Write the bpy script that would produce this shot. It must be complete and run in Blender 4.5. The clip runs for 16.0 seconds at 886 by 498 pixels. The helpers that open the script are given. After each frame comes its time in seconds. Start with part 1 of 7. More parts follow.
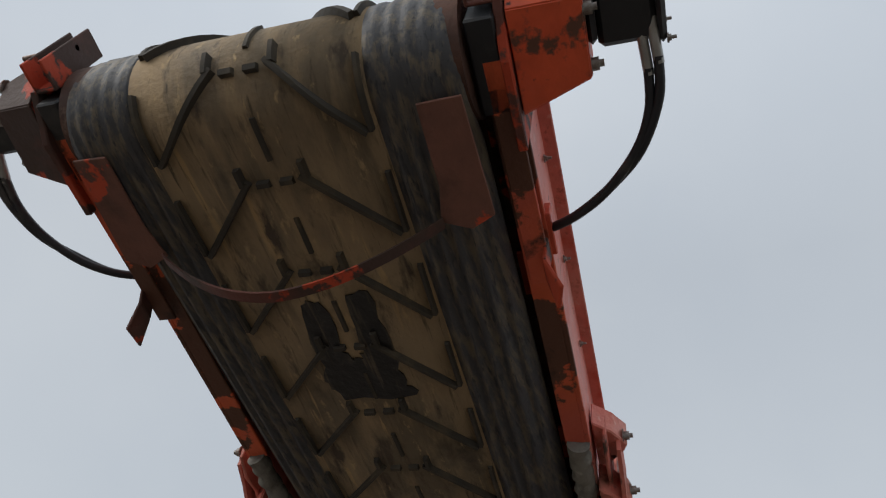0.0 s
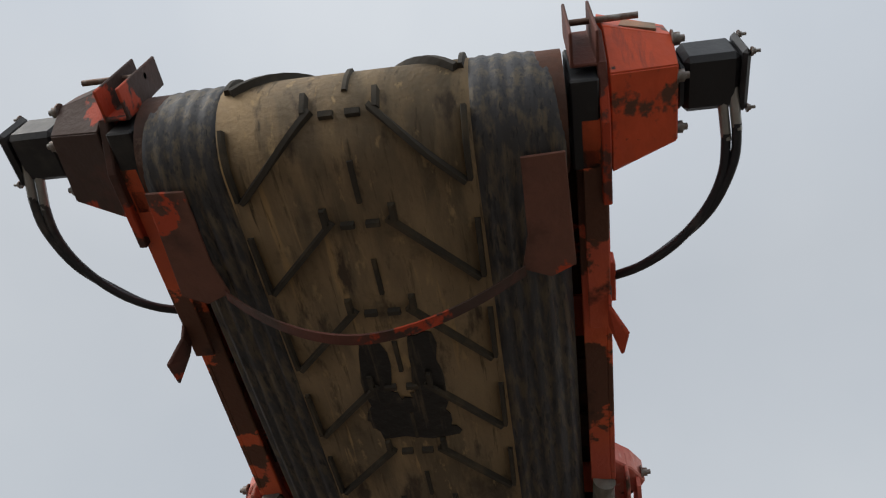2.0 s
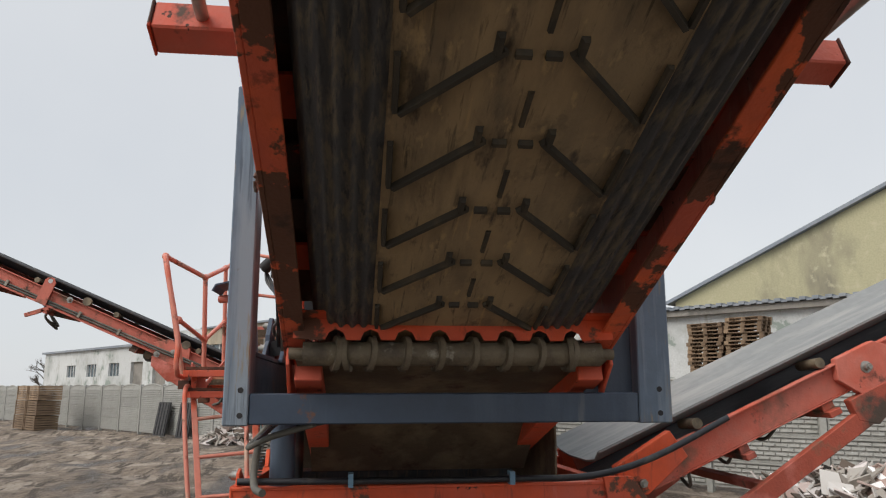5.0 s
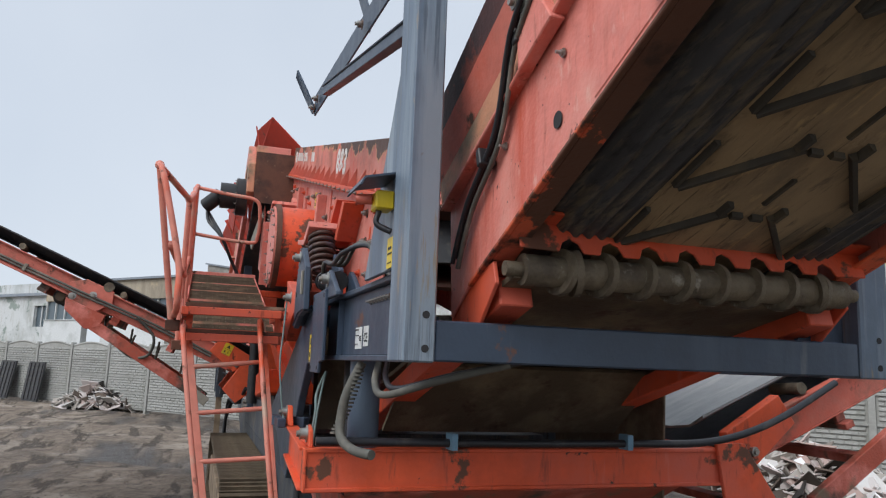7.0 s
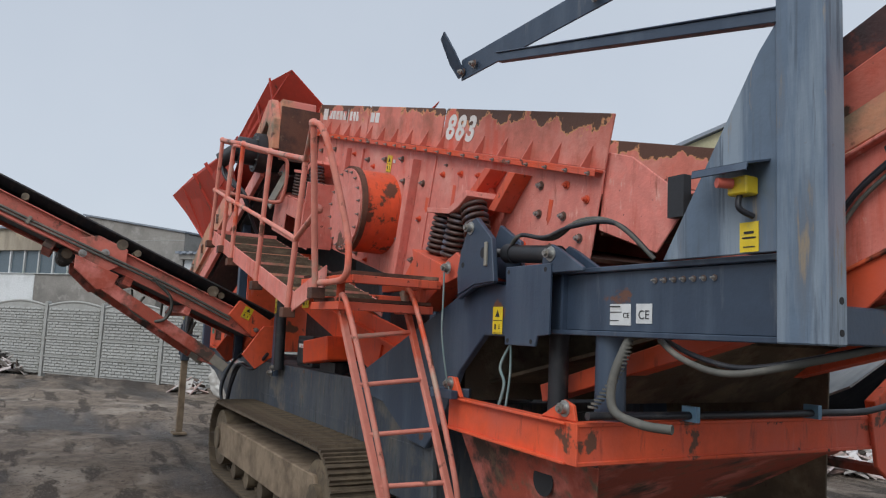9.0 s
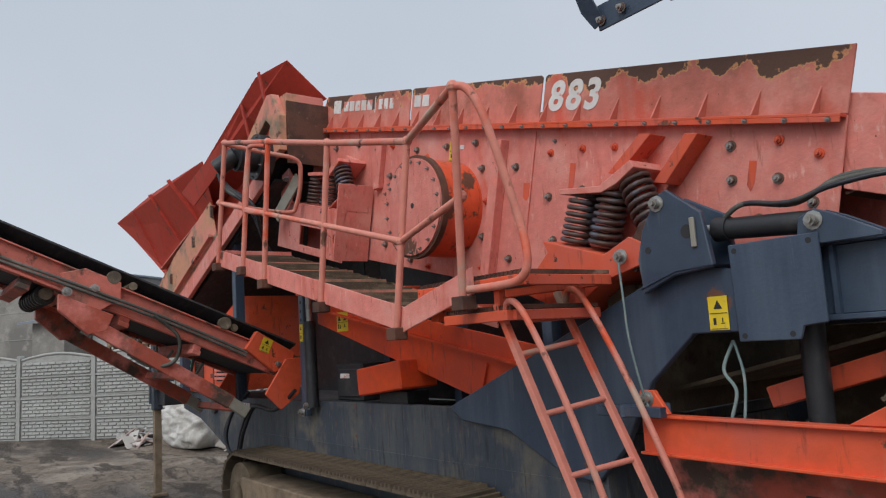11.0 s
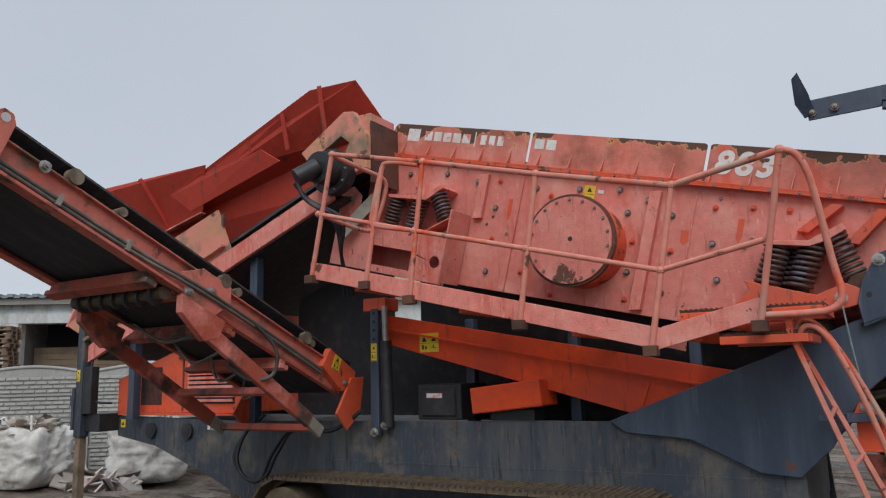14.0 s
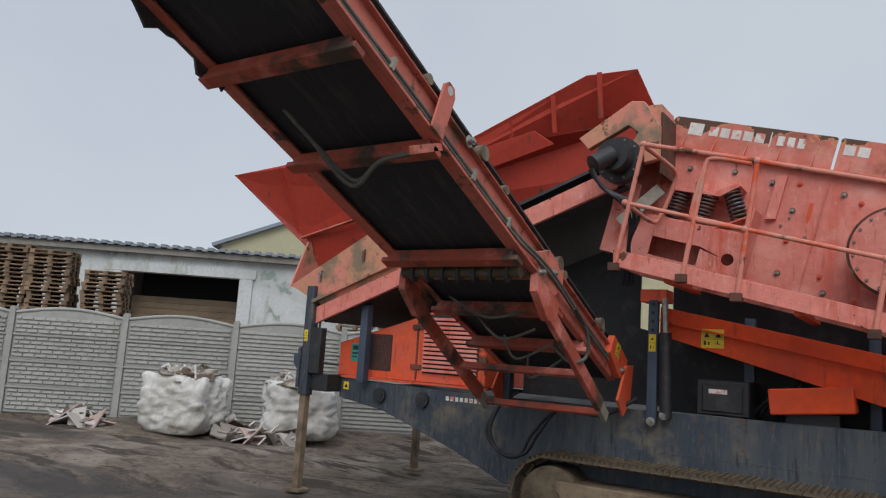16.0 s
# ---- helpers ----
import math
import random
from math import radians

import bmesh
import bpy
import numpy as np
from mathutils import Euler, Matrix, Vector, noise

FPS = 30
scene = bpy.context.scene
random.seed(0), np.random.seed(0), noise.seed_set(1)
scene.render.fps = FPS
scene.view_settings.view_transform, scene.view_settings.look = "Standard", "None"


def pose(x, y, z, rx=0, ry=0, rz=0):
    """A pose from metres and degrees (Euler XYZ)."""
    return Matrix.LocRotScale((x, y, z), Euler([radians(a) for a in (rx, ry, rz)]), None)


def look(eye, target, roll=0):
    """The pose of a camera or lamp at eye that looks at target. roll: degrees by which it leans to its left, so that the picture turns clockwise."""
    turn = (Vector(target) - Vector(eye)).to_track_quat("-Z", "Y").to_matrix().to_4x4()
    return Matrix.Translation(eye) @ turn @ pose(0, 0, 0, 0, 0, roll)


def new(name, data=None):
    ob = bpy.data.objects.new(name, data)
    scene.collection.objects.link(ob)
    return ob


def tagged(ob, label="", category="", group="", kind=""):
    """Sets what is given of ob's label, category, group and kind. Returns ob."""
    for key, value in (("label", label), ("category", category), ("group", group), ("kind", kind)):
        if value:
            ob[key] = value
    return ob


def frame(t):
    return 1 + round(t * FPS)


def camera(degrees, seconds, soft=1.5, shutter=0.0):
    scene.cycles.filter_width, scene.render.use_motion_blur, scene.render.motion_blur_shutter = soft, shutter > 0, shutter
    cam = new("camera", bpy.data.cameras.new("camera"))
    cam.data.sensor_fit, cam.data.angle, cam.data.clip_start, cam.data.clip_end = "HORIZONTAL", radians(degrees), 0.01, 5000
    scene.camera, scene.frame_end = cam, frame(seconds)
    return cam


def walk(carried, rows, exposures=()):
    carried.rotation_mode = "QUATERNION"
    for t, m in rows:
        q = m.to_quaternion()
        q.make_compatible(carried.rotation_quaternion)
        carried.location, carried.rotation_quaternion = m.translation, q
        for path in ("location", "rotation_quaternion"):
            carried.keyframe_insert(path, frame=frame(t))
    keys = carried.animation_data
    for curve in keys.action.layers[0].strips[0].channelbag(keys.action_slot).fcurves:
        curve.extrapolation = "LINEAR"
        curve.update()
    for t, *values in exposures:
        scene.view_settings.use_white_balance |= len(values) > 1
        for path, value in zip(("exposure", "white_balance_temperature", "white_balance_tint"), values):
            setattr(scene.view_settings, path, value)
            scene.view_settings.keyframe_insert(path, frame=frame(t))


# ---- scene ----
cam = camera(61.8, 16.0, soft=1.2)
PATH = [
    (0, (6.632, 1.751, 2.127), (5.019, 1.226, 3.187), 3.2),
    (0.5, (6.761, 1.465, 2.122), (5.188, 1.033, 3.279), 4.6),
    (1, (6.863, 1.325, 2.132), (5.282, 0.982, 3.307), 3.4),
    (1.5, (6.859, 1.273, 2.133), (5.267, 0.972, 3.305), 1.9),
    (2, (6.832, 1.234, 2.142), (5.193, 0.978, 3.26), 0.0),
    (2.5, (6.644, 1.162, 2.104), (4.968, 0.923, 3.169), 3.1),
    (3, (6.362, 1.051, 2.086), (4.665, 0.847, 3.125), 3.8),
    (3.5, (6.032, 0.864, 2.041), (4.244, 0.816, 2.935), 3.2),
    (4, (5.66, 0.651, 2.038), (3.806, 0.768, 2.78), 1.4),
    (4.5, (5.245, 0.469, 1.977), (3.352, 0.588, 2.611), -0.4),
    (4.7, (5.062, 0.383, 1.951), (3.121, 0.508, 2.418), -0.5),
    (6.8, (3.780, -0.726, 1.736), (1.888, -0.153, 2.041), 2.0),
    (7, (3.715, -0.931, 1.739), (1.837, -0.318, 2.049), 2.1),
    (7.5, (3.540, -1.421, 1.720), (1.714, -0.671, 2.042), 1.7),
    (8, (3.420, -1.959, 1.744), (1.647, -1.095, 2.073), 2.5),
    (8.5, (3.290, -2.396, 1.768), (1.533, -1.471, 2.007), 2.5),
    (8.7, (3.168, -2.513, 1.737), (1.417, -1.574, 1.962), 2.8),
    (10.8, (1.520, -3.191, 1.761), (-0.085, -2.024, 2.011), -3.2),
    (11, (1.379, -3.335, 1.744), (-0.213, -2.151, 1.998), -3.4),
    (11.5, (1.027, -3.764, 1.746), (-0.544, -2.556, 2.012), -5.0),
    (12, (0.678, -4.185, 1.716), (-0.876, -2.970, 2.047), -6.9),
    (12.5, (0.388, -4.676, 1.717), (-1.079, -3.387, 2.145), -6.7),
    (13, (0.073, -5.123, 1.721), (-1.262, -3.679, 2.090), -6.5),
    (13.5, (-0.382, -5.465, 1.718), (-1.552, -3.879, 2.058), -5.5),
    (14, (-0.821, -5.868, 1.693), (-1.837, -4.179, 2.030), -1.5),
    (14.5, (-1.264, -6.250, 1.673), (-2.217, -4.528, 2.028), -4.3),
    (15, (-1.812, -6.607, 1.633), (-2.742, -4.877, 2.009), -5.9),
    (15.5, (-2.349, -6.932, 1.675), (-3.278, -5.202, 2.053), 0.1),
    (16, (-2.790, -7.185, 1.706), (-3.880, -5.531, 1.982), 3.8),
]
walk(cam, [(t, look(eye, target, roll)) for t, eye, target, roll in PATH],
     [(0, 0.03, 6550, 9), (2.5, 0.10, 6750, 10), (4, 0.30, 6900, 11), (4.7, 0.40, 6950, 11), (6.8, 0.44, 6350, 10), (8.0, 0.25, 6230, 10), (8.7, 0.19, 6250, 10), (10.8, 0.15, 6350, 10), (12.5, 0.10, 6350, 10), (16, 0.07, 6380, 10)])

# ---- sky and light: thick overcast, soft sun high behind the camera's side ----
SUN_TO = Vector((0.35, -0.62, 0.70)).normalized()
world = bpy.data.worlds.new("overcast")
scene.world = world
world.use_nodes = True
wn, wl = world.node_tree.nodes, world.node_tree.links
wn.clear()
w_out, w_bg = wn.new("ShaderNodeOutputWorld"), wn.new("ShaderNodeBackground")
w_sky = wn.new("ShaderNodeTexSky")
w_sky.sky_type, w_sky.sun_disc = "NISHITA", False
w_sky.sun_elevation = math.asin(SUN_TO.z)
w_sky.sun_rotation = math.atan2(SUN_TO.x, SUN_TO.y)
w_cloud = wn.new("ShaderNodeTexNoise")
w_cloud.inputs["Scale"].default_value, w_cloud.inputs["Detail"].default_value = 1.3, 5
w_ramp = wn.new("ShaderNodeValToRGB")
w_ramp.color_ramp.elements[0].position, w_ramp.color_ramp.elements[1].position = 0.3, 0.72
w_ramp.color_ramp.elements[0].color = (4.9, 5.35, 5.95, 1)
w_ramp.color_ramp.elements[1].color = (6.0, 6.35, 6.75, 1)
w_map = wn.new("ShaderNodeTexCoord")
w_mix = wn.new("ShaderNodeMixRGB")
w_mix.inputs[0].default_value = 0.9
wl.new(w_map.outputs["Generated"], w_cloud.inputs["Vector"])
wl.new(w_cloud.outputs["Fac"], w_ramp.inputs["Fac"])
wl.new(w_sky.outputs["Color"], w_mix.inputs[1])
wl.new(w_ramp.outputs["Color"], w_mix.inputs[2])
# thick cloud is brighter overhead than at the horizon
w_sep, w_lift, w_mul = wn.new("ShaderNodeSeparateXYZ"), wn.new("ShaderNodeMapRange"), wn.new("ShaderNodeVectorMath")
w_lift.inputs["From Min"].default_value, w_lift.inputs["From Max"].default_value = 0.5, 1.0
w_lift.inputs["To Min"].default_value, w_lift.inputs["To Max"].default_value = 1.0, 1.4
w_mul.operation = "MULTIPLY"
wl.new(w_map.outputs["Generated"], w_sep.inputs[0])
wl.new(w_sep.outputs["Z"], w_lift.inputs["Value"])
wl.new(w_mix.outputs["Color"], w_mul.inputs[0])
wl.new(w_lift.outputs[0], w_mul.inputs[1])
wl.new(w_mul.outputs[0], w_bg.inputs["Color"])
w_bg.inputs["Strength"].default_value = 0.1
wl.new(w_bg.outputs["Background"], w_out.inputs["Surface"])
sun = new("sun", bpy.data.lights.new("sun", "SUN"))
sun.data.energy, sun.data.angle, sun.data.color = 1.5, radians(40), (1.0, 0.97, 0.93)
sun.matrix_basis = look(SUN_TO * 30, (0, 0, 0))
scene.view_settings.exposure = 0.0


# ---- materials ----
def surface(name, base, layers=(), rough=0.6, metal=0.0, bump=0.0, bump_scale=60.0, spread=0.06, rough_var=0.12, rim=None, gloss=0.5):
    """A painted or raw surface: base colour, then layers of (colour, scale, low, high, stretch) laid over it by noise."""
    mat = bpy.data.materials.new(name)
    mat.use_nodes = True
    nt = mat.node_tree
    n, l = nt.nodes, nt.links
    b = n["Principled BSDF"]
    co = n.new("ShaderNodeTexCoord").outputs["Object"]
    fine = n.new("ShaderNodeTexNoise")
    fine.inputs["Scale"].default_value, fine.inputs["Detail"].default_value = 14, 8
    l.new(co, fine.inputs["Vector"])
    info = n.new("ShaderNodeObjectInfo")
    vary = n.new("ShaderNodeMath")
    vary.operation = "MULTIPLY_ADD"
    vary.inputs[1].default_value, vary.inputs[2].default_value = spread * 2, 1 - spread
    l.new(info.outputs["Random"], vary.inputs[0])
    hsv = n.new("ShaderNodeHueSaturation")
    hsv.inputs["Color"].default_value = (*base, 1)
    grain = n.new("ShaderNodeMath")
    grain.operation = "MULTIPLY_ADD"
    grain.inputs[1].default_value, grain.inputs[2].default_value = 0.5, 0.75
    l.new(fine.outputs["Fac"], grain.inputs[0])
    both = n.new("ShaderNodeMath")
    both.operation = "MULTIPLY"
    l.new(grain.outputs[0], both.inputs[0])
    l.new(vary.outputs[0], both.inputs[1])
    l.new(both.outputs[0], hsv.inputs["Value"])
    colour = hsv.outputs["Color"]
    for c, scale, low, high, stretch in layers:
        mp = n.new("ShaderNodeMapping")
        mp.inputs["Scale"].default_value = stretch
        nz = n.new("ShaderNodeTexNoise")
        nz.inputs["Scale"].default_value, nz.inputs["Detail"].default_value, nz.inputs["Roughness"].default_value = scale, 7, 0.62
        rp = n.new("ShaderNodeMapRange")
        rp.inputs["From Min"].default_value, rp.inputs["From Max"].default_value = low, high
        mx = n.new("ShaderNodeMixRGB")
        mx.inputs[2].default_value = (*c, 1)
        l.new(co, mp.inputs["Vector"])
        l.new(mp.outputs[0], nz.inputs["Vector"])
        l.new(nz.outputs["Fac"], rp.inputs["Value"])
        l.new(rp.outputs[0], mx.inputs[0])
        l.new(colour, mx.inputs[1])
        colour = mx.outputs[0]
    if rim:
        # flaking that starts from one edge of a plate: the edge's plane, its depth, and the colour under the paint
        normal, offset, depth, c = rim
        dot = n.new("ShaderNodeVectorMath")
        dot.operation = "DOT_PRODUCT"
        dot.inputs[1].default_value = normal
        nz = n.new("ShaderNodeTexNoise")
        nz.inputs["Scale"].default_value, nz.inputs["Detail"].default_value, nz.inputs["Roughness"].default_value = 2.6, 8, 0.6
        up = n.new("ShaderNodeMapRange")
        up.inputs["From Min"].default_value, up.inputs["From Max"].default_value = offset - depth, offset
        up.inputs["To Min"].default_value, up.inputs["To Max"].default_value = -0.2, 0.045
        add = n.new("ShaderNodeMath")
        l.new(co, dot.inputs[0])
        l.new(co, nz.inputs["Vector"])
        l.new(dot.outputs["Value"], up.inputs["Value"])
        l.new(up.outputs[0], add.inputs[0])
        l.new(nz.outputs["Fac"], add.inputs[1])
        for lo, hi, cc in ((0.485, 0.495, (0.62, 0.30, 0.13)), (0.50, 0.51, c)):
            rp, mx = n.new("ShaderNodeMapRange"), n.new("ShaderNodeMixRGB")
            rp.inputs["From Min"].default_value, rp.inputs["From Max"].default_value = lo, hi
            mx.inputs[2].default_value = (*cc, 1)
            l.new(add.outputs[0], rp.inputs["Value"])
            l.new(rp.outputs[0], mx.inputs[0])
            l.new(colour, mx.inputs[1])
            colour = mx.outputs[0]
    l.new(colour, b.inputs["Base Color"])
    rr = n.new("ShaderNodeMapRange")
    rr.inputs["To Min"].default_value, rr.inputs["To Max"].default_value = max(0.03, rough - rough_var), min(1, rough + rough_var)
    l.new(fine.outputs["Fac"], rr.inputs["Value"])
    l.new(rr.outputs[0], b.inputs["Roughness"])
    b.inputs["Metallic"].default_value = metal
    b.inputs["Specular IOR Level"].default_value = gloss
    if bump:
        bz = n.new("ShaderNodeTexNoise")
        bz.inputs["Scale"].default_value, bz.inputs["Detail"].default_value = bump_scale, 6
        l.new(co, bz.inputs["Vector"])
        bp = n.new("ShaderNodeBump")
        bp.inputs["Strength"].default_value, bp.inputs["Distance"].default_value = bump, 0.01
        l.new(bz.outputs["Fac"], bp.inputs["Height"])
        l.new(bp.outputs[0], b.inputs["Normal"])
    return mat


EVEN, DOWN = (1, 1, 1), (3.0, 3.0, 0.35)
RUST, DARK_RUST, DIRT = (0.135, 0.06, 0.038), (0.065, 0.034, 0.025), (0.23, 0.17, 0.11)
PINK, RED, ORANGE = (0.68, 0.222, 0.178), (0.60, 0.12, 0.075), (0.68, 0.10, 0.038)
M_FADED = surface("faded_red_paint", PINK, [(RED, 1.6, 0.54, 0.68, DOWN), ((0.72, 0.33, 0.27), 2.6, 0.50, 0.72, EVEN), ((0.45, 0.13, 0.09), 5.5, 0.60, 0.72, (3, 3, 0.5)), ((0.56, 0.17, 0.125), 11, 0.60, 0.74, (2, 2, 0.3)), (RUST, 2.2, 0.655, 0.67, EVEN), (DARK_RUST, 9, 0.67, 0.70, EVEN), ((0.74, 0.38, 0.31), 24, 0.60, 0.70, (1, 1, 0.35)), ((0.42, 0.12, 0.085), 13, 0.61, 0.70, (1.6, 1.6, 0.22)), (DARK_RUST, 38, 0.69, 0.71, EVEN)], 0.5, bump=0.28, gloss=0.3)
M_PANEL = surface("faded_red_paint_chipped", (0.60, 0.19, 0.14), [(RED, 1.6, 0.50, 0.66, DOWN), ((0.36, 0.12, 0.08), 2.2, 0.52, 0.66, EVEN), ((0.72, 0.33, 0.27), 2.6, 0.50, 0.72, EVEN), (RUST, 4.0, 0.66, 0.68, EVEN), (DARK_RUST, 30, 0.69, 0.71, EVEN)], 0.55, bump=0.25, rim=((0.2521, 0, 0.9677), 2.8402, 0.20, (0.115, 0.058, 0.04)), gloss=0.3)
M_FLANGE = surface("flaking_orange_paint", (0.74, 0.14, 0.055), [(RED, 1.4, 0.45, 0.65, EVEN), (RUST, 2.3, 0.50, 0.515, EVEN), (DARK_RUST, 4, 0.56, 0.64, EVEN)], 0.6, bump=0.3, gloss=0.3)
M_RED = surface("orange_red_paint", ORANGE, [(RED, 1.4, 0.45, 0.65, EVEN), ((0.36, 0.07, 0.04), 6, 0.58, 0.70, (3, 3, 0.5)), (PINK, 2.3, 0.64, 0.80, DOWN), (RUST, 2.6, 0.61, 0.635, EVEN), (DARK_RUST, 11, 0.66, 0.70, EVEN)], 0.5, bump=0.12, gloss=0.3)
M_CHUTE = surface("bright_orange_paint", (0.74, 0.085, 0.022), [((0.56, 0.075, 0.035), 1.4, 0.45, 0.65, EVEN), ((0.30, 0.06, 0.035), 5, 0.60, 0.72, (3, 3, 0.5)), (RUST, 9, 0.68, 0.71, EVEN)], 0.5, bump=0.1, gloss=0.2)
M_RAIL = surface("worn_rail_paint", (0.64, 0.235, 0.175), [(ORANGE, 1.3, 0.55, 0.64, EVEN), ((0.50, 0.34, 0.26), 3, 0.55, 0.68, EVEN), (RUST, 5, 0.60, 0.66, EVEN)], 0.5, bump=0.15, gloss=0.3)
M_RUSTY = surface("rusted_red_paint", (0.15, 0.05, 0.035), [(DARK_RUST, 2.0, 0.42, 0.55, EVEN), ((0.50, 0.062, 0.022), 2.6, 0.565, 0.585, EVEN)], 0.75, bump=0.3)
M_PLATE = surface("rust_plate_paint_remains", (0.20, 0.085, 0.06), [(DARK_RUST, 2.0, 0.48, 0.62, EVEN), ((0.60, 0.085, 0.035), 2.4, 0.56, 0.575, EVEN)], 0.75, bump=0.35)
M_HOPPER = surface("hopper_paint", (0.43, 0.05, 0.03), [(PINK, 1.2, 0.64, 0.78, EVEN), (RUST, 2.4, 0.61, 0.68, DOWN)], 0.6, bump=0.15, gloss=0.3)
M_BEIGE = surface("dust_caked_paint", (0.55, 0.26, 0.15), [(PINK, 1.8, 0.45, 0.6, EVEN), (DIRT, 2.8, 0.5, 0.62, EVEN), (RUST, 4, 0.62, 0.66, EVEN)], 0.7, bump=0.25)
M_SKIRT = surface("maroon_rusted_plate", (0.085, 0.036, 0.034), [((0.045, 0.03, 0.032), 2.0, 0.42, 0.58, EVEN), ((0.24, 0.06, 0.04), 2.6, 0.585, 0.64, EVEN)], 0.7, bump=0.3)
M_BARE = surface("rust_brown_steel", RUST, [(DARK_RUST, 3, 0.45, 0.6, EVEN), ((0.3, 0.2, 0.14), 5, 0.6, 0.72, EVEN)], 0.8, metal=0.15, bump=0.3)
M_SLATE = surface("slate_blue_paint", (0.038, 0.057, 0.09), [((0.07, 0.096, 0.135), 1.3, 0.48, 0.66, DOWN), ((0.12, 0.132, 0.15), 3.4, 0.61, 0.73, DOWN), (RUST, 3.0, 0.665, 0.69, EVEN)], 0.42, bump=0.1)
M_SLATE_LIGHT = surface("weathered_slate_paint", (0.115, 0.158, 0.215), [((0.235, 0.285, 0.335), 1.7, 0.46, 0.60, (4.0, 4.0, 0.3)), ((0.09, 0.115, 0.15), 6, 0.56, 0.66, (5.0, 5.0, 0.25)), ((0.13, 0.155, 0.19), 3.5, 0.55, 0.66, DOWN), ((0.26, 0.21, 0.15), 7, 0.60, 0.68, DOWN), (RUST, 2.3, 0.64, 0.68, EVEN)], 0.45, bump=0.1)
M_CHASSIS = surface("dusty_slate_chassis", (0.042, 0.053, 0.072), [((0.085, 0.092, 0.10), 1.1, 0.46, 0.62, DOWN), ((0.17, 0.145, 0.11), 2.1, 0.55, 0.70, EVEN), ((0.03, 0.055, 0.065), 7, 0.58, 0.7, (3, 3, 0.4)), ((0.12, 0.108, 0.09), 16, 0.56, 0.70, (2, 2, 0.4)), ((0.022, 0.025, 0.03), 8, 0.56, 0.70, DOWN), (RUST, 6, 0.66, 0.70, EVEN)], 0.55, bump=0.15)
M_BELT = surface("dusty_belt", (0.30, 0.215, 0.125), [((0.17, 0.128, 0.08), 1.3, 0.46, 0.60, (0.7, 1.6, 1)), ((0.38, 0.27, 0.15), 2.0, 0.45, 0.62, (0.5, 3, 1)), ((0.46, 0.31, 0.15), 3.2, 0.625, 0.68, (0.35, 6, 1)), ((0.08, 0.064, 0.045), 3.2, 0.56, 0.70, EVEN), ((0.10, 0.075, 0.045), 9, 0.58, 0.70, (0.3, 5, 1)), ((0.44, 0.31, 0.16), 13, 0.60, 0.68, (0.6, 1.6, 1)), ((0.085, 0.062, 0.042), 5, 0.57, 0.66, (0.5, 2, 1))], 0.85, bump=0.45)
M_BELT_EDGE = surface("ribbed_belt_edge", (0.058, 0.058, 0.062), [((0.15, 0.122, 0.085), 4, 0.46, 0.62, (0.3, 9, 6)), ((0.03, 0.031, 0.036), 6, 0.55, 0.65, (0.25, 12, 6))], 0.6, bump=0.25)
M_NIGHT = surface("black_return_belt", (0.022, 0.025, 0.034), [((0.055, 0.052, 0.05), 3, 0.52, 0.7, (5, 0.6, 1))], 0.7, bump=0.15)
M_CLEAT = surface("belt_cleat_rubber", (0.05, 0.043, 0.033), [((0.11, 0.085, 0.052), 6, 0.5, 0.7, EVEN)], 0.8, bump=0.2)
M_RUBBER = surface("black_rubber", (0.04, 0.041, 0.045), [((0.085, 0.078, 0.066), 4, 0.5, 0.7, (0.4, 6, 6))], 0.6, bump=0.15)
M_TAR = surface("tar_splice", (0.014, 0.013, 0.013), [((0.10, 0.078, 0.05), 3.2, 0.54, 0.64, (0.5, 6, 1)), ((0.06, 0.05, 0.035), 9, 0.60, 0.7, EVEN)], 0.35, bump=0.6, bump_scale=25)
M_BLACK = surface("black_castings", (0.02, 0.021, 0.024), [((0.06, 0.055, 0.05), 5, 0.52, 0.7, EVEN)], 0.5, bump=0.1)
M_HOSE = surface("hydraulic_hose", (0.018, 0.019, 0.024), [((0.07, 0.065, 0.06), 6, 0.55, 0.7, EVEN)], 0.45)
M_CABLE = surface("dusty_cable", (0.10, 0.098, 0.085), [((0.2, 0.18, 0.15), 4, 0.5, 0.65, EVEN)], 0.7)
M_ZINC = surface("zinc_plated_steel", (0.42, 0.42, 0.40), [((0.22, 0.19, 0.15), 8, 0.5, 0.7, EVEN)], 0.42, metal=0.75)
M_BOLT = surface("rusty_bolt", (0.16, 0.10, 0.075), [((0.34, 0.33, 0.31), 12, 0.5, 0.62, EVEN)], 0.55, metal=0.5)
M_SPRING = surface("spring_steel", (0.085, 0.052, 0.043), [((0.12, 0.13, 0.17), 7, 0.52, 0.66, EVEN)], 0.5, metal=0.3)
M_GRIMY = surface("grimy_red_paint", (0.42, 0.085, 0.05), [(PINK, 2.2, 0.50, 0.64, EVEN), ((0.075, 0.05, 0.038), 2.4, 0.52, 0.62, EVEN), ((0.17, 0.115, 0.075), 7, 0.55, 0.68, EVEN)], 0.7, bump=0.3)
M_SIDE = surface("dusty_brown_red_paint", (0.58, 0.17, 0.125), [(RED, 1.8, 0.50, 0.64, EVEN), ((0.20, 0.115, 0.08), 2.2, 0.54, 0.66, EVEN), ((0.09, 0.055, 0.04), 5, 0.59, 0.66, EVEN), (DARK_RUST, 22, 0.66, 0.70, EVEN)], 0.6, bump=0.25, gloss=0.3)
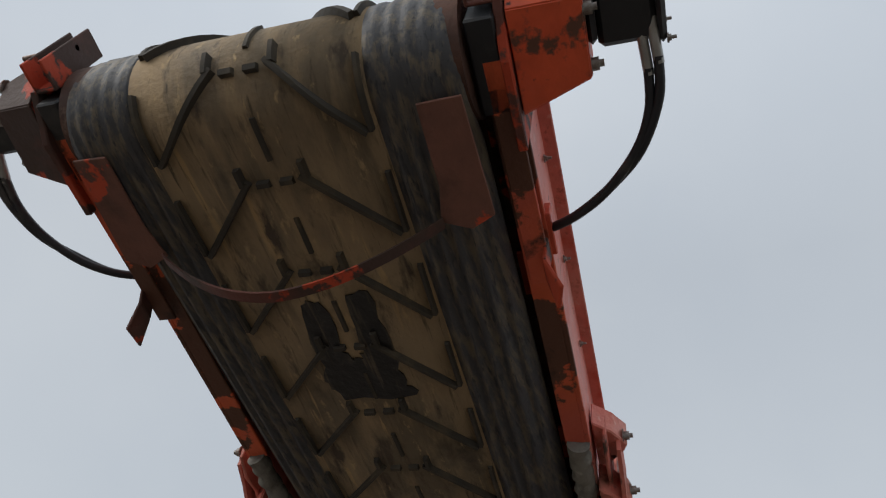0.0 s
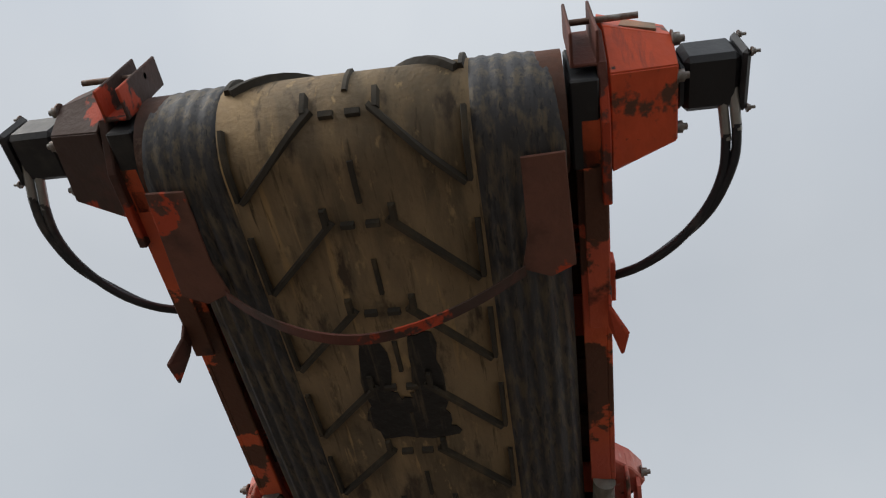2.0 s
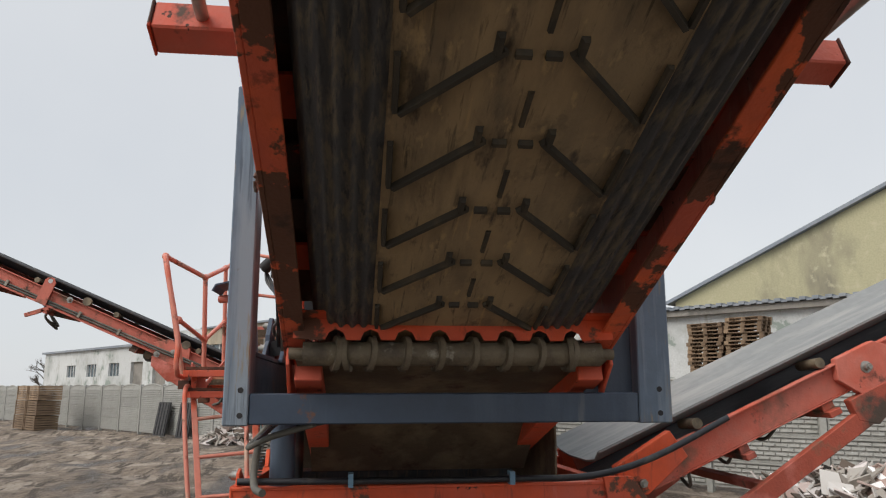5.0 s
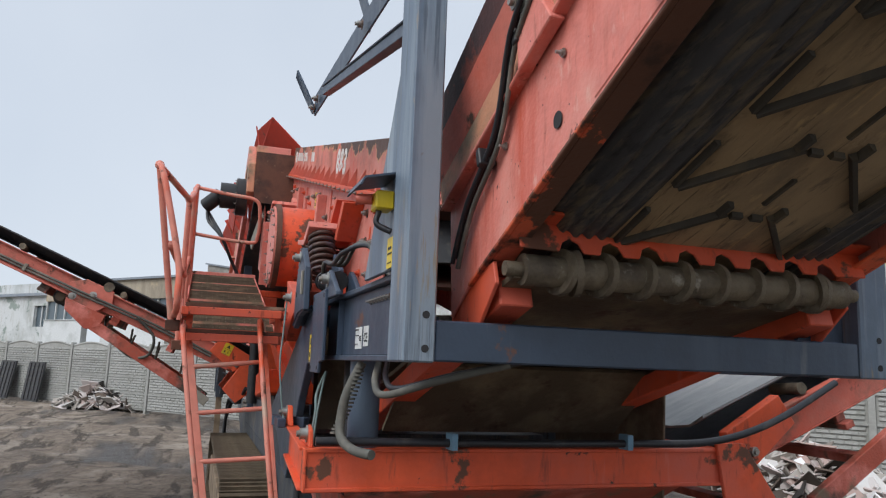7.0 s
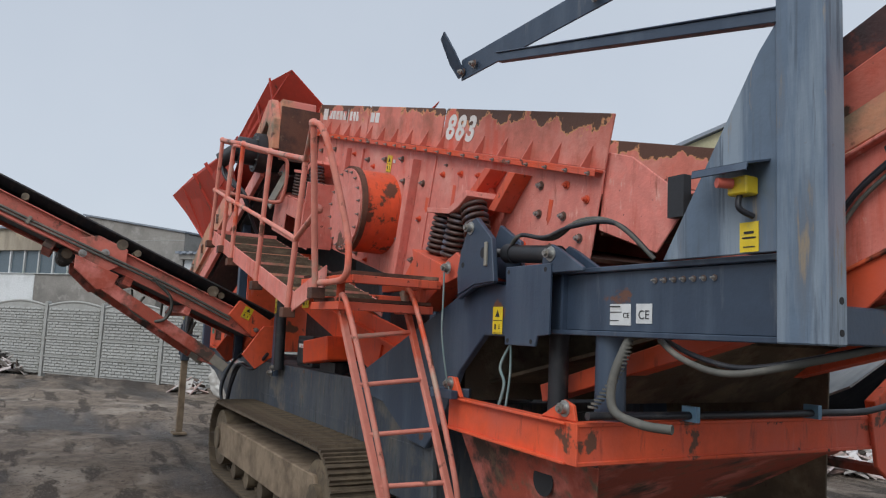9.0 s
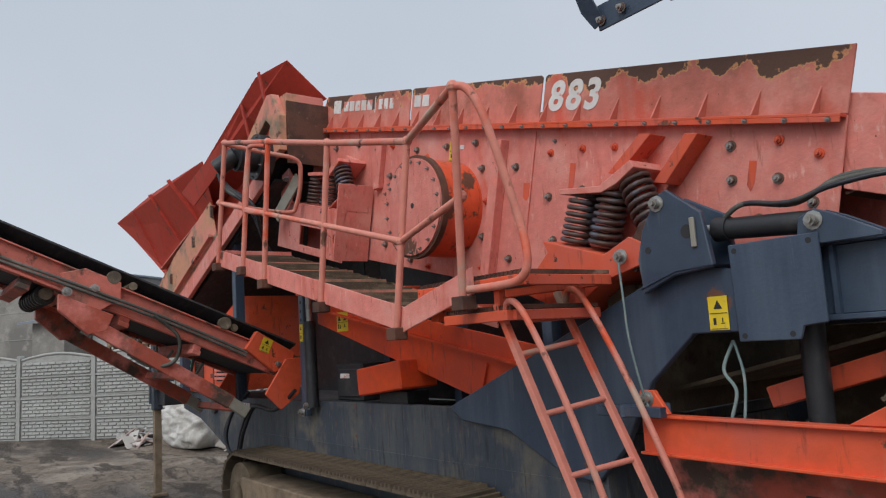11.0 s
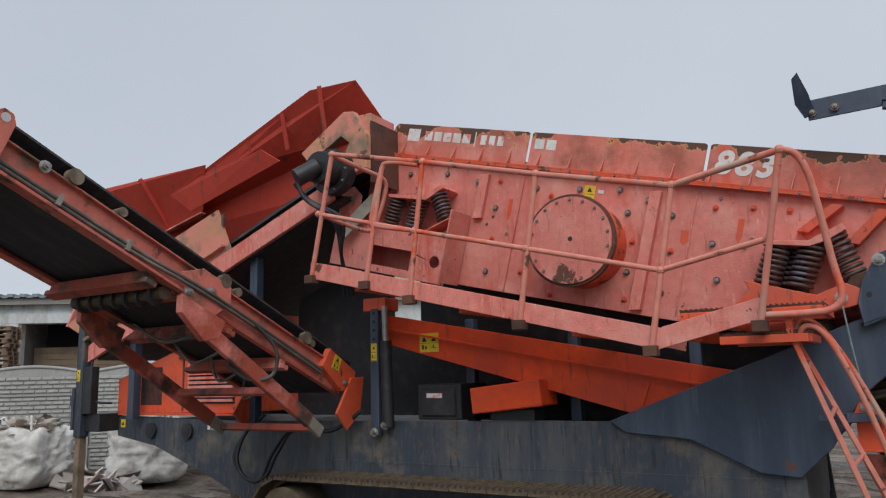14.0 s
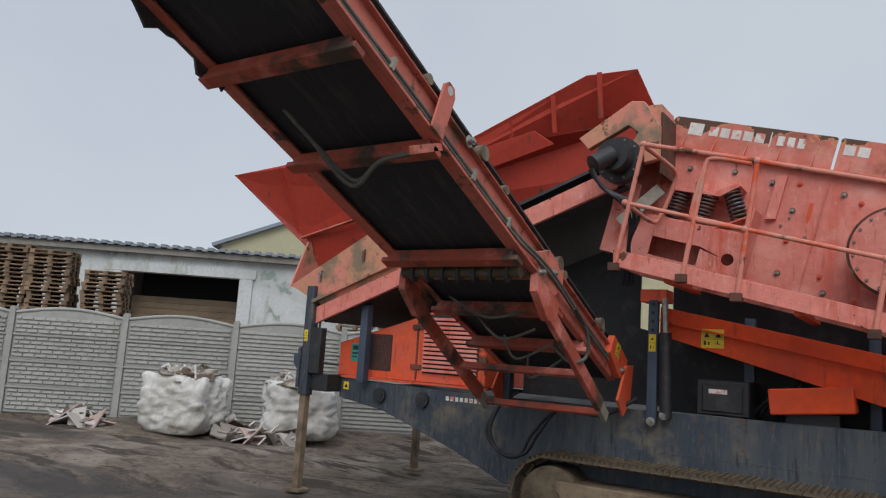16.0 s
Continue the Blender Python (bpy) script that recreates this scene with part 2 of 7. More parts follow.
M_SHAFT = surface("mud_smeared_shaft", (0.21, 0.17, 0.115), [((0.09, 0.07, 0.05), 5, 0.45, 0.62, EVEN), ((0.36, 0.33, 0.27), 8, 0.60, 0.68, EVEN)], 0.65, metal=0.2, bump=0.4)
M_GALV = surface("dull_galvanised", (0.33, 0.31, 0.26), [((0.2, 0.17, 0.13), 4, 0.5, 0.7, EVEN)], 0.6, metal=0.3)
M_TRACK = surface("track_steel", (0.10, 0.075, 0.05), [((0.20, 0.155, 0.10), 4, 0.45, 0.65, EVEN), (DARK_RUST, 6, 0.6, 0.7, EVEN)], 0.8, metal=0.15, bump=0.4)
M_MUDFRAME = surface("mud_caked_steel", (0.24, 0.18, 0.12), [((0.12, 0.085, 0.055), 4, 0.45, 0.65, EVEN)], 0.9, bump=0.4)
M_CAKED = surface("dust_caked_grey", (0.21, 0.195, 0.165), [((0.10, 0.09, 0.075), 6, 0.46, 0.6, EVEN), ((0.33, 0.31, 0.27), 11, 0.58, 0.68, EVEN)], 0.9, bump=0.8, bump_scale=30)
M_YELLOW = surface("yellow_label", (0.72, 0.52, 0.02), [((0.5, 0.4, 0.12), 30, 0.55, 0.75, EVEN)], 0.45)
M_WHITE = surface("white_paint", (0.70, 0.68, 0.65), [((0.62, 0.55, 0.5), 6, 0.5, 0.62, EVEN), (PINK, 9, 0.56, 0.60, EVEN)], 0.6)
M_LABEL = surface("white_label", (0.66, 0.67, 0.66), [((0.5, 0.5, 0.48), 20, 0.55, 0.7, EVEN)], 0.5)
M_INK = surface("black_print", (0.02, 0.02, 0.02), (), 0.6)
M_GREEN = surface("green_label", (0.03, 0.30, 0.24), (), 0.45)
M_GREY_BELT = surface("grey_worn_belt", (0.22, 0.23, 0.23), [((0.32, 0.32, 0.31), 2, 0.45, 0.65, (4, 0.5, 1))], 0.7, bump=0.15)
M_FENCE = surface("grey_precast_concrete", (0.355, 0.355, 0.335), [((0.26, 0.265, 0.235), 0.9, 0.45, 0.66, EVEN), ((0.42, 0.42, 0.395), 4, 0.55, 0.72, EVEN)], 0.9, bump=0.35, bump_scale=40)
M_WALLW = surface("stained_white_plaster", (0.60, 0.62, 0.62), [((0.44, 0.46, 0.45), 0.35, 0.46, 0.6, EVEN), ((0.28, 0.33, 0.30), 0.7, 0.60, 0.63, EVEN), ((0.40, 0.40, 0.36), 3, 0.55, 0.7, (1, 1, 0.2))], 0.9, bump=0.2)
M_WALLC = surface("old_concrete_wall", (0.27, 0.255, 0.23), [((0.18, 0.17, 0.155), 0.4, 0.45, 0.6, EVEN), ((0.36, 0.34, 0.31), 1.4, 0.55, 0.7, EVEN)], 0.92, bump=0.3)
M_YWALL = surface("stained_yellow_render", (0.45, 0.42, 0.27), [((0.25, 0.23, 0.17), 0.35, 0.48, 0.66, (1, 1, 0.4)), ((0.52, 0.48, 0.33), 2, 0.55, 0.7, EVEN)], 0.92, bump=0.2)
M_ROOF = surface("grey_sheet_roof", (0.22, 0.25, 0.29), [((0.33, 0.35, 0.37), 0.8, 0.5, 0.7, EVEN)], 0.6)
# near-black that stands in for the shade inside openings, vents and holes
M_DARK = surface("opening_shade", (0.03, 0.03, 0.032), (), 0.9)
M_DOOR = surface("brown_sheet_door", (0.26, 0.19, 0.12), [((0.18, 0.13, 0.09), 0.7, 0.45, 0.6, EVEN)], 0.7)
M_GLASS = surface("dusty_window", (0.10, 0.13, 0.15), (), 0.2)
M_WOOD = surface("weathered_pallet_wood", (0.26, 0.18, 0.115), [((0.15, 0.10, 0.065), 2.2, 0.45, 0.62, EVEN)], 0.9, bump=0.25, spread=0.3)
M_BAG = surface("white_woven_bag", (0.62, 0.61, 0.58), [((0.42, 0.40, 0.36), 2.3, 0.48, 0.66, EVEN), ((0.30, 0.26, 0.21), 5, 0.62, 0.72, EVEN)], 0.85, bump=0.9, bump_scale=7)
M_RAGS = surface("scrap_heap", (0.42, 0.38, 0.33), [((0.16, 0.12, 0.09), 3, 0.45, 0.55, EVEN), ((0.62, 0.6, 0.58), 5, 0.56, 0.62, EVEN)], 0.9, bump=0.4, spread=0.4)
M_BARK = surface("bare_twigs", (0.12, 0.105, 0.09), (), 0.95)


def ground_material():
    mat = bpy.data.materials.new("wet_dirt_yard")
    mat.use_nodes = True
    nt = mat.node_tree
    n, l = nt.nodes, nt.links
    b = n["Principled BSDF"]
    co = n.new("ShaderNodeTexCoord").outputs["Object"]

    def nz(scale, detail=8, rough=0.6, stretch=(1, 1, 1)):
        mp = n.new("ShaderNodeMapping")
        mp.inputs["Scale"].default_value = stretch
        mp.inputs["Rotation"].default_value = (0, 0, radians(-38))
        q = n.new("ShaderNodeTexNoise")
        q.inputs["Scale"].default_value, q.inputs["Detail"].default_value, q.inputs["Roughness"].default_value = scale, detail, rough
        l.new(co, mp.inputs["Vector"])
        l.new(mp.outputs[0], q.inputs["Vector"])
        return q.outputs["Fac"]

    def rng(v, a, c, lo=0.0, hi=1.0):
        q = n.new("ShaderNodeMapRange")
        q.inputs["From Min"].default_value, q.inputs["From Max"].default_value = a, c
        q.inputs["To Min"].default_value, q.inputs["To Max"].default_value = lo, hi
        l.new(v, q.inputs["Value"])
        return q.outputs[0]

    def mix(f, a, c):
        q = n.new("ShaderNodeMixRGB")
        l.new(f, q.inputs[0])
        if isinstance(a, tuple):
            q.inputs[1].default_value = (*a, 1)
        else:
            l.new(a, q.inputs[1])
        q.inputs[2].default_value = (*c, 1)
        return q.outputs[0]

    wet = nz(0.5, 6, 0.55, (0.35, 1.2, 1))
    clods = nz(5)
    grit = nz(38, 6, 0.7)
    col = mix(rng(clods, 0.35, 0.7), (0.185, 0.143, 0.108), (0.385, 0.305, 0.235))
    col = mix(rng(nz(0.8), 0.50, 0.60), col, (0.47, 0.39, 0.315))
    col = mix(rng(nz(1.5, 8, 0.65, (0.4, 1.6, 1)), 0.52, 0.58), col, (0.10, 0.076, 0.057))
    col = mix(rng(wet, 0.50, 0.63), col, (0.065, 0.05, 0.041))
    col = mix(rng(grit, 0.56, 0.66), col, (0.36, 0.31, 0.26))
    col = mix(rng(nz(14, 8, 0.7), 0.55, 0.66), col, (0.085, 0.066, 0.052))
    l.new(col, b.inputs["Base Color"])
    l.new(rng(wet, 0.52, 0.64, 0.92, 0.35), b.inputs["Roughness"])
    bp = n.new("ShaderNodeBump")
    bp.inputs["Strength"].default_value, bp.inputs["Distance"].default_value = 1.0, 0.12
    l.new(nz(9, 12, 0.8), bp.inputs["Height"])
    l.new(bp.outputs[0], b.inputs["Normal"])
    return mat


M_GROUND = ground_material()


# ---- mesh builder ----
class Shape:
    """Collects boxes, prisms, rods and tubes into one mesh."""

    def __init__(self, m=None):
        self.v, self.f, self.s, self.m = [], [], [], m

    def add(self, verts, faces, smooth=False, m=None):
        o = len(self.v)
        for p in verts:
            p = Vector(p)
            if m is not None:
                p = m @ p
            if self.m is not None:
                p = self.m @ p
            self.v.append(tuple(p))
        self.f += [tuple(o + i for i in f) for f in faces]
        self.s += [smooth] * len(faces)
        return self

    def box(self, x0, x1, y0, y1, z0, z1, m=None):
        v = [(x, y, z) for z in (z0, z1) for y in (y0, y1) for x in (x0, x1)]
        return self.add(v, [(0, 2, 3, 1), (4, 5, 7, 6), (0, 1, 5, 4), (2, 6, 7, 3), (0, 4, 6, 2), (1, 3, 7, 5)], m=m)

    def prism(self, poly, d0, d1, axis="y", m=None):
        put = {"y": lambda a, b, d: (a, d, b), "z": lambda a, b, d: (a, b, d), "x": lambda a, b, d: (d, a, b)}[axis]
        k = len(poly)
        v = [put(a, b, d0) for a, b in poly] + [put(a, b, d1) for a, b in poly]
        f = [tuple(range(k)), tuple(range(2 * k - 1, k - 1, -1))] + [(i, i + k, (i + 1) % k + k, (i + 1) % k) for i in range(k)]
        return self.add(v, f, m=m)

    def sheet(self, pts, thick, m=None):
        """A flat plate with the given corners."""
        p = [Vector(q) for q in pts]
        nrm = (p[1] - p[0]).cross(p[2] - p[0]).normalized() * thick / 2
        k = len(p)
        v = [q - nrm for q in p] + [q + nrm for q in p]
        f = [tuple(range(k - 1, -1, -1)), tuple(range(k, 2 * k))] + [(i, (i + 1) % k, (i + 1) % k + k, i + k) for i in range(k)]
        return self.add(v, f, m=m)

    def tube(self, pts, r, n=8, m=None, closed=False):
        p = [Vector(q) for q in pts]
        rings, faces = [], []
        side = None
        for i, q in enumerate(p):
            d = (p[min(i + 1, len(p) - 1)] - p[max(i - 1, 0)]).normalized()
            if side is None:
                side = d.orthogonal().normalized()
            side = (side - d * side.dot(d)).normalized()
            up = d.cross(side)
            rr = r[i] if isinstance(r, (list, tuple)) else r
            rings += [q + (side * math.cos(a) + up * math.sin(a)) * rr for a in (2 * math.pi * j / n for j in range(n))]
        for i in range(len(p) - 1):
            for j in range(n):
                k = (j + 1) % n
                faces.append((i * n + j, i * n + k, (i + 1) * n + k, (i + 1) * n + j))
        self.add(rings, faces, True, m)
        e = (len(p) - 1) * n
        return self.add(rings[:n] + rings[e:e + n], [tuple(range(n - 1, -1, -1)), tuple(range(n, 2 * n))], False, m)

    def rod(self, a, b, r, n=14, m=None, r2=None):
        return self.tube([a, b], [r, r if r2 is None else r2], n, m)

    def bar(self, a, b, w, h, up=(0, 0, 1), m=None):
        """A square bar from a to b: w across, h along up."""
        a, b = Vector(a), Vector(b)
        d = (b - a).normalized()
        s = d.cross(Vector(up)).normalized() * w / 2
        u = s.cross(d).normalized() * h / 2
        v = [q + i * s + j * u for q in (a, b) for i, j in ((-1, -1), (1, -1), (1, 1), (-1, 1))]
        return self.add(v, [(3, 2, 1, 0), (4, 5, 6, 7), (0, 1, 5, 4), (1, 2, 6, 5), (2, 3, 7, 6), (3, 0, 4, 7)], m=m)

    def loose(self):
        """The boxes and plates that it was built of, each as a Shape."""
        boss = list(range(len(self.v)))

        def root(i):
            while boss[i] != i:
                i = boss[i]
            return i

        for f in self.f:
            for i in f[1:]:
                boss[root(i)] = root(f[0])
        groups = {}
        for f, s in zip(self.f, self.s):
            groups.setdefault(root(f[0]), []).append((f, s))
        out = []
        for faces in groups.values():
            q = Shape()
            ids = sorted({i for f, _ in faces for i in f})
            at = {i: k for k, i in enumerate(ids)}
            q.v = [self.v[i] for i in ids]
            q.f = [tuple(at[i] for i in f) for f, _ in faces]
            q.s = [s for _, s in faces]
            out.append(q)
        return out

    def mesh(self, name):
        me = bpy.data.meshes.new(name)
        me.from_pydata(self.v, [], self.f)
        me.polygons.foreach_set("use_smooth", self.s)
        bm = bmesh.new()
        bm.from_mesh(me)
        bmesh.ops.recalc_face_normals(bm, faces=bm.faces)
        bm.to_mesh(me)
        bm.free()
        return me


def depth_of(ob):
    return 0 if ob is None else 1 + depth_of(ob.parent)


def part(name, shape, mat, parent=None, label="", bevel=0.0, split=""):
    """One mesh object; with split, every loose piece past the first becomes a part of its own by that name."""
    while depth_of(parent) > 2:
        parent = parent.parent
    if split:
        pieces = shape.loose()
        ob = part(name, pieces[0], mat, parent, label, bevel)
        for q in pieces[1:]:
            part(split, q, mat, ob if depth_of(ob) < 3 else parent, "", bevel)
        return ob
    me = shape.mesh(name) if isinstance(shape, Shape) else shape
    if not me.materials:
        me.materials.append(mat)
    ob = new(name, me)
    if parent is not None:
        ob.parent = parent
    if label:
        ob["label"] = label
    if bevel:
        mod = ob.modifiers.new("edges", "BEVEL")
        mod.width, mod.segments, mod.limit_method, mod.angle_limit = bevel, 1, "ANGLE", radians(50)
    return ob


def piece(name, me, parent, m):
    """One of many alike pieces: an object of its own on a shared mesh."""
    while depth_of(parent) > 2:
        parent = parent.parent
    ob = new(name, me)
    ob.parent = parent
    ob.matrix_basis = m
    return ob


def shared(name, shape, mat):
    me = shape.mesh(name)
    me.materials.append(mat)
    return me


def arc(c, r, a0, a1, n, plane="xz"):
    out = []
    for i in range(n + 1):
        a = radians(a0 + (a1 - a0) * i / n)
        u, w = r * math.cos(a), r * math.sin(a)
        out.append({"xz": (c[0] + u, c[1], c[2] + w), "yz": (c[0], c[1] + u, c[2] + w), "xy": (c[0] + u, c[1] + w, c[2])}[plane])
    return out


def bend(pts, steps=6):
    """A smooth line through the points."""
    p = [Vector(q) for q in pts]
    out = []
    for i in range(len(p) - 1):
        a, b, c, d = p[max(i - 1, 0)], p[i], p[i + 1], p[min(i + 2, len(p) - 1)]
        for k in range(steps):
            t = k / steps
            out.append(0.5 * ((2 * b) + (c - a) * t + (2 * a - 5 * b + 4 * c - d) * t * t + (3 * b - a - 3 * c + d) * t ** 3))
    return out + [p[-1]]


def thing(name, label, category, group="", kind="", at=None):
    ob = new(name)
    if at is not None:
        ob.matrix_basis = at
    return tagged(ob, label, category, group, kind)


def bolt_shape(r=0.016, h=0.022):
    b = Shape()
    b.rod((0, 0, 0), (0, -0.005, 0), r * 1.5, 10)
    b.rod((0, -0.005, 0), (0, -h, 0), r, 6)
    return b.rod((0, -h, 0), (0, -h - 0.014, 0), r * 0.55, 6)

# ---- ground ----
def make_ground():
    """A yard sheet, uneven near the machine, out to the horizon."""
    xs = [-900, -300, -120, -60] + [-40 + i * 0.25 for i in range(241)] + [40, 120, 300, 900]
    ys = [-900, -300, -80, -40] + [-20 + i * 0.25 for i in range(201)] + [50, 120, 300, 900]
    v = []
    for y in ys:
        for x in xs:
            near = max(0.0, 1 - max(0, abs(x + 10) - 25) / 20) * max(0.0, 1 - max(0, abs(y - 1) - 20) / 15)
            u, d = x * 0.78 + y * 0.62, y * 0.78 - x * 0.62
            z = (noise.noise((u * 0.25, d * 1.1, 0)) * 0.11 + noise.noise((u * 0.5, d * 2.6, 3)) * 0.045 + noise.noise((x * 1.6, y * 1.6, 5)) * 0.022) * near
            v.append((x, y, z - 0.045))
    w = len(xs)
    f = [(j * w + i, j * w + i + 1, (j + 1) * w + i + 1, (j + 1) * w + i) for j in range(len(ys) - 1) for i in range(w - 1)]
    s = Shape()
    s.add(v, f, True)
    ob = part("ground", s, M_GROUND)
    return tagged(ob, "wet brown dirt yard with puddles and ruts", "ground", kind="structure")


make_ground()

# The fence line and the rows of buildings behind it: u runs along the fence, d back from it.
FENCE_AT = Vector((-16.2, 1.8, 0))
FENCE_YAW = math.degrees(math.atan2(0.62, 0.78))


def yard(u, d, z=0.0, turn=0.0):
    return pose(*FENCE_AT, 0, 0, FENCE_YAW) @ pose(u, d, z, 0, 0, turn)


# ---- precast fence ----
def make_fence():
    fence = thing("fence", "grey precast concrete fence with brick-relief slabs and arched tops", "fence", at=yard(0, 0))
    slab, arch, post = Shape(), Shape(), Shape()

    def relief(s, z0, rows):
        for r in range(rows):
            off = 0.11 if r % 2 else 0.0
            for c in range(10):
                x0 = max(-0.98, -1.0 + c * 0.22 - off + 0.011)
                x1 = min(0.98, -1.0 + (c + 1) * 0.22 - off - 0.011)
                if x1 - x0 > 0.03:
                    lo, hi = z0 + r * 0.082 + 0.006, z0 + (r + 1) * 0.082 - 0.006
                    s.prism([(-0.018, lo + 0.004), (-0.052, lo + 0.016), (-0.044, hi - 0.014), (-0.018, hi - 0.004)], x0, x1, axis="x")

    slab.box(-1.02, 1.02, -0.02, 0.02, 0, 0.5)
    relief(slab, 0.035, 5)
    slab.box(-1.02, 1.02, -0.056, -0.02, 0.462, 0.5)
    slab.box(-1.02, 1.02, -0.038, -0.02, -0.0, 0.004)
    top = [(-1.02, 0), (1.02, 0)] + [(1.02 - 2.04 * i / 12, 0.40 + 0.12 * math.sin(math.pi * i / 12)) for i in range(13)]
    arch.prism(top, -0.02, 0.02)
    relief(arch, 0.004, 4)
    edge = [(1.02 - 2.04 * i / 12, 0.40 + 0.12 * math.sin(math.pi * i / 12)) for i in range(13)]
    arch.tube([(a, -0.01, b) for a, b in edge], 0.035, 6)
    post.box(-0.055, 0.055, -0.07, 0.07, -0.1, 2.02)
    post.prism([(-0.055, 2.02), (0.055, 2.02), (0.03, 2.06), (-0.03, 2.06)], -0.07, 0.07)
    slab_me, arch_me, post_me = shared("slab", slab, M_FENCE), shared("slab", arch, M_FENCE), shared("post", post, M_FENCE)
    for i in range(-24, 8):
        x = 0.05 + i * 2.16
        piece("post", post_me, fence, pose(x, 0, 0))
        for k in range(3):
            piece("slab", slab_me, fence, pose(x + 1.08, 0, 0.03 + 0.505 * k))
        piece("slab", arch_me, fence, pose(x + 1.08, 0, 0.03 + 1.515))
    piece("post", post_me, fence, pose(0.05 + 8 * 2.16, 0, 0))


make_fence()


# ---- buildings behind the fence ----
def wall_with_openings(s, u0, u1, z0, z1, holes, d0, d1):
    """A wall along u from d0 to d1 thick, with rectangular holes (u0, u1, z0, z1) cut through."""
    cuts = sorted({u0, u1, *[h[0] for h in holes], *[h[1] for h in holes]})
    for a, b in zip(cuts, cuts[1:]):
        mid = (a + b) / 2
        spans = sorted((h[2], h[3]) for h in holes if h[0] < mid < h[1])
        z = z0
        for lo, hi in spans:
            if lo > z:
                s.box(a, b, d0, d1, z, lo)
            z = hi
        if z1 > z:
            s.box(a, b, d0, d1, z, z1)


def make_garage():
    g = thing("garage", "low stained white garage with a brown sheet door", "building", at=yard(0, 0))
    s = Shape()
    wall_with_openings(s, -12.4, 14, 0, 4.6, [(-4.05, 0.02, 0, 3.85)], 12, 12.4)
    s.box(-12.4, -12.1, 12.4, 19, 0, 4.6)
    s.box(13.7, 14, 12.4, 19, 0, 4.6)
    part("wall", s, M_WALLW, g)
    s = Shape()
    for i in range(66):
        s.box(-12.6 + i * 0.41, -12.6 + i * 0.41 + 0.2, 11.55, 19.4, 4.75, 4.86)
        s.box(-12.6 + i * 0.41 + 0.2, -12.6 + (i + 1) * 0.41, 11.6, 19.4, 4.72, 4.8)
    part("roof", s, M_ROOF, g)
    part("fascia", Shape().box(-12.5, 14.2, 11.7, 11.99, 4.5, 4.715), M_WALLC, g)
    part("lintel", Shape().box(-4.6, 0.6, 11.9, 11.995, 3.86, 4.2), M_WALLW, g)
    for x in (-4.55, 0.06):
        part("pilaster", Shape().box(x, x + 0.45, 11.9, 11.995, 0, 3.85), M_WALLW, g)
    s = Shape()
    for k in range(14):
        s.box(-4.05, 0.02, 13.2 + 0.02 * (k % 2), 13.25 + 0.02 * (k % 2), k * 0.22, k * 0.22 + 0.21)
    part("door", s, M_DOOR, g, "brown ribbed sheet door", 0, "door_board")
    for x in (-4.35, 0.05):
        part("reveal", Shape().box(x, x + 0.25, 12.41, 14.6, 0, 4.4), M_WALLC, g)
    part("inner_ceiling", Shape().box(-4.35, 0.3, 12.41, 14.6, 4.41, 4.5), M_WALLC, g)
    # dark sheet behind the door, painted as the garage's inner shade
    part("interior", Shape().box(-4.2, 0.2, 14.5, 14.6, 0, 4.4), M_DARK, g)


def make_yellow_gable():
    b = thing("warehouse", "stained pale yellow rendered warehouse gable", "building", at=yard(0, 0))
    s = Shape()
    s.prism([(-2.6, 0), (28, 0), (28, 6.0), (12.7, 12.4), (-2.6, 6.2)], 21, 21.5)
    s.box(-2.6, -2.2, 21.5, 50, 0, 6.2)
    part("wall", s, M_YWALL, b)
    s = Shape()
    for x0, z0, x1, z1 in ((-3.0, 6.1, 12.7, 12.55), (12.7, 12.55, 28.4, 5.9)):
        s.sheet([(x0, 20.7, z0), (x1, 20.7, z1), (x1, 50, z1), (x0, 50, z0)], 0.16)
    part("roof", s, M_ROOF, b)


def make_concrete_hall():
    b = thing("concrete_hall", "old grey concrete hall with bare panel walls", "building", at=yard(0, 0))
    s = Shape()
    s.prism([(-19, 0), (-12.5, 0), (-12.5, 5.75), (-19, 6.7)], 12, 12.3)
    s.box(-12.8, -12.5, 12.3, 22, 0, 5.7)
    part("wall", s, M_WALLC, b)
    for k in range(5):
        part("panel_joint", Shape().box(-19, -12.5, 11.985, 12.0, 1.2 * k + 0.6, 1.2 * k + 0.63), M_FENCE, b)
    part("roof", Shape().sheet([(-19.1, 11.9, 6.76), (-12.4, 11.9, 5.80), (-12.4, 22, 5.80), (-19.1, 22, 6.76)], 0.08), M_ROOF, b)
    part("lean_to", Shape().box(-14.2, -12.6, 10.6, 11.95, 0, 3.6), M_WALLC, b)
    part("lean_to_roof", Shape().sheet([(-14.6, 10.2, 3.6), (-12.2, 10.2, 3.75), (-12.2, 12, 4.0), (-14.6, 12, 3.9)], 0.08), M_ROOF, b)


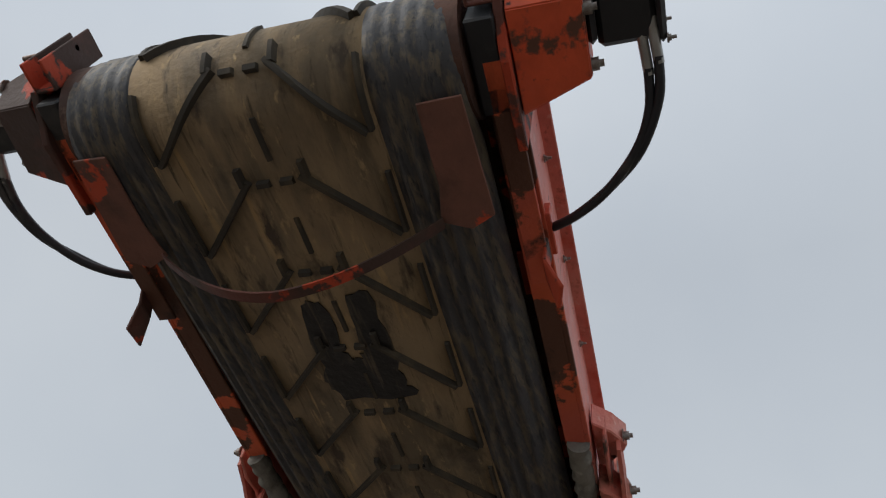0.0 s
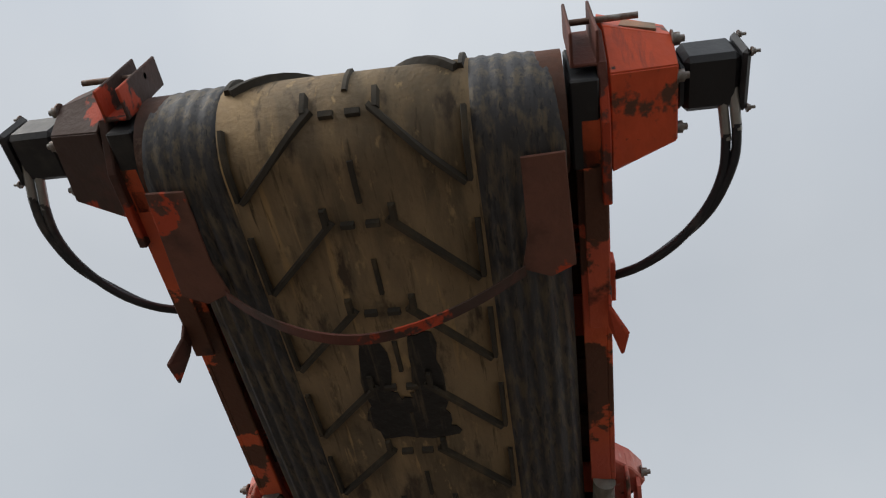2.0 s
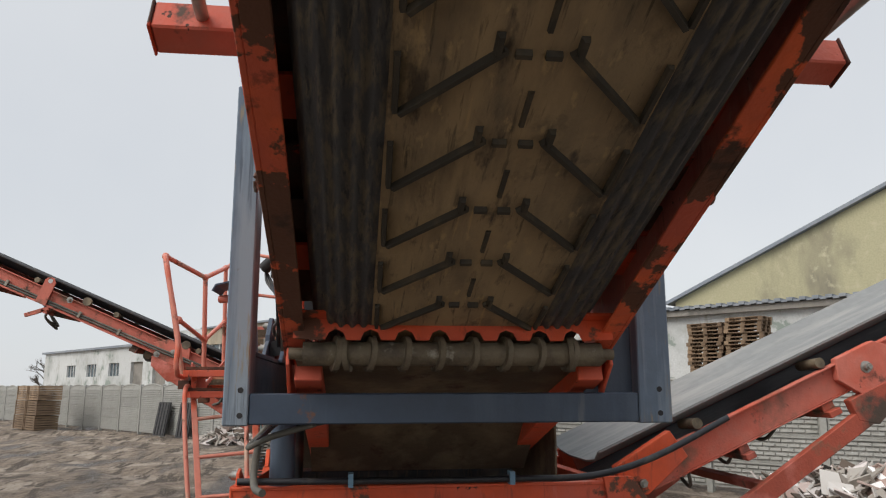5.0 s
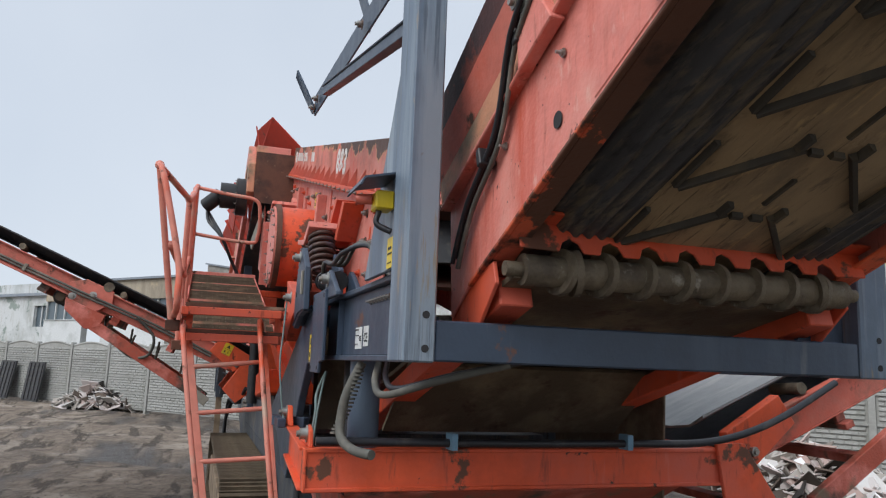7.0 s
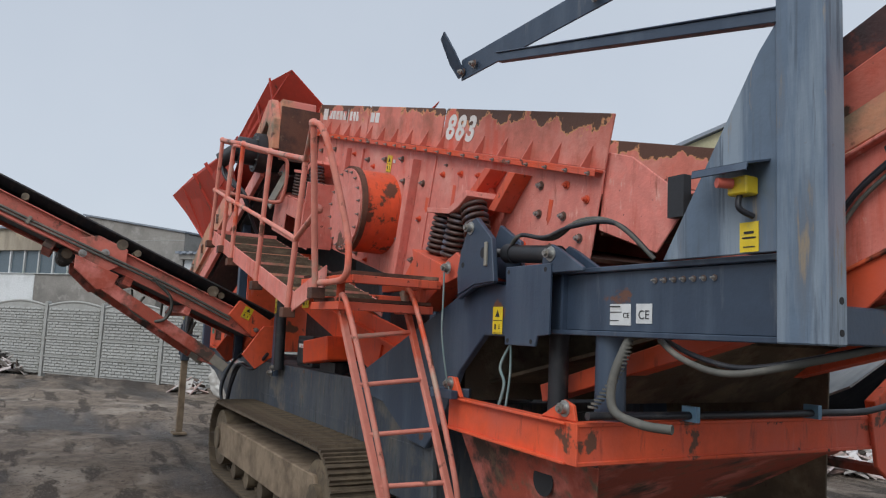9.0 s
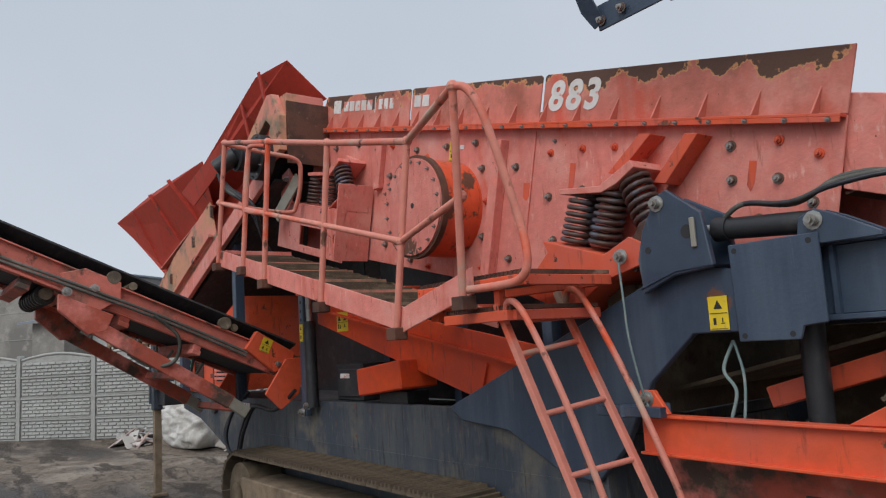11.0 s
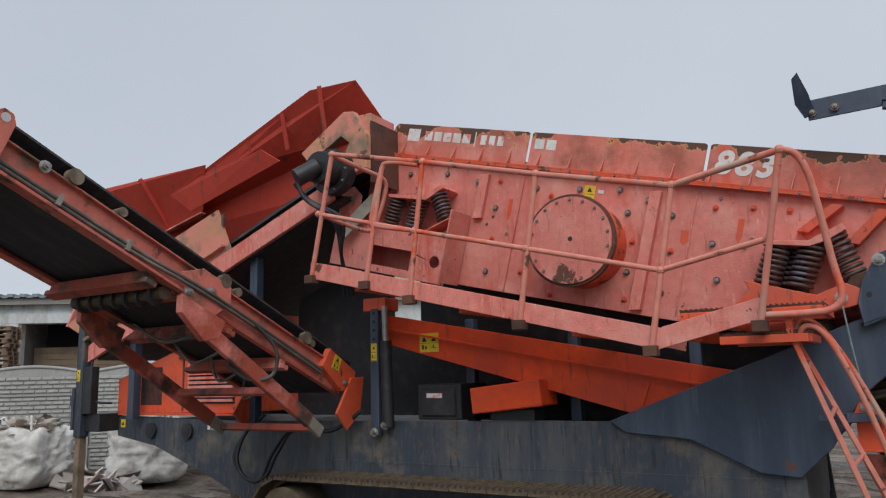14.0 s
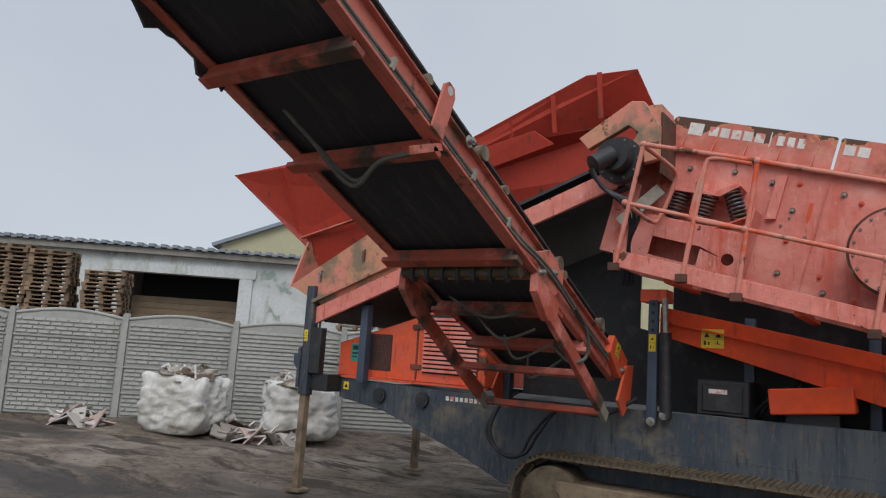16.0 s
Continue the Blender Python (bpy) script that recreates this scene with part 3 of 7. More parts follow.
def make_white_hall():
    b = thing("white_hall", "long white plastered hall with small windows and doors", "building", at=yard(0, 0))
    s = Shape()
    wins = [(-68 + k * 5.5, -65.6 + k * 5.5, 3.0, 4.2) for k in range(3)] + [(-40, -37.6, 3.4, 4.9)]
    doors = [(-52, -49.5, 0, 4.2), (-47.5, -45, 0, 4.2)]
    wall_with_openings(s, -75, -35, 0, 5.6, wins + doors, 14, 14.4)
    part("wall", s, M_WALLW, b, split="wall")
    for w in wins:
        win = part("window", Shape().box(w[0], w[1], 14.2, 14.23, w[2], w[3]), M_GLASS, b)
        n = max(2, round((w[1] - w[0]) / 0.9))
        for k in range(n + 1):
            x = w[0] + (w[1] - w[0]) * k / n
            part("mullion", Shape().box(x - 0.05, x + 0.05, 14.12, 14.19, w[2], w[3]), M_WALLW, win)
    for d in doors:
        part("door", Shape().box(d[0], d[1], 14.25, 14.3, d[2], d[3]), M_WALLC if d[0] < -40 else M_DARK, b)
    part("roof", Shape().box(-75.3, -35, 13.7, 26, 5.6, 5.8), M_ROOF, b)
    part("parapet", Shape().box(-48, -35, 14.5, 15, 5.8, 6.6), M_WALLW, b)


def make_window_hall():
    b = thing("window_hall", "hall with white lower wall, strip windows and stained beige top", "building", at=yard(0, 0))
    s = Shape()
    wall_with_openings(s, -34.9, -22.2, 0, 3.7, [(-30.5, -28.4, 0, 3.7)], 12, 12.4)
    part("wall", s, surface("white_painted_wall", (0.68, 0.70, 0.70), [((0.52, 0.54, 0.53), 0.8, 0.5, 0.65, EVEN)], 0.85), b, "", 0, "wall")
    part("wall", Shape().box(-22.2, -19.02, 12.02, 12.4, 0, 3.7), M_WALLC, b, "grey-green stained plaster")
    part("upper_wall", Shape().box(-34.9, -19.02, 12, 12.4, 4.95, 6.1), surface("stained_beige_render", (0.40, 0.35, 0.27), [((0.26, 0.22, 0.17), 0.9, 0.45, 0.6, (1, 1, 0.3)), ((0.50, 0.40, 0.27), 1.2, 0.58, 0.7, EVEN)], 0.92, bump=0.2), b, "stained beige render")
    part("roof", Shape().box(-35.1, -19.02, 11.8, 24, 6.1, 6.22), M_ROOF, b)
    # dark sheet that paints the shade of the open bay
    part("dark_bay", Shape().box(-30.7, -28.2, 14, 14.1, 0, 4.95), M_DARK, b)
    for k in range(15):
        x = -34.9 + 1.06 * k
        if not -31.4 < x < -28.4:
            win = part("window", Shape().box(x + 0.05, min(x + 1.01, -19.05), 12.2, 12.22, 3.75, 4.95), M_GLASS, b)
            part("mullion", Shape().box(x - 0.05, x + 0.05, 12.1, 12.25, 3.75, 4.95), M_WALLW, win)
    part("window_sill", Shape().box(-34.9, -19.02, 11.94, 12.2, 3.701, 3.75), M_WALLW, b)


make_window_hall()
make_garage()
make_yellow_gable()
make_concrete_hall()
make_white_hall()


# ---- pallets, crates, bags, heaps ----
def pallet_mesh():
    s = Shape()
    for k in range(3):
        s.box(-0.6, 0.6, -0.4 + 0.35 * k, -0.3 + 0.35 * k, 0, 0.02)
        for x in (-0.6, -0.07, 0.46):
            s.box(x, x + 0.14, -0.4 + 0.35 * k, -0.3 + 0.35 * k, 0.02, 0.1)
    for k in range(6):
        s.box(-0.6, 0.6, -0.4 + 0.139 * k, -0.3 + 0.139 * k, 0.1, 0.122)
    return shared("pallet", s, M_WOOD)


PALLET = pallet_mesh()


def make_pallet_stack(u, d, count, seed):
    rng = random.Random(seed)
    st = thing("pallet_stack", "tall leaning stack of weathered wooden pallets", "pallets", "pallet stacks behind the fence", at=yard(u, d))
    for k in range(count):
        piece("pallet", PALLET, st, pose(rng.uniform(-0.05, 0.05), rng.uniform(-0.05, 0.05), k * 0.124, 0, 0, rng.uniform(-2.5, 2.5)))


for i, (u, d, n) in enumerate([(-7.45, 8, 33), (-6.0, 8.1, 33), (-4.75, 8, 32), (-3.25, 8.2, 28), (4.4, 9.6, 32), (5.7, 9.6, 33)]):
    make_pallet_stack(u, d, n, 40 + i)


def lump(seed, rx, ry, rz, rough=0.16, n=24, flat=3.2):
    """A slumped soft box: a rounded block with creases and bulges."""
    s = Shape()
    v = []
    rows = n // 2
    for j in range(rows + 1):
        b = math.pi * (j / rows - 0.5)
        for i in range(n):
            a = 2 * math.pi * i / n
            p = Vector((math.cos(b) * math.cos(a), math.cos(b) * math.sin(a), math.sin(b)))
            k = (abs(p.x) ** flat + abs(p.y) ** flat + abs(p.z) ** flat) ** (-1 / flat)
            p *= k
            q = p * 1.7 + Vector((seed * 3.1, 0, 0))
            bulge = 1 + rough * noise.noise(q) + rough * 0.55 * noise.noise(q * 2.9) + rough * 0.4 * abs(noise.noise(q * 6)) - 0.30 * max(0.0, 0.3 - abs(noise.noise(Vector((q.x * 1.1, q.y * 1.1, q.z * 3.4 + 4))))) - 0.13 * max(0.0, 0.25 - abs(noise.noise(q * 5.5)))
            v.append((p.x * rx * bulge, p.y * ry * bulge, rz + p.z * rz * (bulge if p.z > 0 else 1.0)))
    f = [(j * n + i, j * n + (i + 1) % n, (j + 1) * n + (i + 1) % n, (j + 1) * n + i) for j in range(rows) for i in range(n)]
    return s.add(v, f, True)


M_SHEET = surface("dirty_beige_cloth", (0.46, 0.38, 0.31), [((0.25, 0.19, 0.15), 4, 0.5, 0.66, EVEN)], 0.9, bump=0.3)


def make_bag(x, y, turn, seed, label):
    b = thing("bulk_bag", label, "bag", "bulk bags by the fence", at=pose(x, y, -0.02, 0, 0, turn))
    part("sack", lump(seed, 0.64, 0.60, 0.52, 0.15, 84, 6.5), M_BAG, b)
    rng = random.Random(seed)
    part("filling", lump(seed + 5, 0.46, 0.44, 0.17, 0.6, 40, 2.4).mesh("filling"), M_RAGS, b).matrix_basis = pose(0, 0, 0.84)
    for k in range(9):
        # crumpled rags and sheet scraps lying over the rim
        q = Shape()
        n = 7
        v = [((i / (n - 1) - 0.5) * rng.uniform(0.34, 0.42), (j / (n - 1) - 0.5) * 0.34, rng.uniform(-0.045, 0.045)) for j in range(n) for i in range(n)]
        v += [(x, y, z - 0.008) for x, y, z in v]
        f = [(j * n + i, j * n + i + 1, (j + 1) * n + i + 1, (j + 1) * n + i) for j in range(n - 1) for i in range(n - 1)]
        f += [tuple(n * n + i for i in reversed(face)) for face in f]
        q.add(v, f, True)
        a = rng.uniform(0, 6.28)
        part("rag", q.mesh("rag"), (M_BAG, M_RAGS, M_SHEET)[k % 3], b).matrix_basis = pose(0.36 * math.cos(a), 0.34 * math.sin(a), 1.0 + 0.06 * rng.random(), rng.uniform(-35, 35), rng.uniform(-35, 35), rng.uniform(0, 180))
    for k in range(4):
        a = radians(45 + 90 * k)
        c, s_ = 0.5 * math.cos(a), 0.5 * math.sin(a)
        t = Shape().tube(bend([(c, s_, 0.6), (c * 1.05, s_ * 1.05, 0.95), (c * 0.75, s_ * 0.75, 1.12 + 0.1 * rng.random()), (c * 0.6, s_ * 0.6, 0.92)], 5), 0.022, 5)
        part("lifting_loop", t, M_BAG, b)


make_bag(-14.0, 1.75, 20, 3, "full white woven bulk bag slumped by the fence")
make_bag(-12.45, 3.05, 50, 8, "white woven bulk bag with scrap spilling from its top")


def make_heap(x, y, rx, ry, h, count, seed, label):
    """A low heap of torn sheeting and broken bits."""
    rng = random.Random(seed)
    s = Shape()
    for _ in range(count):
        a, r = rng.uniform(0, 2 * math.pi), math.sqrt(rng.random())
        px, py = r * math.cos(a), r * math.sin(a)
        z = h * (1 - r) ** 0.8 * rng.uniform(0.5, 1)
        q = 0.06 + 0.16 * rng.random()
        m = pose(x + px * rx, y + py * ry, z, rng.uniform(-50, 50), rng.uniform(-50, 50), rng.uniform(0, 360))
        v = [(rng.uniform(-q, q) + i, rng.uniform(-q, q) * 0.6 + j, rng.uniform(-0.04, 0.05)) for i, j in ((-q, -q), (q, -q), (q, q), (-q, q))]
        s.add(v + [(vx, vy, vz + 0.025) for vx, vy, vz in v], [(3, 2, 1, 0), (4, 5, 6, 7), (0, 1, 5, 4), (1, 2, 6, 5), (2, 3, 7, 6), (3, 0, 4, 7)], m=m)
    ob = part("scrap_heap", s, M_SCRAP)
    return tagged(ob, label, "rubble", kind="stuff")


def scrap_material():
    mat = surface("torn_scrap", (0.5, 0.47, 0.43), (), 0.85, bump=0.2)
    n, l = mat.node_tree.nodes, mat.node_tree.links
    geo = n.new("ShaderNodeNewGeometry")
    ramp = n.new("ShaderNodeValToRGB")
    for p, c in ((0.12, (0.12, 0.09, 0.07, 1)), (0.35, (0.40, 0.37, 0.33, 1)), (0.6, (0.66, 0.65, 0.64, 1)), (0.93, (0.42, 0.30, 0.26, 1))):
        e = ramp.color_ramp.elements.new(p)
        e.color = c
    l.new(geo.outputs["Random Per Island"], ramp.inputs["Fac"])
    l.new(ramp.outputs["Color"], n["Principled BSDF"].inputs["Base Color"])
    return mat


M_SCRAP = scrap_material()
make_heap(-23.3, -3.1, 1.5, 1.9, 1.05, 620, 1, "heap of white torn sheeting and rubble")
make_heap(-6.0, 8.1, 2.6, 1.2, 0.8, 700, 2, "heap of mixed scrap and shredded plastic by the fence")
make_heap(-16.0, 0.9, 0.7, 0.25, 0.12, 40, 3, "loose planks and sheet scraps on the dirt")
make_heap(-12.9, 2.3, 1.0, 0.4, 0.08, 70, 4, "red and brown scraps scattered on the dirt")

for k, (u, tip) in enumerate([(-14.4, -9), (-12.4, -7)]):
    b = thing("leaning_board", "black plastic sheet panel leaning on the fence", "panel", "black panels on the fence", at=yard(u, -0.42, 0, 0) @ pose(0, 0, 0, tip, 0, 0))
    s = Shape()
    s.box(-0.5, 0.5, -0.03, 0.03, 0, 1.35)
    for q in range(4):
        s.box(-0.46 + q * 0.25, -0.32 + q * 0.25, -0.06, -0.03, 0.05, 1.3)
    part("board", s, M_RUBBER, b)

cr = thing("crate_stack", "stack of brown wooden crates near the fence", "crates", at=yard(-24.5, -2.2))
for k in range(3):
    for q in range(2):
        s = Shape()
        for r in range(6):
            s.box(-0.75, 0.75, -0.5, 0.5, r * 0.11 + 0.01, r * 0.11 + 0.1)
        for x in (-0.75, 0.67):
            s.box(x, x + 0.08, -0.53, -0.5, 0, 0.67)
        part("crate", s, M_WOOD, cr).matrix_basis = pose(1.6 * q + 0.1 * k, 0, 0.68 * k)


def make_tree(x, y, h, seed):
    rng = random.Random(seed)
    t = thing("bare_tree", "bare winter tree with fine grey twigs", "tree", "bare trees far off", at=pose(x, y, 0))
    part("trunk", Shape().tube([(0, 0, 0), (0.1, 0, h * 0.25), (0, 0.1, h * 0.5), (0.1, 0, h * 0.8)], [0.28, 0.22, 0.15, 0.04], 8), M_BARK, t)
    tw = Shape()

    def grow(p, d, ln, r, depth):
        q = p + d * ln
        tw.tube([p, p + d * ln * 0.5 + Vector((rng.uniform(-1, 1), rng.uniform(-1, 1), rng.uniform(-1, 1))) * ln * 0.06, q], [r, r * 0.8, r * 0.55], 4)
        if depth:
            for _ in range(3 if depth > 1 else 4):
                e = (d + Vector((rng.uniform(-1, 1), rng.uniform(-1, 1), rng.uniform(-0.5, 0.9))) * 0.75).normalized()
                grow(p + d * ln * rng.uniform(0.5, 1), e, ln * rng.uniform(0.5, 0.75), r * 0.55, depth - 1)

    for k in range(12):
        a = rng.uniform(0, 6.28)
        grow(Vector((0, 0, h * rng.uniform(0.25, 0.7))), Vector((math.cos(a), math.sin(a), rng.uniform(0.4, 1.2))).normalized(), h * 0.24, 0.09, 3)
    part("crown", tw, M_BARK, t)


make_tree(-104, -52, 7, 1)
make_tree(-110, -44, 6, 2)
make_tree(-100, -60, 6, 3)

# ---- the screening machine ----
screener = thing("screening_machine", "large tracked screening machine in faded red and slate blue paint, rust-flecked", "machine")
BOX = pose(0, 0, 2.935, 0, 14.6, 0)
CONV = pose(1.51, 0.71, 2.13, 0, -22.0, 0)
TAIL = pose(1.527, 0.71, 2.083, 0, -20.4, 0)
HEAD = CONV @ pose(-0.29, 0, -0.01) @ Matrix.Diagonal((1, 0.96, 1, 1))
BOLT = shared("bolt", bolt_shape(0.019, 0.026), M_BOLT)
PAINTED_BOLT = shared("bolt", bolt_shape(0.017, 0.02), M_RED)
SMALL_BOLT = shared("bolt", bolt_shape(0.009, 0.012), M_BOLT)
PIN = shared("pin", bolt_shape(0.027, 0.035), M_ZINC)
rnd = random.Random(7)


def sticker(name, at, w, h, mat, parent, marks=()):
    """A thin label lying on a face that looks to -y, with darker marks on it."""
    lab = part(name, Shape(at).box(-w / 2, w / 2, -0.002, 0, -h / 2, h / 2), mat, parent)
    if marks:
        s = Shape(at)
        for kind, a, b, c, d in marks:
            if kind == "tri":
                s.prism([(a - c, b - c * 0.8), (a + c, b - c * 0.8), (a, b + c)], -0.004, -0.002)
            else:
                s.box(a, b, -0.004, -0.002, c, d)
        part("printing", s, M_INK, lab)
    return lab


WARN = lambda w, h: [("bar", -w * 0.44, w * 0.44, -h * 0.47, -h * 0.455), ("bar", -w * 0.44, w * 0.44, -h * 0.015, h * 0.005), ("tri", 0, h * 0.24, w * 0.22, 0), ("bar", -w * 0.28, -w * 0.14, -h * 0.34, -h * 0.14), ("bar", w * 0.1, w * 0.3, -h * 0.32, -h * 0.29), ("bar", w * 0.17, w * 0.22, -h * 0.28, -h * 0.14)]


def make_screen_box():
    low = [(-5.2, -0.33), (0.0, -0.31), (0.02, -0.84), (-0.55, -1.06), (-1.5, -1.40), (-5.2, -1.50)]
    s = Shape(BOX)
    for y0 in (0.0, 1.39):
        s.prism(low, y0, y0 + 0.012)
    box = part("screen_box", s, M_FADED, screener, "faded red steel screen box sides", 0.004, "side_wall")
    s = Shape(BOX)
    s.box(-5.15, -5.13, 0.012, 1.39, -1.48, -0.34)
    s.sheet([(-5.1, 0.012, -1.2), (0.0, 0.012, -0.8), (0.0, 1.39, -0.8), (-5.1, 1.39, -1.2)], 0.02)
    s.sheet([(-5.1, 0.012, -0.5), (-0.2, 0.012, -0.45), (-0.2, 1.39, -0.45), (-5.1, 1.39, -0.5)], 0.03)
    part("screen_deck", s, M_BARE, box)
    for side, y, sg in (("near", 0.0, -1), ("far", 1.402, 1)):
        ya, yb = (y - 0.004, y + 0.008) if sg < 0 else (y - 0.008, y + 0.004)
        for a, b, cut in ((-5.0, -3.515, 0.14), (-3.49, -1.965, 0.0), (-1.94, 0.0, 0.0)):
            part("top_panel", Shape(BOX).prism([(a - cut, -0.305), (b, -0.305), (b, -0.012 if b < 0 else 0.0), (b - 0.02, 0.0), (a + 0.02, 0.0), (a, -0.015)], ya, yb), M_PANEL, box, "", 0.003)
        y0, y1 = (y - 0.065, y - 0.0045) if sg < 0 else (y + 0.0045, y + 0.065)
        fl = part("flange", Shape(BOX).box(-5.2, 0.0, y0, y1, -0.325, -0.31).box(-5.2, 0.0, (y0 if sg < 0 else y1 - 0.008), (y0 + 0.008 if sg < 0 else y1), -0.35, -0.325), M_RUSTY if sg > 0 else M_RED, box, "", 0.002)
        g = Shape()
        g.prism([(0, 0), (0.06, 0), (0, 0.13)], -0.004, 0.004, axis="x")
        gm = g.mesh("gusset")
        gm.materials.append(M_PANEL)
        for k in range(17):
            piece("gusset", gm, box, BOX @ pose(-4.85 + 0.295 * k, y + sg * 0.005, -0.308, 0, 0, 0 if sg > 0 else 180))
        if sg < 0:
            for k in range(26):
                piece("bolt", SMALL_BOLT, box, BOX @ pose(-5.05 + 0.2 * k, y - 0.065, -0.338))
    # stiffening ribs on the near side
    for x0, x1, z0, z1, t in ((-3.49, -3.48, -0.40, -1.45, 0.02), (-2.33, -2.24, -0.42, -1.40, 0.075), (-3.92, -3.83, -0.42, -0.85, 0.05), (-1.98, -1.97, -0.36, -1.38, 0.012)):
        part("rib", Shape(BOX).prism([(x0, z1), (x1, z1 + 0.02), (x1, z0), (x0, z0 - 0.02)], -t, -0.001), M_FADED, box, "", 0.003)
    part("rib", Shape(BOX).prism([(-1.22, -0.62), (-1.14, -0.62), (-0.95, -0.40), (-1.03, -0.40)], -0.13, -0.001), M_RED, box, "", 0.003)
    part("rib", Shape(BOX).prism([(-0.90, -0.66), (-0.82, -0.66), (-0.66, -0.40), (-0.74, -0.40)], -0.13, -0.001), M_RED, box, "", 0.003)
    # bolts over the wall
    spots = [(-4.95, -0.45), (-4.95, -0.68), (-4.72, -0.5), (-4.6, -0.44), (-4.3, -0.46), (-3.95, -0.5), (-3.72, -0.47), (-3.72, -0.72), (-3.7, -1.0), (-3.7, -1.3), (-3.35, -0.5), (-3.36, -1.25),
             (-3.3, -1.38), (-3.05, -1.4), (-2.6, -0.44), (-2.5, -0.62), (-2.42, -0.85), (-2.42, -1.1), (-2.4, -1.32), (-2.95, -0.47), (-2.14, -0.6), (-2.1, -0.88), (-2.12, -1.22), (-1.82, -0.5), (-1.8, -0.78), (-1.72, -1.05),
             (-1.55, -0.47), (-1.52, -0.72), (-1.3, -0.46), (-0.55, -0.45), (-0.52, -0.62), (-0.3, -0.42), (-0.28, -0.6), (-0.1, -0.48), (-0.1, -0.7), (-0.35, -0.8), (-0.62, -0.83), (-4.02, -1.12), (-3.2, -0.55), (-2.35, -0.5)]
    for k, (x, z) in enumerate(spots):
        piece("bolt", PAINTED_BOLT if k % 5 in (1, 3) else BOLT, box, BOX @ pose(x, -0.001, z, 0, rnd.uniform(0, 60), 0))
    for k in range(34):
        x, z = rnd.uniform(-4.9, -0.1), rnd.uniform(-1.3, -0.42)
        if abs(x + 2.81) > 0.45 and not -1.5 < x < -0.8 and z > -0.8 - 0.1 * abs(x):
            piece("bolt", SMALL_BOLT, box, BOX @ pose(x, -0.001, z))
    for x, z, w, h in ((-1.62, -0.56, 0.022, 0.19), (-2.02, -0.70, 0.03, 0.12), (-0.42, -0.52, 0.02, 0.15), (-3.58, -0.62, 0.018, 0.2)):
        part("paint_patch", Shape(BOX).prism([(x - w, z), (x + w, z), (x + w * 1.1, z - h * 0.7), (x + w * 0.3, z - h), (x - w * 0.8, z - h * 0.8)], -0.0025, -0.001), M_RED, box, "darker red touched-up paint")
    # exciter drum
    c = (-2.81, -0.94)
    ex = part("exciter_guard", Shape(BOX).rod((c[0], -0.001, c[1]), (c[0], -0.33, c[1]), 0.355, 48), M_RED, box, "orange drum guard over the exciter", 0.004)
    part("rim", Shape(BOX).rod((c[0], -0.31, c[1]), (c[0], -0.355, c[1]), 0.375, 48), M_BARE, box)
    part("cover", Shape(BOX).rod((c[0], -0.34, c[1]), (c[0], -0.372, c[1]), 0.352, 48), M_FADED, box, "round faded red cover plate", 0.004)
    # flat dark disc on the cover, painted as the hole's shade
    part("cover_hole", Shape(BOX).rod((c[0] + 0.01, -0.372, c[1] + 0.01), (c[0] + 0.01, -0.3735, c[1] + 0.01), 0.02, 16), M_DARK, box)
    for k in range(18):
        a = radians(20 * k)
        piece("bolt", SMALL_BOLT, box, BOX @ pose(c[0] + 0.325 * math.cos(a), -0.372, c[1] + 0.325 * math.sin(a)))
    sticker("warning_label", BOX @ pose(-2.86, -0.003, -0.5), 0.10, 0.15, M_YELLOW, box, WARN(0.10, 0.15))
    sticker("blank_label", BOX @ pose(-2.76, -0.003, -0.47), 0.05, 0.03, M_LABEL, box)
    # lettering on the top panels: plain white blocks for the maker's mark, and the painted number
    s = Shape(BOX)
    for x0, x1, z0, z1 in ((-4.84, -4.70, -0.165, -0.045),):
        s.box(x0, x1, -0.0065, -0.004, z0, z1)
    for k in range(5):
        s.box(-4.64 + 0.108 * k, -4.555 + 0.108 * k, -0.0065, -0.004, -0.15, -0.06)
    s.box(-4.075, -4.065, -0.0065, -0.004, -0.175, -0.035)
    for k in range(3):
        s.box(-4.01 + 0.09 * k, -3.95 + 0.09 * k, -0.0065, -0.004, -0.15, -0.06)
    for k in range(2):
        s.box(-3.45 + 0.115 * k, -3.36 + 0.115 * k, -0.0065, -0.004, -0.15, -0.06)
    part("painted_mark", s, M_WHITE, box, "worn white painted marks", 0, "painted_mark")
    for k, digit in enumerate("883"):
        cu = bpy.data.curves.new("painted_digit", "FONT")
        cu.body, cu.size, cu.extrude, cu.offset, cu.shear = digit, 0.25, 0.0015, 0.009, 0.15
        tmp = bpy.data.objects.new("painted_digit", cu)
        scene.collection.objects.link(tmp)
        bpy.context.view_layer.update()
        me = bpy.data.meshes.new_from_object(tmp.evaluated_get(bpy.context.evaluated_depsgraph_get()))
        bpy.data.objects.remove(tmp)
        me.materials.clear()
        me.materials.append(M_WHITE)
        piece("painted_digit", me, box, BOX @ pose(-1.89 + 0.152 * k, -0.0062, -0.225, 90, 0, 0))["label"] = "peeling white painted digit"
    return box


def coil(a, b, r, turns, wire, m=None):
    a, b = Vector(a), Vector(b)
    d = b - a
    side = d.normalized().orthogonal().normalized()
    up = d.normalized().cross(side)
    n = int(turns * 12)
    return Shape(m).tube([a + d * i / n + (side * math.cos(2 * math.pi * turns * i / n) + up * math.sin(2 * math.pi * turns * i / n)) * r for i in range(n + 1)], wire, 6)


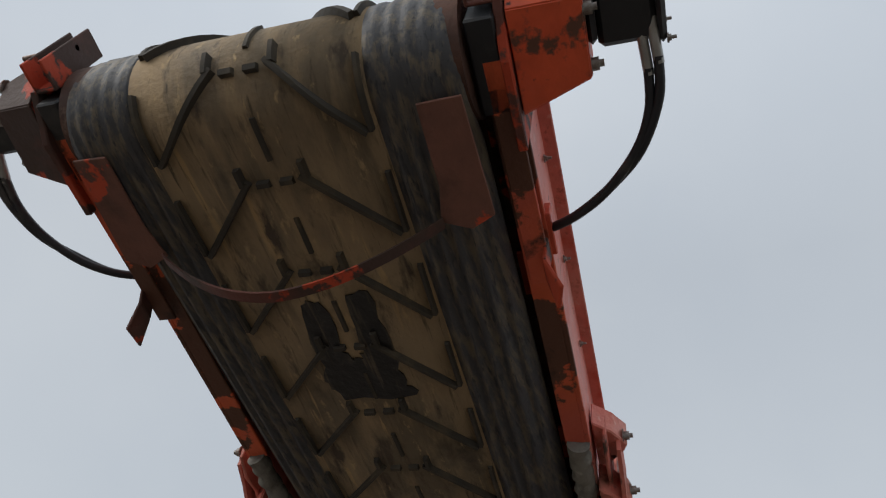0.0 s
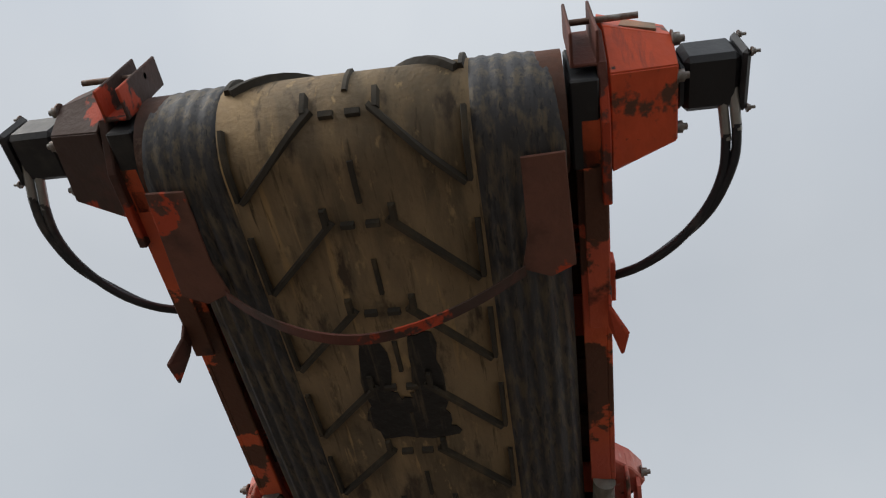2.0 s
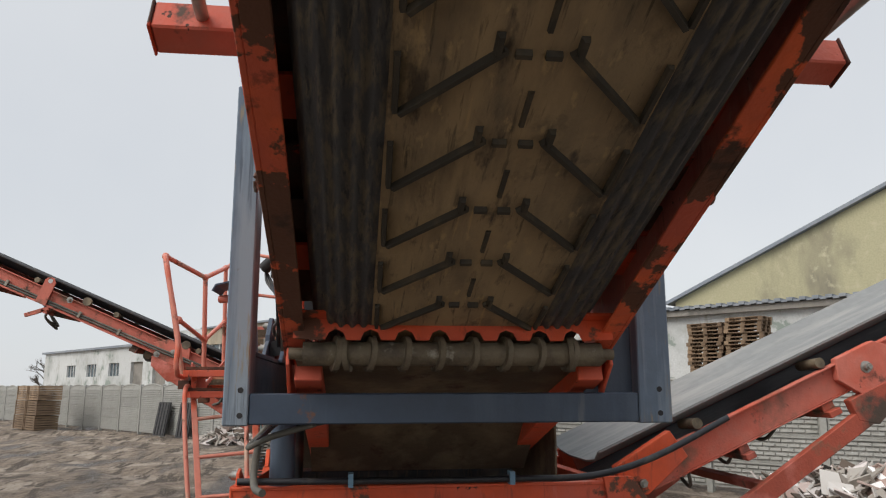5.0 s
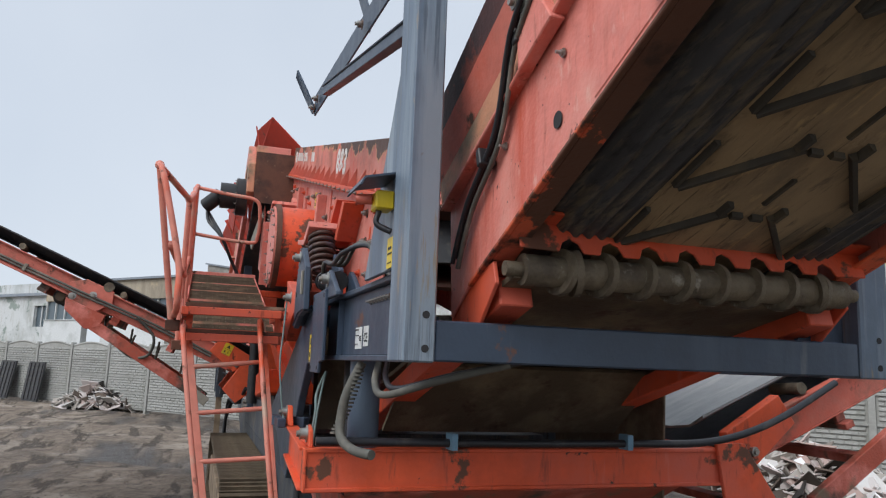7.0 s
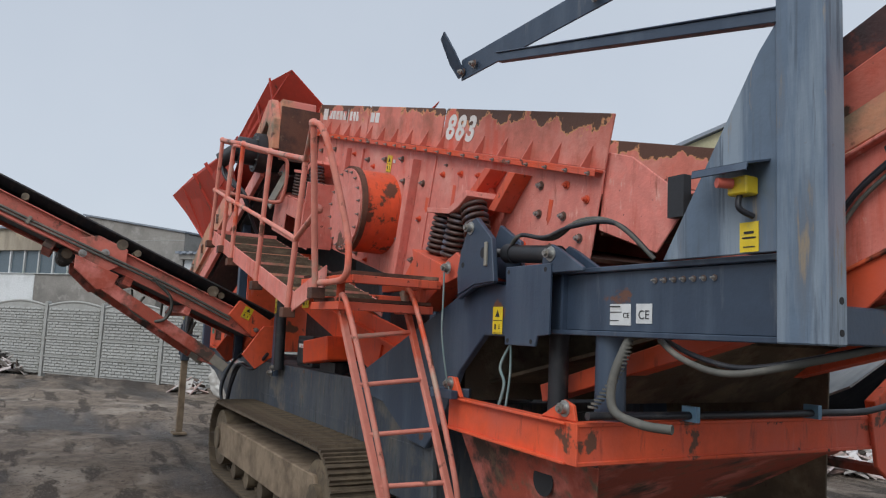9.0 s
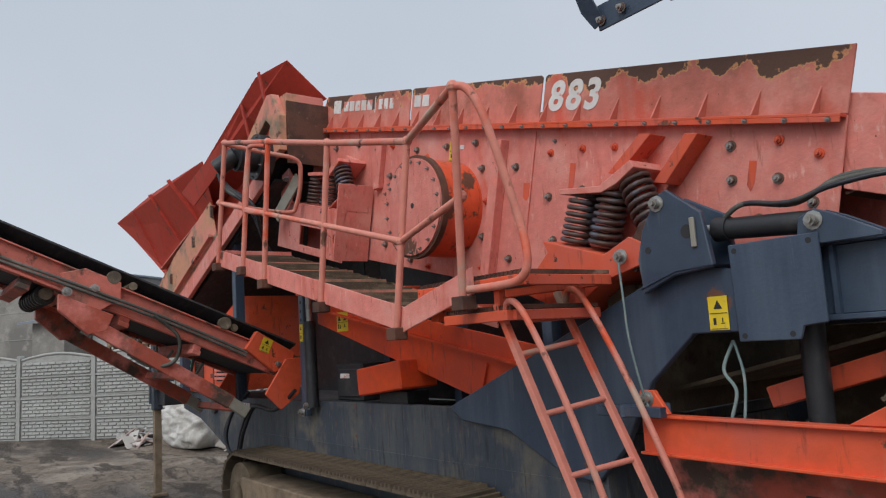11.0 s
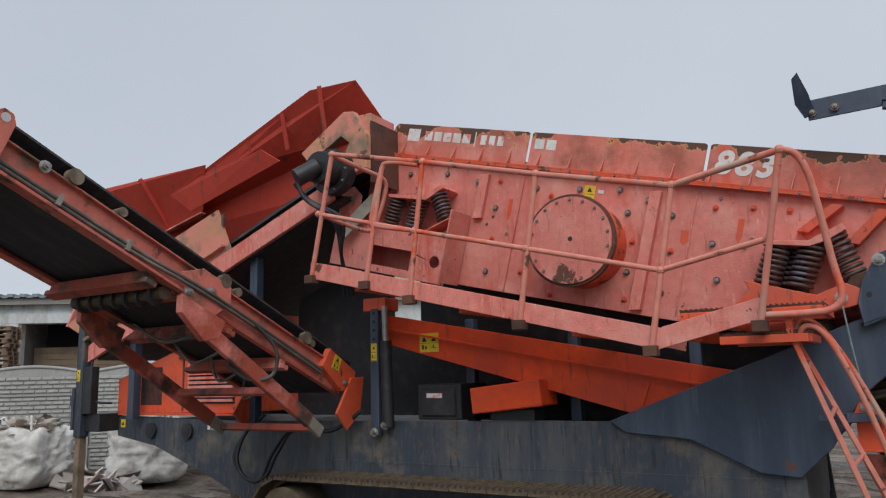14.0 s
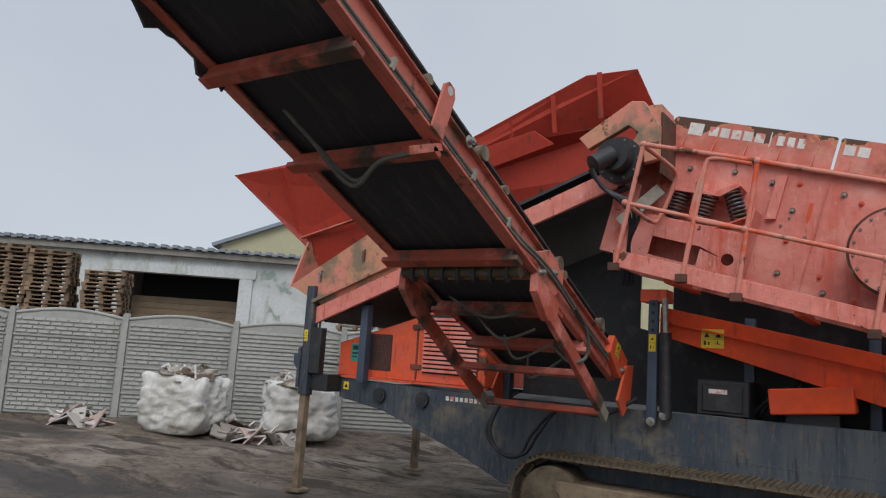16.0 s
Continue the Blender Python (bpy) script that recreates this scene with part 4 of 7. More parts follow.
def make_springs(box):
    # discharge end
    for a, b in (((-1.34, -0.2, -1.04), (-1.30, -0.2, -0.74)), ((-1.13, -0.2, -1.03), (-1.09, -0.2, -0.72)), ((-0.80, -0.2, -0.90), (-0.99, -0.2, -0.62)), ((-1.22, -0.09, -1.03), (-1.18, -0.09, -0.72))):
        part("spring", coil(a, b, 0.078, 8, 0.0145, BOX), M_SPRING, box, "dark coil spring")
    s = Shape(BOX)
    s.prism([(-1.42, -0.735), (-1.12, -0.70), (-0.93, -0.555), (-0.90, -0.59), (-1.0, -0.68), (-1.10, -0.735), (-1.40, -0.765)], -0.30, -0.004)
    s.prism([(-1.28, -0.71), (-1.08, -0.69), (-1.0, -0.60), (-1.06, -0.52), (-1.24, -0.54)], -0.05, -0.004)
    part("spring_bracket", s, M_FADED, box, "", 0.003)
    part("boss", Shape(BOX).rod((-1.15, -0.05, -0.62), (-1.15, -0.06, -0.62), 0.04, 20), M_RED, box)
    s = Shape(BOX)
    s.prism([(-1.47, -1.04), (-1.0, -1.06), (-0.85, -0.95), (-0.72, -0.98), (-0.75, -1.08), (-0.98, -1.20), (-1.2, -1.42), (-1.6, -1.36), (-1.42, -1.1)], -0.34, -0.02)
    part("spring_seat", s, M_RED, screener, "orange spring seat", 0.004)
    # feed end
    for a, b in (((-4.70, -0.2, -1.03), (-4.66, -0.2, -0.76)), ((-4.44, -0.2, -1.03), (-4.40, -0.2, -0.76)), ((-4.09, -0.2, -0.92), (-4.24, -0.2, -0.66))):
        part("spring", coil(a, b, 0.07, 8, 0.013, BOX), M_SPRING, box, "dark coil spring")
    s = Shape(BOX)
    s.prism([(-4.74, -0.75), (-4.36, -0.73), (-4.17, -0.60), (-4.14, -0.63), (-4.30, -0.76), (-4.72, -0.78)], -0.28, -0.004)
    s.prism([(-4.62, -0.73), (-4.33, -0.70), (-4.25, -0.60), (-4.45, -0.56)], -0.05, -0.004)
    part("spring_bracket", s, M_FADED, box, "", 0.003)
    # pedestal plate with a window and a round hole: rings of plate about each opening
    s = Shape(BOX)
    y0, y1 = -0.285, -0.27
    s.box(-5.28, -4.80, y0, y1, -1.50, -1.06)
    s.box(-4.80, -4.34, y0, y1, -1.50, -1.43)
    s.box(-4.80, -4.34, y0, y1, -1.25, -1.06)
    s.prism([(-4.34, -1.5), (-3.95, -1.5), (-3.95, -1.06), (-4.34, -1.06), (-4.34, -1.25)] + [(-4.08 + 0.055 * math.cos(radians(a)), -1.31 + 0.055 * math.sin(radians(a))) for a in range(180, -181, -24)] + [(-4.34, -1.27)], y0, y1)
    s.prism([(-5.30, -0.80), (-5.16, -0.72), (-5.04, -0.80), (-5.04, -1.06), (-5.28, -1.06)], y0, y1)
    s.box(-5.28, -3.95, -0.27, -0.03, -1.06, -1.045)
    s.sheet([(-4.26, -0.28, -1.05), (-3.96, -0.28, -0.86), (-3.96, -0.06, -0.86), (-4.26, -0.06, -1.05)], 0.014)
    s.box(-3.965, -3.95, -0.36, -0.02, -1.48, -0.82)
    s.box(-5.28, -5.265, -0.27, -0.02, -1.50, -1.06)
    part("spring_pedestal", s, M_FADED, screener, "faded red spring pedestal with an oval window", 0.003, "pedestal_plate")
    piece("pin", PIN, screener, BOX @ pose(-5.16, -0.285, -0.84))


def make_catwalk():
    z = lambda x: 2.69 + (x + 5.05) * (-0.73 / 2.95)
    y0, y1 = -1.04, -0.34
    s = Shape()
    s.prism([(-5.05, z(-5.05)), (-2.1, z(-2.1)), (-2.12, z(-2.1) - 0.14), (-5.07, z(-5.05) - 0.14)], y0, y0 + 0.012)
    s.prism([(-2.1, 1.965), (-1.48, 2.115), (-1.48, 1.98), (-2.12, 1.825)], y0, y0 + 0.012)
    s.prism([(-5.05, z(-5.05) - 0.04), (-2.1, z(-2.1) - 0.04), (-2.12, z(-2.1) - 0.14), (-5.07, z(-5.05) - 0.14)], y1 - 0.012, y1)
    s.box(-5.065, -5.05, y0, y1, z(-5.05) - 0.14, z(-5.05) + 0.0)
    cat = part("catwalk", s, M_FADED, screener, "faded red catwalk with toe boards", 0.003, "toe_board")
    s = Shape()
    n = 48
    for k in range(n):
        x = -5.03 + 2.92 * k / n
        s.bar((x, y0 + 0.02, z(x) - 0.045 + 0.006 * (k % 2)), (x, y1 - 0.02, z(x) - 0.045 + 0.006 * (k % 2)), 0.009, 0.022)
    for k in range(14):
        y = y0 + 0.03 + (y1 - y0 - 0.06) * k / 13
        s.bar((-5.03, y, z(-5.03) - 0.05), (-2.11, y, z(-2.11) - 0.05), 0.007, 0.02)
    part("grating", s, M_TRACK, cat, "muddy steel grating")
    for x in (-4.4, -3.9, -3.4, -2.9, -2.4):
        part("crossbar", Shape().bar((x, y0 + 0.012, z(x) - 0.036), (x, y1 - 0.012, z(x) - 0.036), 0.05, 0.02), M_BEIGE, cat)
    for zt, x0, x1 in ((2.06, -1.98, -1.16), (1.90, -1.75, -1.25)):
        s = Shape()
        n = 26
        for k in range(n + 1):
            x = x0 + (x1 - x0) * k / n
            s.bar((x, y0 + 0.03, zt), (x, -0.40, zt), 0.007, 0.02)
        for k in range(9):
            y = y0 + 0.04 + 0.58 * k / 8
            s.bar((x0, y, zt - 0.008), (x1, y, zt - 0.008), 0.006, 0.018)
        part("grating", s, M_BARE, cat, "buckled rusty step grating")
        s = Shape()
        s.bar((x0, y0 + 0.03, zt - 0.04), (x1, y0 + 0.03, zt - 0.04), 0.04, 0.05)
        s.bar((x0, -0.40, zt - 0.04), (x1, -0.40, zt - 0.04), 0.04, 0.05)
        s.bar((x1, y0 + 0.05, zt - 0.04), (x1, -0.42, zt - 0.04), 0.04, 0.05)
        part("step_frame", s, M_RED, cat, "", 0.003)
    part("step_post", Shape().bar((-1.35, -0.98, 1.84), (-1.35, -0.98, 2.04), 0.04, 0.04, (1, 0, 0)).bar((-1.35, -0.42, 1.84), (-1.35, -0.42, 2.04), 0.04, 0.04, (1, 0, 0)), M_RED, cat, "", 0, "step_post")
    for a, b in (((-4.6, -0.98, 2.44), (-4.6, -0.02, 2.44)), ((-3.6, -0.98, 2.19), (-3.6, 0.1, 2.19)), ((-2.7, -0.98, 1.97), (-2.7, 0.1, 1.97)), ((-1.9, -0.98, 1.9), (-1.9, -0.3, 1.9))):
        part("bearer", Shape().bar(a, b, 0.07, 0.07), M_RED, cat, "", 0.004)
    # guard rail
    posts = [((-5.05, -1.05, 2.52), (-4.82, -1.05, 3.61)), ((-4.04, -1.05, 2.27), (-3.89, -1.05, 3.38)), ((-3.10, -1.05, 2.02), (-2.92, -1.05, 3.12)), ((-2.17, -1.06, 1.80), (-1.96, -1.06, 2.88)), ((-1.50, -1.09, 1.92), (-1.28, -1.245, 2.95))]
    for a, b in posts + [((-4.47, -1.05, 2.42), (-4.29, -1.05, 3.40))]:
        part("rail_post", Shape().rod(a, b, 0.0205), M_RAIL, cat)
        p = Vector(a)
        part("post_socket", Shape().box(p.x - 0.045, p.x + 0.045, p.y - 0.04, p.y + 0.05, p.z - 0.02, p.z + 0.05), M_BARE, cat, "", 0.004)
    tops = [b for a, b in posts]
    part("top_rail", Shape().tube(tops, 0.0215, 10), M_RAIL, cat)
    mids = [(-4.97, -1.05, 3.10), (-3.98, -1.05, 2.83), (-3.02, -1.05, 2.58), (-2.07, -1.06, 2.33), (-1.40, -1.14, 2.45)]
    part("middle_rail", Shape().tube(mids, 0.019, 10), M_RAIL, cat)
    ball = Shape()
    for k in range(6):
        a, b = math.pi * k / 6 - math.pi / 2, math.pi * (k + 1) / 6 - math.pi / 2
        ball.rod((0, 0, 0.031 * math.sin(a)), (0, 0, 0.031 * math.sin(b)), max(0.004, 0.031 * math.cos(a)), 10, r2=max(0.004, 0.031 * math.cos(b)))
    ball_me = shared("rail_joint", ball, M_RAIL)
    for q in tops + mids:
        piece("rail_joint", ball_me, cat, pose(*q))
    part("end_loop", Shape().tube(bend([(-1.28, -1.245, 2.95), (-1.2, -1.225, 2.915), (-1.14, -1.18, 2.76), (-1.08, -1.07, 2.3), (-1.05, -1.06, 2.1), (-1.1, -1.06, 2.02), (-1.22, -1.07, 2.0), (-1.50, -1.08, 2.0)]), 0.0205, 10), M_RAIL, cat)
    part("gate_loop", Shape().tube(bend([(-3.93, -1.05, 3.36), (-4.22, -1.05, 3.43), (-4.30, -1.05, 3.36), (-4.40, -1.05, 2.98), (-4.36, -1.05, 2.92), (-4.02, -1.05, 2.84)]), 0.02, 8), M_RAIL, cat)
    part("return_rail", Shape().tube(bend([(-4.82, -1.05, 3.60), (-4.74, -0.7, 3.54), (-4.72, -0.42, 3.50), (-4.76, -0.36, 3.36), (-4.86, -0.36, 3.12), (-4.92, -0.45, 3.04), (-4.97, -1.05, 3.10)]), 0.021, 8), M_RAIL, cat)
    return cat


def make_ladder():
    A, B = Vector((-1.36, -0.99, 1.92)), Vector((-0.90, -0.74, 0.45))
    C, D = Vector((-1.42, -0.52, 1.98)), Vector((-0.78, -0.36, 0.45))
    lad = part("ladder", Shape().bar(A, B, 0.044, 0.03, (1, 0.2, 0)), M_RAIL, screener, "faded red access ladder with round rungs", 0.003)
    part("stile", Shape().bar(C, D, 0.044, 0.03, (1, 0.2, 0)), M_RAIL, lad, "", 0.003)
    for k in range(5):
        t = 0.17 + 0.19 * k
        part("rung", Shape().rod(A.lerp(B, t), C.lerp(D, t), 0.015, 10), M_RAIL, lad)
    for P, Q in ((A, B), (C, D)):
        out = Vector((0.13, -0.03, 0.05))
        pts = [P.lerp(Q, 0.07), P.lerp(Q, 0.02) + out * 0.7, P.lerp(Q, 0.1) + out * 1.3, P.lerp(Q, 0.4) + out * 1.5, P.lerp(Q, 0.75) + out * 1.2, P.lerp(Q, 0.9) + out * 0.2]
        part("handrail", Shape().tube(bend(pts), 0.017, 8), M_RAIL, lad)
    part("ladder_arm", Shape().bar((-1.15, -0.42, 1.36), (-0.98, -0.24, 1.36), 0.06, 0.06).bar((-1.3, -0.40, 1.36), (-0.9, -0.40, 1.36), 0.05, 0.05), M_SLATE, screener, "", 0.004)


def make_chassis():
    side = [(-8.75, 1.33), (-6.7, 1.285), (-2.7, 1.315), (-1.45, 1.32), (-1.4, 0.55), (-6.1, 0.5), (-6.44, 0.42), (-7.08, 0.68), (-8.05, 1.0), (-8.72, 1.1)]
    s = Shape()
    s.prism(side, -0.24, -0.20)
    s.prism(side, 1.60, 1.64)
    s.box(-8.7, -1.45, -0.20, 1.60, 1.18, 1.25)
    s.box(-6.3, -1.45, -0.20, 1.60, 0.55, 0.62)
    for x in (-8.7, -6.6, -4.2, -1.5):
        s.box(x, x + 0.06, -0.20, 1.60, 0.62, 1.18) if x > -6.5 else s.box(x, x + 0.06, -0.20, 1.60, 1.12, 1.18)
    ch = part("chassis", s, M_CHASSIS, screener, "dusty slate-blue chassis beams", 0.006, "beam")
    part("weld_seam", Shape().box(-6.2, -1.42, -0.244, -0.24, 0.925, 0.94), M_CHASSIS, ch)
    for x in (-8.1, -7.5):
        part("boss", Shape().rod((x, -0.235, 1.17), (x, -0.275, 1.17), 0.085, 24).rod((x, -0.275, 1.17), (x, -0.28, 1.17), 0.05, 20), M_BLACK, ch)
    s = Shape()
    for k in range(13):
        s.box(-7.2 + 0.06 * k, -7.16 + 0.06 * k, -0.2425, -0.24, 1.19, 1.235)
    part("lettering", s, M_WHITE, ch, "small white lettering, unreadable")
    sticker("warning_label", pose(-8.62, -0.241, 1.24), 0.08, 0.09, M_YELLOW, ch, [("tri", 0, 0, 0.025, 0)])
    wedge = [(-2.74, 1.32), (-1.09, 1.955), (-0.80, 2.07), (-0.52, 2.0), (-0.52, 1.72), (-0.77, 1.72), (-1.04, 1.49), (-1.24, 1.16), (-1.45, 0.96), (-1.70, 0.98), (-2.15, 1.195), (-2.62, 1.235)]
    w = part("wedge_plate", Shape().prism(wedge, -0.292, -0.245), M_SLATE, screener, "slate-blue tapered side plate", 0.006)
    part("wedge_plate", Shape().prism(wedge, 1.645, 1.69), M_SLATE, screener, "", 0.006)
    for x in (-0.66,):
        sticker("warning_label", pose(-0.62, -0.296, 1.81), 0.10, 0.155, M_YELLOW, w, WARN(0.10, 0.155))
    # knuckle and tilt cylinder on top of the side plate
    kn = part("knuckle", Shape().prism([(-1.0, 2.10), (-0.96, 2.24), (-0.86, 2.40), (-0.80, 2.42), (-0.62, 2.28), (-0.58, 2.02), (-0.80, 2.0), (-0.98, 1.93)], -0.36, -0.325), M_SLATE, screener, "slate-blue pivot knuckle", 0.005)
    part("knuckle_plate", Shape().prism([(-0.98, 2.10), (-0.94, 2.24), (-0.84, 2.40), (-0.62, 2.28), (-0.58, 2.02)], -0.16, -0.13), M_SLATE, kn, "", 0.005)
    part("knuckle_base", Shape().sheet([(-1.0, -0.36, 1.95), (-0.78, -0.36, 2.02), (-0.56, -0.36, 2.03), (-0.56, -0.10, 2.03), (-0.78, -0.10, 2.02), (-1.0, -0.10, 1.95)], 0.016), M_SLATE, kn)
    part("link", Shape().prism([(-1.13, 2.08), (-1.05, 2.05), (-0.92, 2.2), (-0.93, 2.3), (-1.0, 2.28), (-1.12, 2.16)], -0.32, -0.27), M_BARE, kn, "", 0.004)
    for x, z in ((-1.09, 2.13), (-0.855, 2.36)):
        piece("pin", PIN, kn, pose(x, -0.36 if x > -1 else -0.375, z))
    # holes drawn as dark discs, their shade put into the colour
    part("knuckle_hole", Shape().rod((-0.70, -0.361, 2.20), (-0.70, -0.3625, 2.20), 0.033, 18).rod((-0.93, -0.361, 2.14), (-0.93, -0.3625, 2.14), 0.017, 14), M_DARK, kn, "", 0, "knuckle_hole")
    part("lock_bar", Shape().box(-0.675, -0.65, -0.375, -0.36, 2.12, 2.26), M_GALV, kn, "", 0.003)
    cy = part("tilt_cylinder", Shape().rod((-0.62, -0.24, 2.20), (-0.14, -0.24, 2.16), 0.05, 20), M_BLACK, screener, "black hydraulic cylinder")
    part("cylinder_rod", Shape().rod((-0.80, -0.24, 2.22), (-0.62, -0.24, 2.20), 0.025, 14), M_ZINC, cy)
    part("gland", Shape().rod((-0.62, -0.24, 2.20), (-0.55, -0.24, 2.195), 0.058, 18), M_BLACK, cy)
    for y in (-0.30, -0.19):
        part("cylinder_lug", Shape().prism([(-0.22, 2.06), (-0.20, 2.18), (-0.13, 2.21), (-0.06, 2.18), (0.12, 2.08), (0.12, 2.06)], y, y + 0.025), M_SLATE, cy, "", 0.004)
    piece("pin", PIN, cy, pose(-0.135, -0.30, 2.16))
    for k in range(3):
        part("hose", Shape().tube(bend([(-0.56, -0.26, 2.245), (-0.45, -0.27, 2.29), (-0.25, -0.26 + 0.03 * k, 2.26), (-0.05, -0.24 + 0.03 * k, 2.30 + 0.02 * k), (0.2, -0.16, 2.30), (0.38, -0.08, 2.12)]), 0.012, 8), M_CABLE if k else M_HOSE, cy)
    pl = part("cover_plate", Shape().prism([(-0.53, 2.11), (-0.12, 2.11), (-0.12, 1.74), (-0.22, 1.73), (-0.24, 1.675), (-0.52, 1.675)], -0.312, -0.294), M_SLATE, screener, "slate-blue bolted cover plate", 0.004)
    # corner holes: dark discs coloured as shade, plate left uncut
    for x, z in ((-0.5, 2.08), (-0.16, 2.08), (-0.49, 1.70), (-0.27, 1.70)):
        part("hole", Shape().rod((x, -0.3125, z), (x, -0.3135, z), 0.013, 12), M_DARK, pl)


def make_end_frame():
    s = Shape()
    for y in (-0.24, 1.60):
        s.box(-0.55, 1.19, y, y + 0.05, 1.745, 1.77)
        s.box(-0.55, 1.19, y, y + 0.05, 2.055, 2.08)
    s.box(-0.55, 1.19, -0.21, -0.195, 1.77, 2.055)
    s.box(-0.55, 1.19, 1.605, 1.62, 1.77, 2.055)
    fr = part("end_frame", s, M_SLATE, screener, "slate-blue end frame beams", 0.004, "beam")
    part("web_end", Shape().box(-0.12, -0.10, -0.239, -0.211, 1.77, 2.055), M_SLATE, fr)
    for y0, y1 in ((-0.30, -0.19), (1.60, 1.76)):
        p = part("post", Shape().box(1.2, 1.4, y0, y1, 1.745, 3.32), M_SLATE_LIGHT, fr, "weathered slate-blue upright", 0.006)
        part("gusset_plate", Shape().prism([(0.62, 2.082), (1.2, 2.082), (1.2, 2.98), (1.1, 2.86)], y0 + 0.03, y0 + 0.05), M_SLATE_LIGHT, fr, "", 0.003)
        # post holes are shade-dark discs laid on the face
        for z in (1.79, 1.9):
            part("hole", Shape().rod((1.4, (y0 + y1) / 2 + 0.02, z), (1.4015, (y0 + y1) / 2 + 0.02, z), 0.013, 12), M_DARK, p)
    part("cross_beam", Shape().box(1.28, 1.392, -0.189, 1.60, 1.75, 1.885), M_SLATE, fr, "slate-blue cross beam", 0.006)
    part("corner_gusset", Shape().prism([(1.36, 1.885), (1.598, 1.885), (1.598, 2.2), (1.54, 2.2)], 1.30, 1.32, axis="x"), M_SLATE, fr)
    for k in range(7):
        piece("bolt", SMALL_BOLT, fr, pose(0.52 + 0.055 * k, -0.211, 2.003))
    la = sticker("rating_plate", pose(0.30, -0.212, 1.85), 0.14, 0.10, M_LABEL, fr, [("bar", -0.07, 0.0, 0.035, 0.041), ("bar", -0.07, 0.01, 0.01, 0.014), ("bar", -0.07, -0.01, -0.03, -0.026)])
    lb = sticker("mark_plate", pose(0.455, -0.212, 1.855), 0.10, 0.09, M_LABEL, fr)
    for par, x, z, size in ((la, 0.32, 1.835, 0.035), (lb, 0.42, 1.83, 0.058)):
        cu = bpy.data.curves.new("letters", "FONT")
        cu.body, cu.size, cu.extrude = "CE", size, 0.0008
        tmp = bpy.data.objects.new("letters", cu)
        scene.collection.objects.link(tmp)
        bpy.context.view_layer.update()
        me = bpy.data.meshes.new_from_object(tmp.evaluated_get(bpy.context.evaluated_depsgraph_get()))
        bpy.data.objects.remove(tmp)
        me.materials.clear()
        me.materials.append(M_INK)
        piece("letters", me, par, pose(x, -0.2155, z, 90, 0, 0))
    sticker("warning_label", pose(1.065, -0.272, 2.145), 0.085, 0.115, M_YELLOW, fr, [("bar", -0.022, 0.022, 0.012, 0.022), ("bar", -0.03, 0.03, -0.006, 0.0), ("bar", -0.025, 0.025, -0.04, -0.036)])
    # emergency stop under its little roof
    es = part("emergency_stop", Shape().box(1.02, 1.11, -0.345, -0.275, 2.30, 2.37), M_YELLOW, fr, "yellow emergency stop box", 0.006)
    part("button", Shape().rod((1.045, -0.345, 2.345), (1.02, -0.40, 2.345), 0.02, 18), surface("red_button", (0.55, 0.12, 0.08), (), 0.4), es)
    part("hood", Shape().sheet([(0.90, -0.40, 2.405), (1.16, -0.40, 2.40), (1.16, -0.27, 2.43), (0.90, -0.27, 2.435)], 0.008).sheet([(0.90, -0.40, 2.405), (1.16, -0.40, 2.40), (1.165, -0.415, 2.37), (0.91, -0.415, 2.375)], 0.006), M_SLATE, es)
    part("cable", Shape().tube(bend([(1.06, -0.32, 2.30), (1.065, -0.33, 2.25), (1.09, -0.28, 2.22)]), 0.012, 6), M_HOSE, es)
    # transport arm reaching over the screen box
    arm = part("transport_arm", Shape().bar((-1.17, -0.29, 3.45), (1.3, -0.14, 3.56), 0.012, 0.14).bar((-1.17, -0.265, 3.52), (1.3, -0.115, 3.63), 0.06, 0.012), M_SLATE, screener, "slate-blue folded transport arm", 0.003)
    part("hook", Shape().sheet([(-1.19, -0.30, 3.40), (-1.12, -0.30, 3.42), (-1.15, -0.36, 3.56), (-1.20, -0.42, 3.70), (-1.24, -0.42, 3.66), (-1.24, -0.34, 3.5)], 0.012), M_SLATE, arm)
    part("strut", Shape().bar((-0.72, -0.285, 3.40), (1.22, -0.26, 2.97), 0.05, 0.05).bar((-0.72, -0.285, 3.43), (1.22, -0.26, 3.0), 0.07, 0.008), M_SLATE, arm, "", 0.003)
    part("upright", Shape().bar((1.3, -0.2, 3.31), (1.3, -0.14, 3.56), 0.09, 0.06, (1, 0, 0)).bar((0.12, -0.2, 3.48), (-0.08, -0.24, 3.80), 0.012, 0.1, (1, 0, 0)), M_SLATE, arm, "", 0.004, "upright")
    for x, z in ((-1.14, 3.43), (-1.0, 3.445), (0.1, 3.485)):
        piece("bolt", BOLT, arm, pose(x, -0.30 if x < 0 else -0.24, z))
    # legs under the end frame
    part("leg_tube", Shape().rod((0.16, -0.14, 1.16), (0.16, -0.14, 1.75), 0.075, 18), M_SLATE, fr)
    part("leg_tube", Shape().rod((-0.3, -0.10, 0.95), (-0.3, -0.10, 1.75), 0.055, 18), M_BLACK, fr)
    part("conduit", Shape().tube(bend([(0.35, -0.2, 1.74), (0.33, -0.26, 1.6), (0.32, -0.28, 1.48), (0.36, -0.28, 1.40), (0.5, -0.25, 1.365), (0.62, -0.2, 1.36)]), 0.021, 10), M_CABLE, fr, "ribbed grey conduit")
    s = Shape()
    for k in range(18):
        z = 1.72 - 0.018 * k
        s.rod((0.35 - 0.0016 * k * k / 3, -0.21 - 0.004 * k, z), (0.35 - 0.0016 * k * k / 3, -0.21 - 0.004 * k, z - 0.008), 0.025, 10)
    part("conduit_rib", s, M_CABLE, fr)
